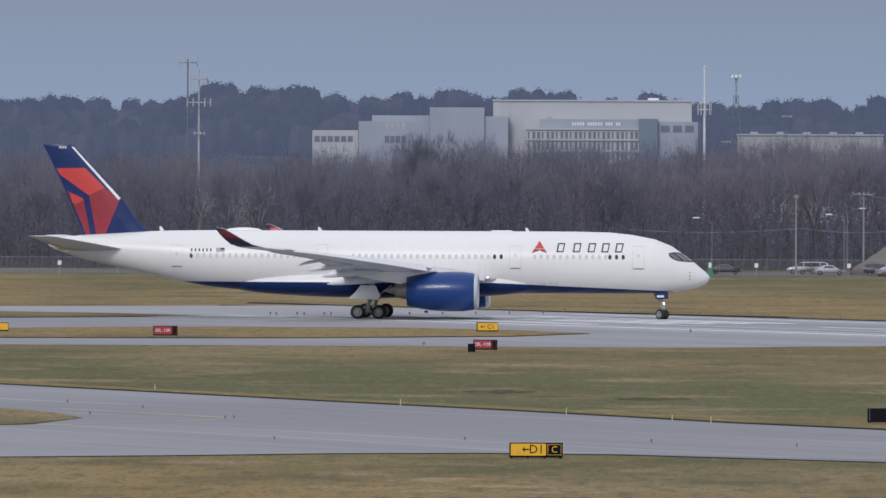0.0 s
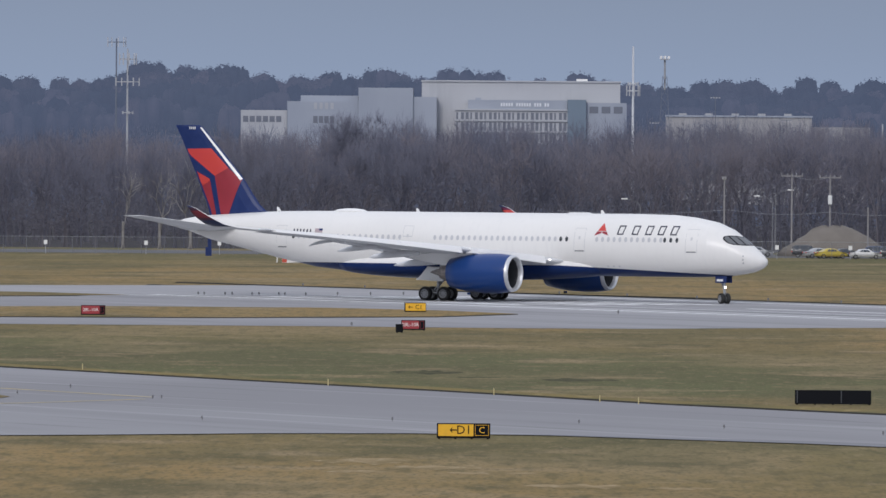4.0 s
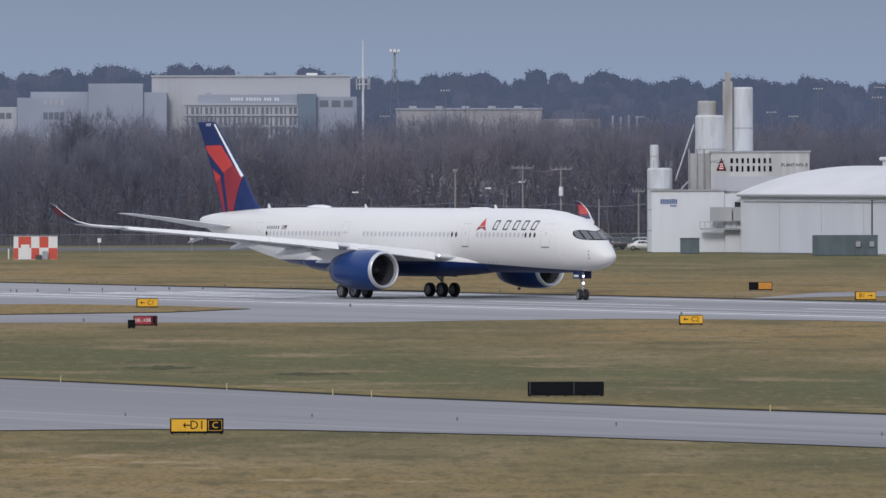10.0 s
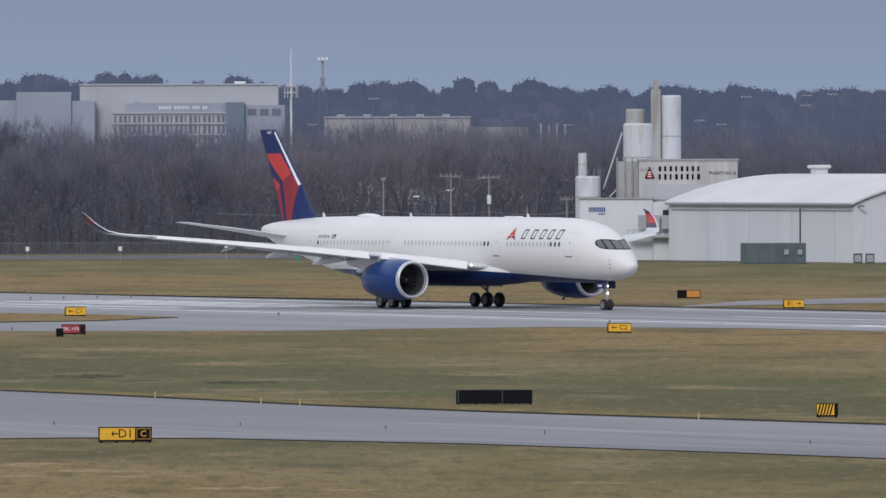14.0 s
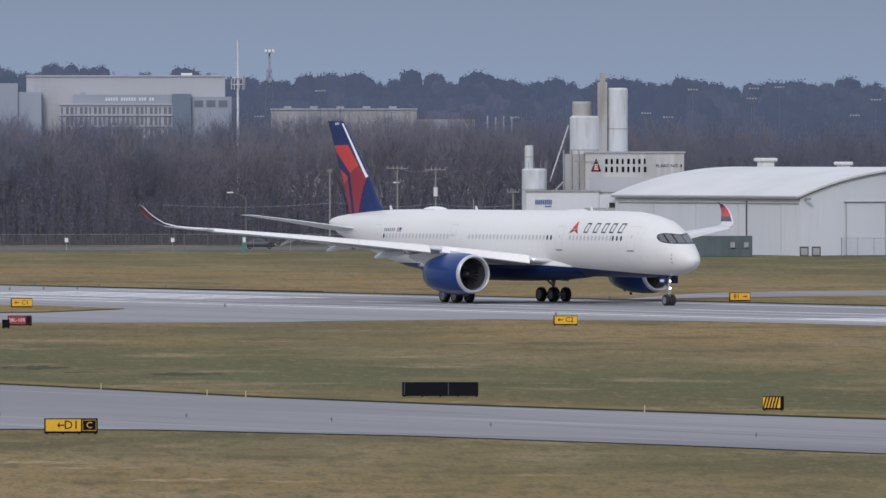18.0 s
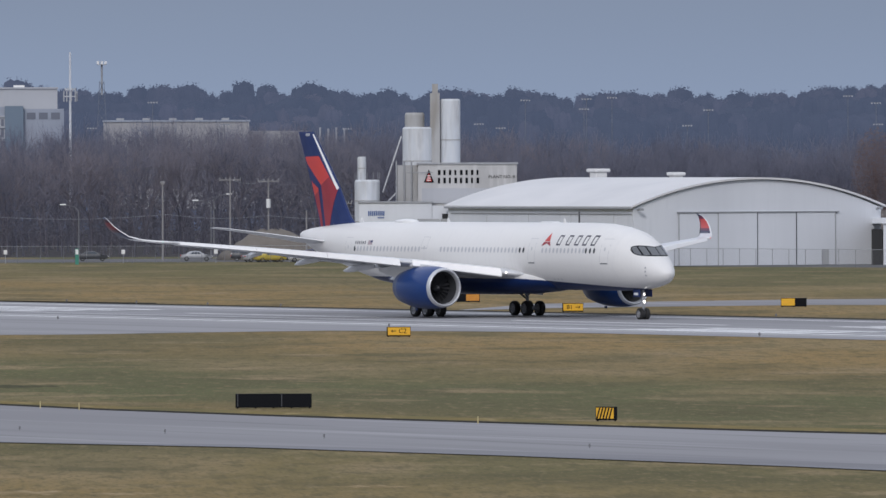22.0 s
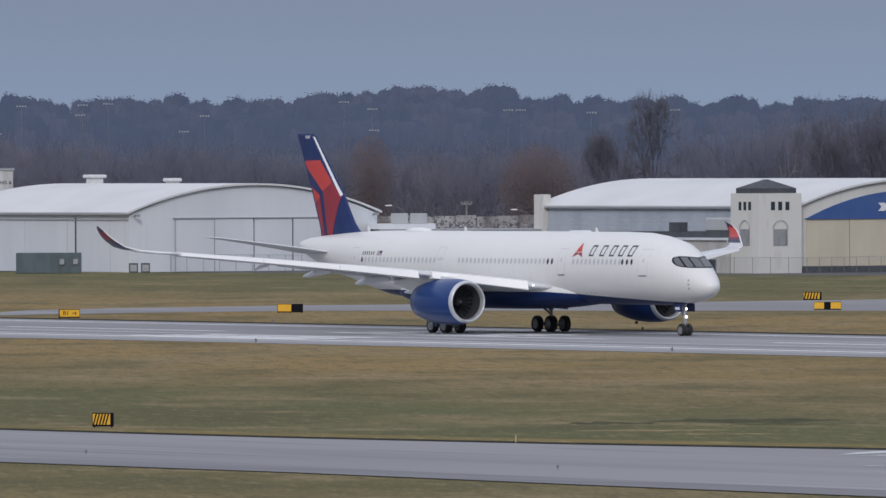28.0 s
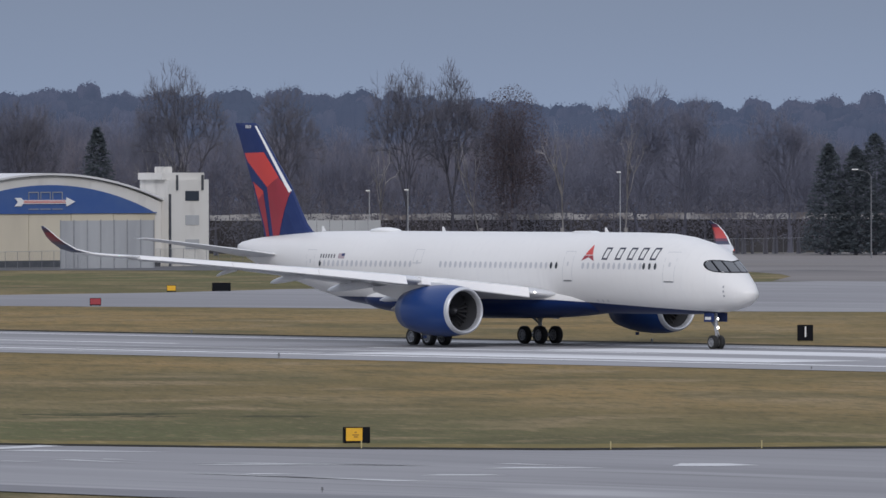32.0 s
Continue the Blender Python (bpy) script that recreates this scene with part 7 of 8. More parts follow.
# red and white chequered equipment shed
shed = thing("equipment_shed", facing(-1.11, 1441), "red and white chequered equipment shed on the grass", "shed")
bm = bmesh.new()
box(bm, -2.86, 2.86, 0, 3, 0, 3.0)
part("wall", bm, SIGN_WHITE, shed)
cols = [-2.86, -2.24, -0.56, 0.49, 1.68, 2.86]
for i in range(5):
    for j in range(2):
        if (i + j) % 2 == 0:
            bm = bmesh.new()
            box(bm, cols[i] + 0.01, cols[i + 1] - 0.01, -0.03, -0.002, 0.05 + 1.5 * j, 1.5 + 1.48 * j)
            part("red_panel", bm, ORANGE, shed)
block(shed, "door", SIGN_WHITE, -1.9, -0.8, -0.06, -0.032, 0.05, 1.95, "white door")
block(shed, "cabinet", GALV, 0.9, 1.6, -0.6, -0.05, 0, 1.1, "grey cabinet")
block(shed, "vent_box", SLATE, 0.0, 0.8, -0.4, -0.05, 0, 0.6)
block(shed, "roof", GREY_PANEL, -2.88, 2.88, -0.04, 3.04, 3.0, 3.06)
post = thing("marker_post", facing(-1.25, 1445), "white marker post beside the shed", "post")
block(post, "post", SIGN_WHITE, -0.08, 0.08, 0, 0.15, 0, 1.4)
blue = thing("totem_sign", facing(-1.62, 1530), "blue roadside post with pale yellow sign plates", "sign")
block(blue, "post", NAVY, 0.28, 0.75, 0, 0.3, 0, 4.4)
block(blue, "base", NAVY, -0.05, 0.8, -0.1, 0.5, 0, 1.2)
for z in (3.1, 4.1):
    block(blue, "plate", material("pale_plate", (0.50, 0.49, 0.38), 0.6), -0.62, 0.24, -0.12, -0.02, z, z + 0.9)
green = thing("totem_sign", facing(0.62, 1530), "green roadside post with pale plates", "sign")
block(green, "post", material("green_paint", (0.04, 0.22, 0.16), 0.5), -0.25, 0.25, 0, 0.3, 0, 2.2)
block(green, "plate", SIGN_WHITE, -0.2, 0.2, -0.06, -0.01, 1.4, 2.1)

# perimeter road, verge and fence
surface("perimeter_road", [(-330, 1560), (70, 1560), (110, 1500), (225, 1452), (225, 1480), (120, 1545), (75, 1612), (-330, 1612)], 0.02, ASPHALT, "dark perimeter road and car park", "road")
surface("apron_far", [(60, 1505), (175, 1395), (228, 1372), (228, 1436), (175, 1440), (95, 1520)], 0.03, ASPHALT, "dark asphalt apron before the hangars", "apron")
bm = bmesh.new()
tube(bm, (0, 0, 0), (0, 0, 2.4), 0.03, n=5)
me_post = bpy.data.meshes.new("fence_post")
bm.to_mesh(me_post)
bm.free()
me_post.materials.append(material("dull_fence_steel", (0.17, 0.175, 0.19), 0.7))
WIRE = material("chain_link", (0.24, 0.25, 0.27), 0.6)
nd, lk = WIRE.node_tree.nodes, WIRE.node_tree.links
tr_ = nd.new("ShaderNodeBsdfTransparent")
mx_ = nd.new("ShaderNodeMixShader")
mx_.inputs[0].default_value = 0.10
lk.new(tr_.outputs[0], mx_.inputs[1])
lk.new(nd["Principled BSDF"].outputs[0], mx_.inputs[2])
lk.new(mx_.outputs[0], nd["Material Output"].inputs["Surface"])
fence = thing("chain_link_fence", pose(0, 0, 0), "grey chain-link perimeter fence along the road", "fence")
LINE = [(-330, 1548), (60, 1548), (96, 1478), (170, 1382), (212, 1440), (330, 1590)]
bmw = bmesh.new()
bmr = bmesh.new()
for (xa, ya), (xb, yb) in zip(LINE, LINE[1:]):
    n = max(1, int(math.hypot(xb - xa, yb - ya) / 3.2))
    for i in range(n):
        p = Vector((xa + (xb - xa) * i / n, ya + (yb - ya) * i / n, 0))
        if -110 < p.x < 320:
            share("post", me_post, fence, Matrix.Translation(p))
    vs = [bmw.verts.new(q) for q in ((xa, ya, 0.05), (xb, yb, 0.05), (xb, yb, 2.35), (xa, ya, 2.35))]
    bmw.faces.new(vs)
    tube(bmr, (xa, ya, 2.38), (xb, yb, 2.38), 0.025, n=4)
part("mesh", bmw, WIRE, fence, "wire mesh")
part("top_rail", bmr, GALV, fence)
for i, b in enumerate((-2.75, -2.45, -1.93, -1.55, -0.78, -0.30, 0.25, 0.86, 1.34, 1.72)):
    o = thing("fence_notice", facing(b, 1546.6), "small white notice on the fence", "sign", "fence notices")
    block(o, "plate", SIGN_WHITE, -0.25, 0.25, -0.02, 0.0, 1.3, 1.9)
    block(o, "bracket", GALV, -0.03, 0.03, 0.0, 0.04, 0.0, 1.9)


# poles and masts
POLE_GREY = material("dull_pole_paint", (0.20, 0.205, 0.22), 0.7, spots=((1.0, (1, 1, 0.2), (0.16, 0.165, 0.18), 0.4, 0.7),))
MAST_GREY = material("slate_mast_paint", (0.15, 0.17, 0.215), 0.7, spots=((1.0, (1, 1, 0.2), (0.12, 0.14, 0.185), 0.4, 0.7),))
def utility_pole(bearing, dist, h, arm=2.6, box_=False):
    p = thing("utility_pole", facing(bearing, dist), "wooden utility pole with a crossarm", "pole", "utility poles")
    bm = bmesh.new()
    tube(bm, (0, 0, 0), (0, 0, h), 0.15, 0.10, n=8)
    part("pole", bm, POLE_WOOD, p)
    if arm:
        block(p, "crossarm", POLE_WOOD, -arm * 0.6, arm * 0.6, -0.22, -0.1, h - 0.45, h - 0.3)
        for k in (-0.95, -0.4, 0.4, 0.95):
            block(p, "insulator", GALV, arm * k * 0.6 - 0.05, arm * k * 0.6 + 0.05, -0.2, -0.1, h - 0.28, h + 0.02)
    if box_:
        bm = bmesh.new()
        tube(bm, (0, -0.5, h - 4.2), (0, -0.5, h - 2.9), 0.3, n=10)
        part("transformer", bm, SIGN_WHITE, p, "pale transformer can")
    return p


utility_pole(1.065, 1575, 11.4, 0.5)
utility_pole(1.415, 1590, 11.9, 2.6)
wire_pole = utility_pole(1.613, 1590, 11.7, 2.6, True)
utility_pole(1.81, 1570, 7.2, 0)
utility_pole(5.25, 1570, 9.0, 1.2)
utility_pole(2.015, 1560, 8.6, 1.4)
for (b0, z0), (b1, z1) in (((0.2, 6.3), (1.09, 6.6)), ((1.09, 6.6), (1.613, 6.4)), ((1.613, 6.4), (2.1, 6.5)), ((1.415, 11.6), (1.613, 11.4))):
    bm = bmesh.new()
    rings = []
    for i in range(9):
        f_ = i / 8
        q = spot(b0 + (b1 - b0) * f_, 1588, z0 + (z1 - z0) * f_ - 0.5 * math.sin(math.pi * f_))
        rings.append([q + Vector((0, 0, 0.026)), q + Vector((0, 0.026, 0)), q - Vector((0, 0, 0.026)), q - Vector((0, 0.026, 0))])
    loft(bm, rings)
    w_ = part("wire", bm, GALV, wire_pole, "sagging overhead wire")
    w_.matrix_parent_inverse = wire_pole.matrix_basis.inverted()


def street_lamp(bearing, dist, h, left=True, twin=False):
    p = thing("street_lamp", facing(bearing, dist), "grey street lamp with a curved arm", "street lamp", "street lamps")
    bm = bmesh.new()
    tube(bm, (0, 0, 0), (0, 0, h - 1.0), 0.09, 0.06, n=8)
    part("pole", bm, POLE_GREY, p)
    for d in ((-1, 1) if twin else ((-1,) if left else (1,))):
        bm = bmesh.new()
        last = Vector((0, 0, h - 1.0))
        for x, z in ((0.35, -0.55), (1.0, -0.25), (1.9, -0.05)):
            q = Vector((d * x, 0, h + z))
            tube(bm, last, q, 0.045, n=6)
            last = q
        part("arm", bm, POLE_GREY, p)
        bm = bmesh.new()
        loft(bm, [[(d * 1.8, -0.12, h - 0.1), (d * 1.8, 0.12, h - 0.1), (d * 1.8, 0.12, h + 0.08), (d * 1.8, -0.12, h + 0.08)], [(d * 2.7, -0.15, h - 0.08), (d * 2.7, 0.15, h - 0.08), (d * 2.7, 0.1, h + 0.04), (d * 2.7, -0.1, h + 0.04)]])
        part("lamp_head", bm, SIGN_WHITE, p, "pale lamp head")
    return p


street_lamp(0.63, 1560, 8.2)
street_lamp(1.315, 1600, 8.6)
street_lamp(1.33, 1630, 9.4, False)
street_lamp(4.93, 1540, 8.6)
street_lamp(5.58, 1535, 8.0)
street_lamp(11.82, 1540, 12.4)
for b, h in ((9.22, 9.5), (9.42, 9.6), (10.52, 12.0)):
    p = thing("lamp_pole", facing(b, 1545), "slim grey pole with a small lamp", "pole")
    bm = bmesh.new()
    tube(bm, (0, 0, 0), (0, 0, h), 0.10, 0.06, n=6)
    part("pole", bm, GALV, p)
    block(p, "lamp", SIGN_WHITE, -0.5, 0.1, -0.15, 0.15, h, h + 0.18)


def flood_mast(bearing, elevation, tall=1.0):
    dist = 2150
    h = 14.4 + dist * math.tan(radians(elevation))
    p = thing("floodlight_mast", facing(bearing, dist), "slim grey floodlight mast above the woods", "mast", "floodlight masts")
    bm = bmesh.new()
    tube(bm, (0, 0, 0), (0, 0, h), 0.11, 0.07, n=6)
    part("pole", bm, MAST_GREY, p)
    block(p, "crossbar", MAST_GREY, -0.9, 0.9, -0.08, 0.08, h - 0.06, h + 0.03)
    for k in (-0.8, -0.27, 0.27, 0.8):
        block(p, "floodlight", HOSP, k - 0.14, k + 0.14, -0.3, 0.0, h - 0.3, h - 0.07, "pale floodlight")


for b, el in ((1.015, 0.303), (1.386, 0.184), (2.023, 0.164), (2.705, 0.186), (2.818, 0.165), (2.946, 0.308), (3.263, 0.314), (3.25, 0.262), (3.395, 0.320), (3.894, 0.255), (3.785, 0.174), (4.617, 0.325), (4.763, 0.288), (4.773, 0.178), (5.467, 0.28), (5.535, 0.28), (5.899, 0.265), (6.332, 0.278), (0.70, 0.17)):
    flood_mast(b, el)

# communication towers
def mono_tower(bearing, dist, h, rings, label, mat, w=0.24):
    p = thing("antenna_tower", facing(bearing, dist), label, "antenna tower")
    bm = bmesh.new()
    tube(bm, (0, 0, 0), (0, 0, h), w, w * 0.5, n=8)
    part("mast", bm, mat, p)
    for z, r, n, ph in rings:
        bm = bmesh.new()
        revolve(bm, [(z - 0.08, r * 0.9), (z - 0.08, r), (z + 0.08, r), (z + 0.08, r * 0.9)], "z", 6)
        for a in range(3):
            tube(bm, (0, 0, z), (r * math.cos(a * 2.094), r * math.sin(a * 2.094), z), 0.05, n=4)
        part("platform", bm, mat, p, "antenna platform")
        for i in range(n):
            a = 2 * math.pi * i / n
            bm = bmesh.new()
            x, y = r * 1.05 * math.cos(a), r * 1.05 * math.sin(a)
            box(bm, x - 0.1, x + 0.1, y - 0.08, y + 0.08, z - ph / 2, z + ph / 2)
            part("panel_antenna", bm, HOSP, p, "pale panel antenna")


mono_tower(-2.032, 1900, 32.0, ((30.2, 1.4, 9, 2.0), (26.3, 1.9, 6, 1.4), (21.0, 0.9, 5, 0.5)), "pale monopole tower with panel antennas", HOSP)
mono_tower(-2.09, 2500, 39.8, ((39.0, 2.0, 9, 2.2),), "grey monopole tower with a top platform", MAST_GREY, 0.3)
mono_tower(0.588, 1900, 33.0, ((25.4, 1.1, 9, 1.8), (26.6, 0.8, 6, 0.6)), "slim white monopole tower with a ring of antennas", METAL_WHITE, 0.3)
lat = thing("lattice_tower", facing(0.752, 2300), "grey lattice tower with a lamp platform", "tower")
bm = bmesh.new()
for s0 in range(14):
    z0, z1 = s0 * 2.2, s0 * 2.2 + 2.2
    w0, w1 = 2.0 - s0 * 0.11, 2.0 - (s0 + 1) * 0.11
    for a, b in ((-1, -1), (1, -1), (1, 1), (-1, 1)):
        tube(bm, (a * w0, b * w0, z0), (a * w1, b * w1, z1), 0.07, n=4)
    tube(bm, (-w0, -w0, z0), (w1, -w1, z1), 0.05, n=4)
    tube(bm, (w0, -w0, z0), (-w1, -w1, z1), 0.05, n=4)
part("lattice", bm, MAST_GREY, lat, "crossed steel lattice")
bm = bmesh.new()
tube(bm, (0, 0, 28), (0, 0, 34.6), 0.2, n=6)
part("upper_mast", bm, GALV, lat)
block(lat, "lamp_platform", GALV, -0.9, 0.9, -0.9, 0.9, 34.2, 34.4)
for k in (-0.8, 0.0, 0.8):
    block(lat, "lamp", SIGN_WHITE, k - 0.25, k + 0.25, -0.9, -0.5, 34.4, 35.0)

# gravel heap beside the car park
heap = thing("gravel_heap", facing(1.63, 1585), "pale brown gravel heap behind the car park", "gravel heap")
bm = bmesh.new()
rr = []
for z, r in ((0, 7.5), (1.2, 6.6), (2.6, 5.0), (3.8, 3.1), (4.3, 1.4)):
    rr.append([((r * (1 + 0.12 * math.sin(i * 1.7 + z))) * math.cos(i * 0.3927), r * 0.7 * math.sin(i * 0.3927), z * (1 + 0.06 * math.cos(i * 2.1))) for i in range(16)])
loft(bm, rr)
part("mound", bm, GRAVEL, heap, "", True)


# ---- cars ----
CAR_FORMS = {
    "sedan": [(-2.3, 0.45, 0.78), (-2.25, 0.36, 0.9), (-1.55, 0.3, 1.0), (-1.0, 0.3, 1.36), (-0.3, 0.3, 1.45), (0.45, 0.3, 1.38), (1.05, 0.3, 1.0), (1.9, 0.32, 0.86), (2.25, 0.4, 0.7)],
    "suv": [(-2.3, 0.5, 1.1), (-2.25, 0.42, 1.55), (-1.8, 0.38, 1.72), (-0.6, 0.38, 1.78), (0.3, 0.38, 1.72), (0.95, 0.38, 1.15), (1.8, 0.4, 1.02), (2.25, 0.46, 0.85), (2.32, 0.5, 0.7)],
}


def car(colour_mat, form, m, label, group="parked cars"):
    c = thing("car", m, label, "car", group)
    bm = bmesh.new()
    rr = []
    for x, zb, zt in CAR_FORMS[form]:
        belt = min(zt, 0.98 if form == "sedan" else 1.08)
        ww = 0.90 if abs(x) < 2.2 else 0.78
        tw = ww * (0.72 if zt > belt + 0.05 else 0.97)
        rr.append([(x, -ww * 0.96, zb), (x, -ww, (zb + belt) / 2), (x, -ww * 0.96, belt), (x, -tw, zt - 0.04), (x, -tw * 0.8, zt), (x, tw * 0.8, zt), (x, tw, zt - 0.04), (x, ww * 0.96, belt), (x, ww, (zb + belt) / 2), (x, ww * 0.96, zb)])
    loft(bm, rr)
    body = part("body", bm, colour_mat, c, "", True)
    glassy = [(x, zt) for x, zb, zt in CAR_FORMS[form] if zt > 1.05]
    belt = 1.0 if form == "sedan" else 1.1
    for s in (-1, 1):
        x0, x1 = glassy[0][0] + 0.12, glassy[-1][0] + (0.25 if form == "sedan" else 0.0)
        top = max(q[1] for q in glassy) - 0.14
        for a, b in ((0.02, 0.32), (0.35, 0.64), (0.67, 0.98)):
            xa, xb = x0 + (x1 - x0) * a, x0 + (x1 - x0) * b
            ka, kb = (0.28 if a < 0.1 else 0), (0.35 if b > 0.9 else 0)
            bm = bmesh.new()
            ring = [(xa, belt), (xb, belt), (xb - kb, top), (xa + ka, top)]
            loft(bm, [[(x, s * (0.88 if z < top - 0.05 else 0.70) + s * d, z) for x, z in ring] for d in (0.0, 0.02)])
            part("side_window", bm, WINDOW, c)
    for x in (-1.42, 1.42):
        for s in (-1, 1):
            bm = bmesh.new()
            revolve(bm, [(s * 0.70, 0.06), (s * 0.72, 0.2), (s * 0.92, 0.22)], "y", 14, mi=1)
            revolve(bm, [(s * 0.70, 0.22), (s * 0.70, 0.33), (s * 0.92, 0.33), (s * 0.93, 0.21)], "y", 14)
            bmesh.ops.translate(bm, verts=bm.verts, vec=(x, 0, 0.33))
            part("wheel", bm, [RUBBER, RIM], c, "", True)
    for s in (-1, 1):
        block(c, "headlight", SIGN_WHITE, 2.16, 2.27, s * 0.62 - 0.16, s * 0.62 + 0.16, 0.62, 0.74)
        block(c, "tail_light", RED, -2.33, -2.22, s * 0.66 - 0.14, s * 0.66 + 0.14, 0.75, 0.9)
    return c


def paint(name, rgb):
    return material(name, rgb, 0.3, 0.1, spots=((2.0, (1, 1, 1), tuple(v * 0.9 for v in rgb), 0.4, 0.7),), coat=0.4)


CAR_WHITE, CAR_SILVER, CAR_DARK = paint("car_white", (0.68, 0.68, 0.68)), paint("car_silver", (0.38, 0.39, 0.41)), paint("car_charcoal", (0.035, 0.038, 0.045))
CAR_BLUE, CAR_YELLOW = paint("car_blue", (0.03, 0.05, 0.11)), paint("car_yellow", (0.55, 0.42, 0.05))
for b, dist, mt, form, turn, lab in ((0.70, 1580, CAR_DARK, "sedan", 0, "dark sedan parked by the perimeter road"), 
                                     (1.24, 1575, CAR_SILVER, "sedan", 0, "silver sedan parked by the perimeter road"), (1.50, 1570, CAR_DARK, "suv", 0, "dark car parked in the row"), (1.56, 1558, CAR_SILVER, "sedan", 20, "silver sedan parked in the row"), (1.62, 1555, CAR_YELLOW, "sedan", 20, "yellow taxi sedan parked in the row"),
                                     (1.70, 1556, CAR_DARK, "sedan", 15, "dark sedan parked in the row"), (1.80, 1550, CAR_WHITE, "sedan", 0, "white sedan parked in the row"), (1.88, 1562, CAR_BLUE, "suv", 0, "dark blue car parked in the row"), (1.96, 1560, CAR_DARK, "suv", 0, "dark car parked in the row"),
                                     (2.04, 1548, CAR_WHITE, "sedan", 0, "white sedan parked beside the white building"), (2.06, 1560, CAR_SILVER, "suv", 0, "silver car parked beside the white building"),
                                     (4.957, 1470, CAR_DARK, "suv", 0, "dark car parked before the office"), (5.153, 1468, CAR_BLUE, "sedan", 180, "dark blue sedan parked before the office"), (5.348, 1467, CAR_BLUE, "sedan", 180, "dark blue sedan parked before the office"),
                                     (5.629, 1466, CAR_DARK, "sedan", 0, "dark sedan parked before the office"), (5.875, 1465, CAR_BLUE, "suv", 0, "dark car parked before the office")):
    car(mt, form, facing(b, dist, 0.02, turn), lab)
car(CAR_WHITE, "suv", facing(6.215, 1424, 0.03, 172), "white four-wheel-drive car parked before the outbuilding")
cask = thing("drum", facing(6.37, 1405), "black drum standing at the edge of the apron", "drum")
bm = bmesh.new()
revolve(bm, [(0.0, 0.34), (0.5, 0.37), (0.55, 0.40), (0.6, 0.37), (1.05, 0.34)], "z", 14, caps=True)
part("body", bm, SIGN_BLACK, cask)
hopper = thing("ground_cart", facing(6.262, 1412), "small yellow ground cart beside a white car", "cart")
block(hopper, "body", SIGN_YELLOW, -0.5, 0.5, -0.4, 0.4, 0.25, 1.1, "", 0.05)
for x in (-0.32, 0.32):
    bm = bmesh.new()
    tube(bm, (x, -0.42, 0.2), (x, 0.42, 0.2), 0.2, n=10)
    part("wheel", bm, RUBBER, hopper)
ROAD_Y = 1590
movers = []
for mt, form, b0, rate, lab in ((CAR_SILVER, "suv", 1.15, 0.436, "silver four-wheel-drive car on the perimeter road"), (CAR_SILVER, "suv", 1.10, 0.57, "silver car on the perimeter road"), (CAR_DARK, "sedan", 2.03, 0.574, "dark sedan on the perimeter road"), (CAR_WHITE, "suv", 2.50, 0.494, "white minivan on the perimeter road")):
    movers.append((car(mt, form, pose(0, ROAD_Y, 0.02, 0, 0, 180), lab, "cars on the road"), b0, rate))


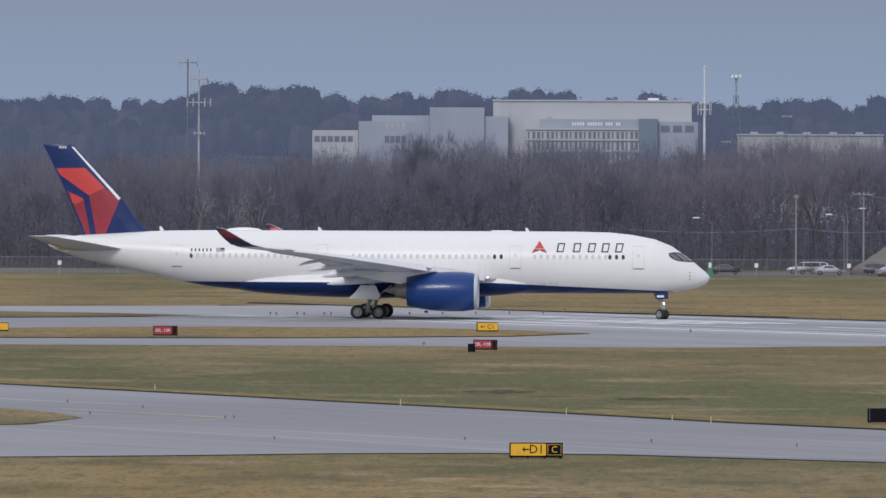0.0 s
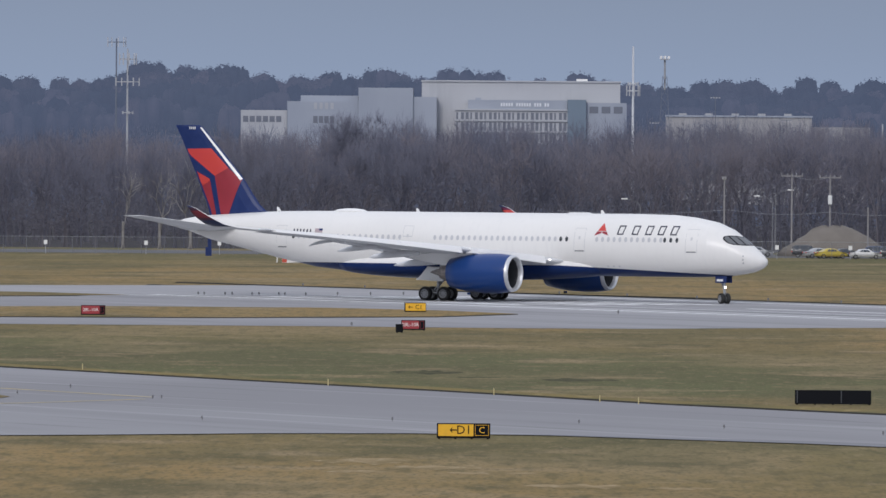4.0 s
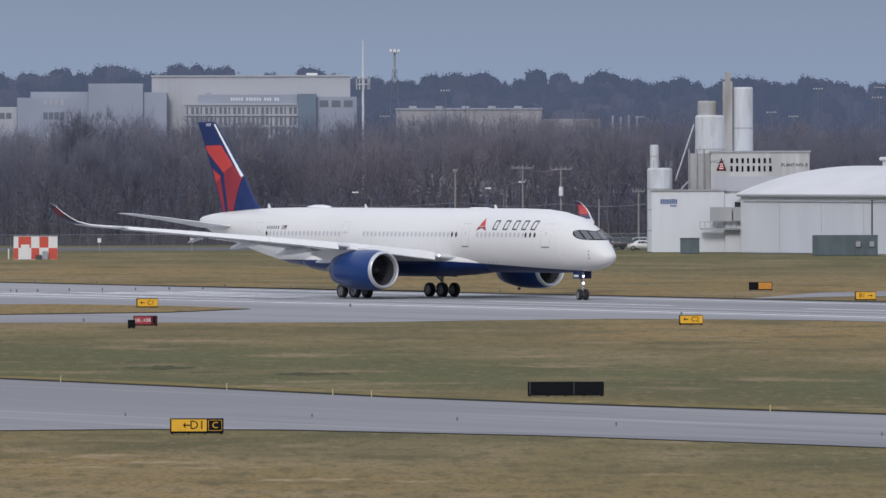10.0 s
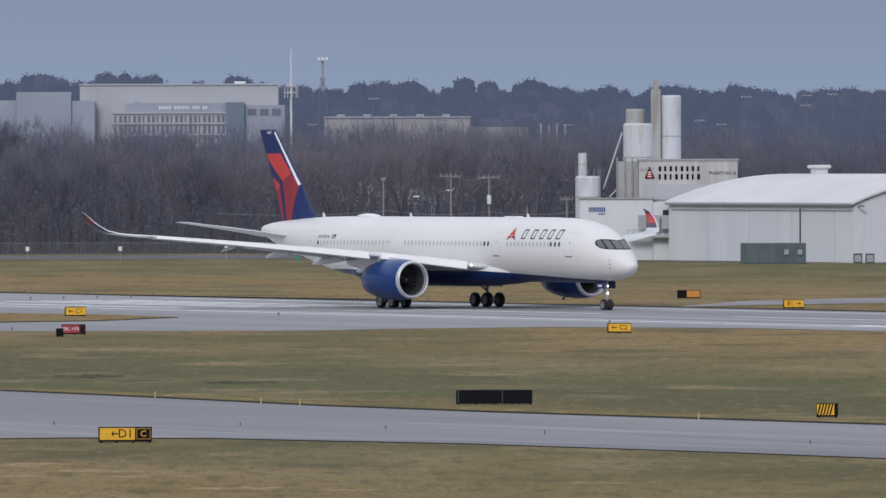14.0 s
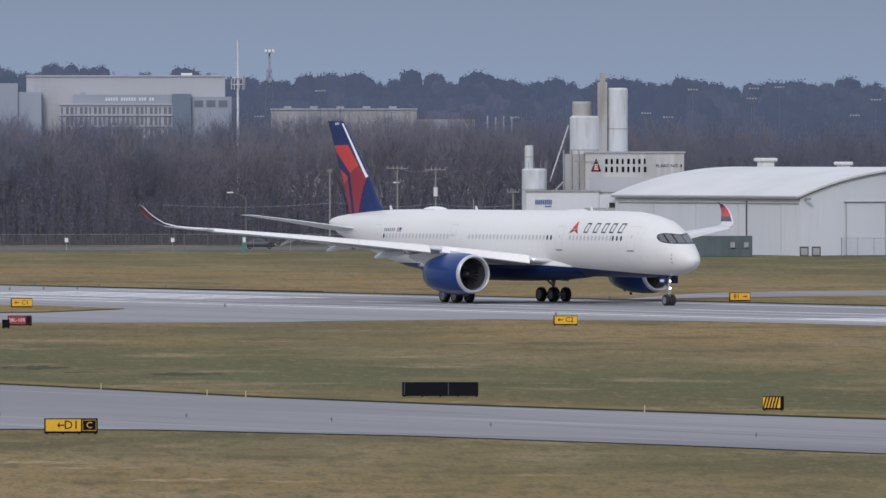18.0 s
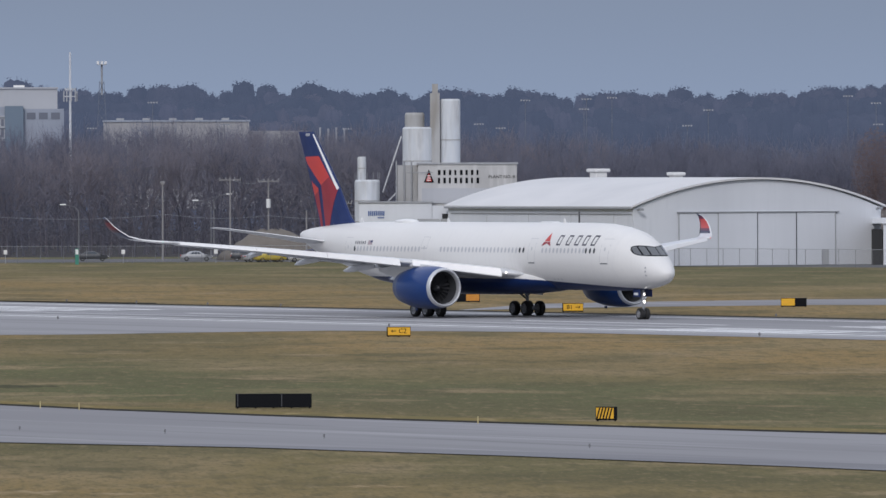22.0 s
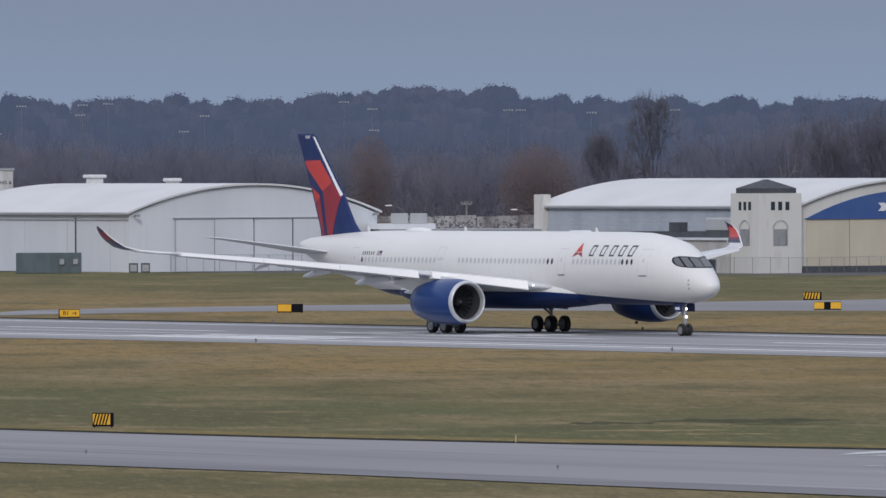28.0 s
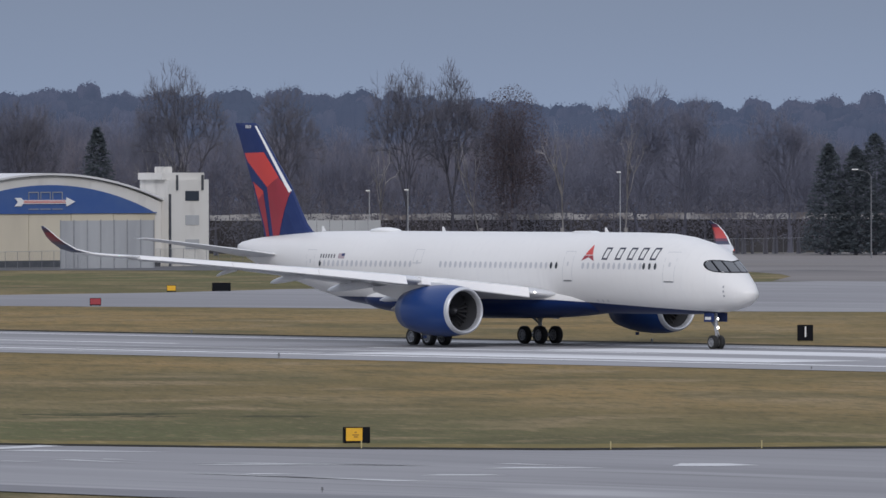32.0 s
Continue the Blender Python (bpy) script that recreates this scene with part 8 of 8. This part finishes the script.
# ---- what moves ----
def motions():
    run = [
        (0, -21.52, 1090.64, 2.65),
        (0.5, -19.39, 1090.40, 6.04),
        (1, -17.33, 1090.09, 9.35),
        (1.5, -15.27, 1089.69, 12.56),
        (2, -13.21, 1089.18, 15.72),
        (2.5, -11.18, 1088.58, 18.88),
        (4.5, -3.43, 1084.88, 30.47),
        (5, -1.56, 1083.63, 32.84),
        (5.5, 0.17, 1082.30, 35.23),
        (6, 1.83, 1080.88, 37.79),
        (6.5, 3.53, 1079.38, 40.18),
        (7, 5.18, 1077.84, 42.32),
        (7.5, 6.80, 1076.25, 44.32),
        (8, 8.38, 1074.59, 46.29),
        (8.5, 9.96, 1072.89, 48.24),
        (9, 11.48, 1071.15, 50.14),
        (9.5, 12.93, 1069.40, 51.79),
        (10, 14.36, 1067.65, 53.38),
        (10.5, 15.76, 1065.91, 54.70),
        (11, 17.15, 1064.17, 55.97),
        (11.5, 18.48, 1062.44, 56.96),
        (12, 19.80, 1060.70, 57.57),
        (12.5, 21.11, 1058.92, 58.02),
        (13, 22.44, 1057.08, 58.36),
        (13.5, 23.71, 1055.17, 58.53),
        (14, 25.00, 1053.19, 58.69),
        (14.5, 26.31, 1051.13, 58.91),
        (16.5, 31.63, 1041.51, 59.80),
        (17, 32.94, 1038.99, 59.98),
        (17.5, 34.27, 1036.45, 60.27),
        (18, 35.64, 1033.89, 60.53),
        (18.5, 37.02, 1031.34, 60.66),
        (19, 38.48, 1028.79, 60.89),
        (19.5, 39.89, 1026.27, 61.14),
        (20, 41.32, 1023.75, 61.32),
        (20.5, 42.80, 1021.20, 61.49),
        (21, 44.33, 1018.53, 61.55),
        (21.5, 45.95, 1015.67, 61.65),
        (22, 47.70, 1012.58, 61.64),
        (22.5, 49.58, 1009.23, 61.70),
        (23, 51.61, 1005.56, 61.89),
        (23.5, 53.84, 1001.51, 62.04),
        (24, 56.26, 997.02, 62.16),
        (24.5, 59.06, 992.03, 62.12),
        (25, 62.21, 986.56, 62.17),
        (25.5, 65.75, 980.64, 62.08),
        (27.5, 83.61, 948.22, 62.68),
        (28, 88.89, 937.69, 62.78),
        (28.5, 94.58, 926.60, 62.92),
        (29, 100.62, 914.84, 62.97),
        (29.5, 106.98, 902.40, 62.92),
        (30, 113.64, 889.33, 62.90),
        (30.5, 120.45, 875.67, 62.90),
        (31, 127.85, 861.34, 62.91),
        (31.5, 135.70, 846.53, 62.94),
        (32, 143.86, 831.46, 62.95),
    ]
    walk(airliner, [(t, pose(x, y, 0, 0, 0, -yaw)) for t, x, y, yaw in run])
    # distance rolled and steering, from the same run
    ts = [r[0] for r in run]
    rolled = [0.0]
    for a, b in zip(run, run[1:]):
        rolled.append(rolled[-1] + math.hypot(b[1] - a[1], b[2] - a[2]))
    steer = []
    for i, r in enumerate(run):
        a, b = run[max(0, i - 2)], run[min(len(run) - 1, i + 2)]
        speed = math.hypot(b[1] - a[1], b[2] - a[2]) / (b[0] - a[0])
        rate = radians(b[3] - a[3]) / (b[0] - a[0])
        steer.append((r[0], pose(28.66, 0, 0, 0, 0, -math.degrees(math.atan(28.66 * rate / speed)))))
    walk(nose_gear, steer)
    for mover, start, rate in movers:
        walk(mover, [(t, pose(ROAD_Y * math.tan(radians(start - rate * t)), ROAD_Y, 0.02, 0, 0, 180)) for t in (0.0, 8.0, 16.0, 24.0, 32.0)])
    for wheel, centre, radius in spinning:
        rows, last = [(0.0, Matrix.Translation(centre))], 0.0
        for k in range(1, 32 * 30 + 1):
            turn = interp(k / 30, ts, rolled) / radius
            if turn - last > 0.75 or k == 32 * 30:
                rows.append((k / 30, Matrix.Translation(centre) @ Matrix.Rotation(turn, 4, "Y")))
                last = turn
        walk(wheel, rows)


motions()
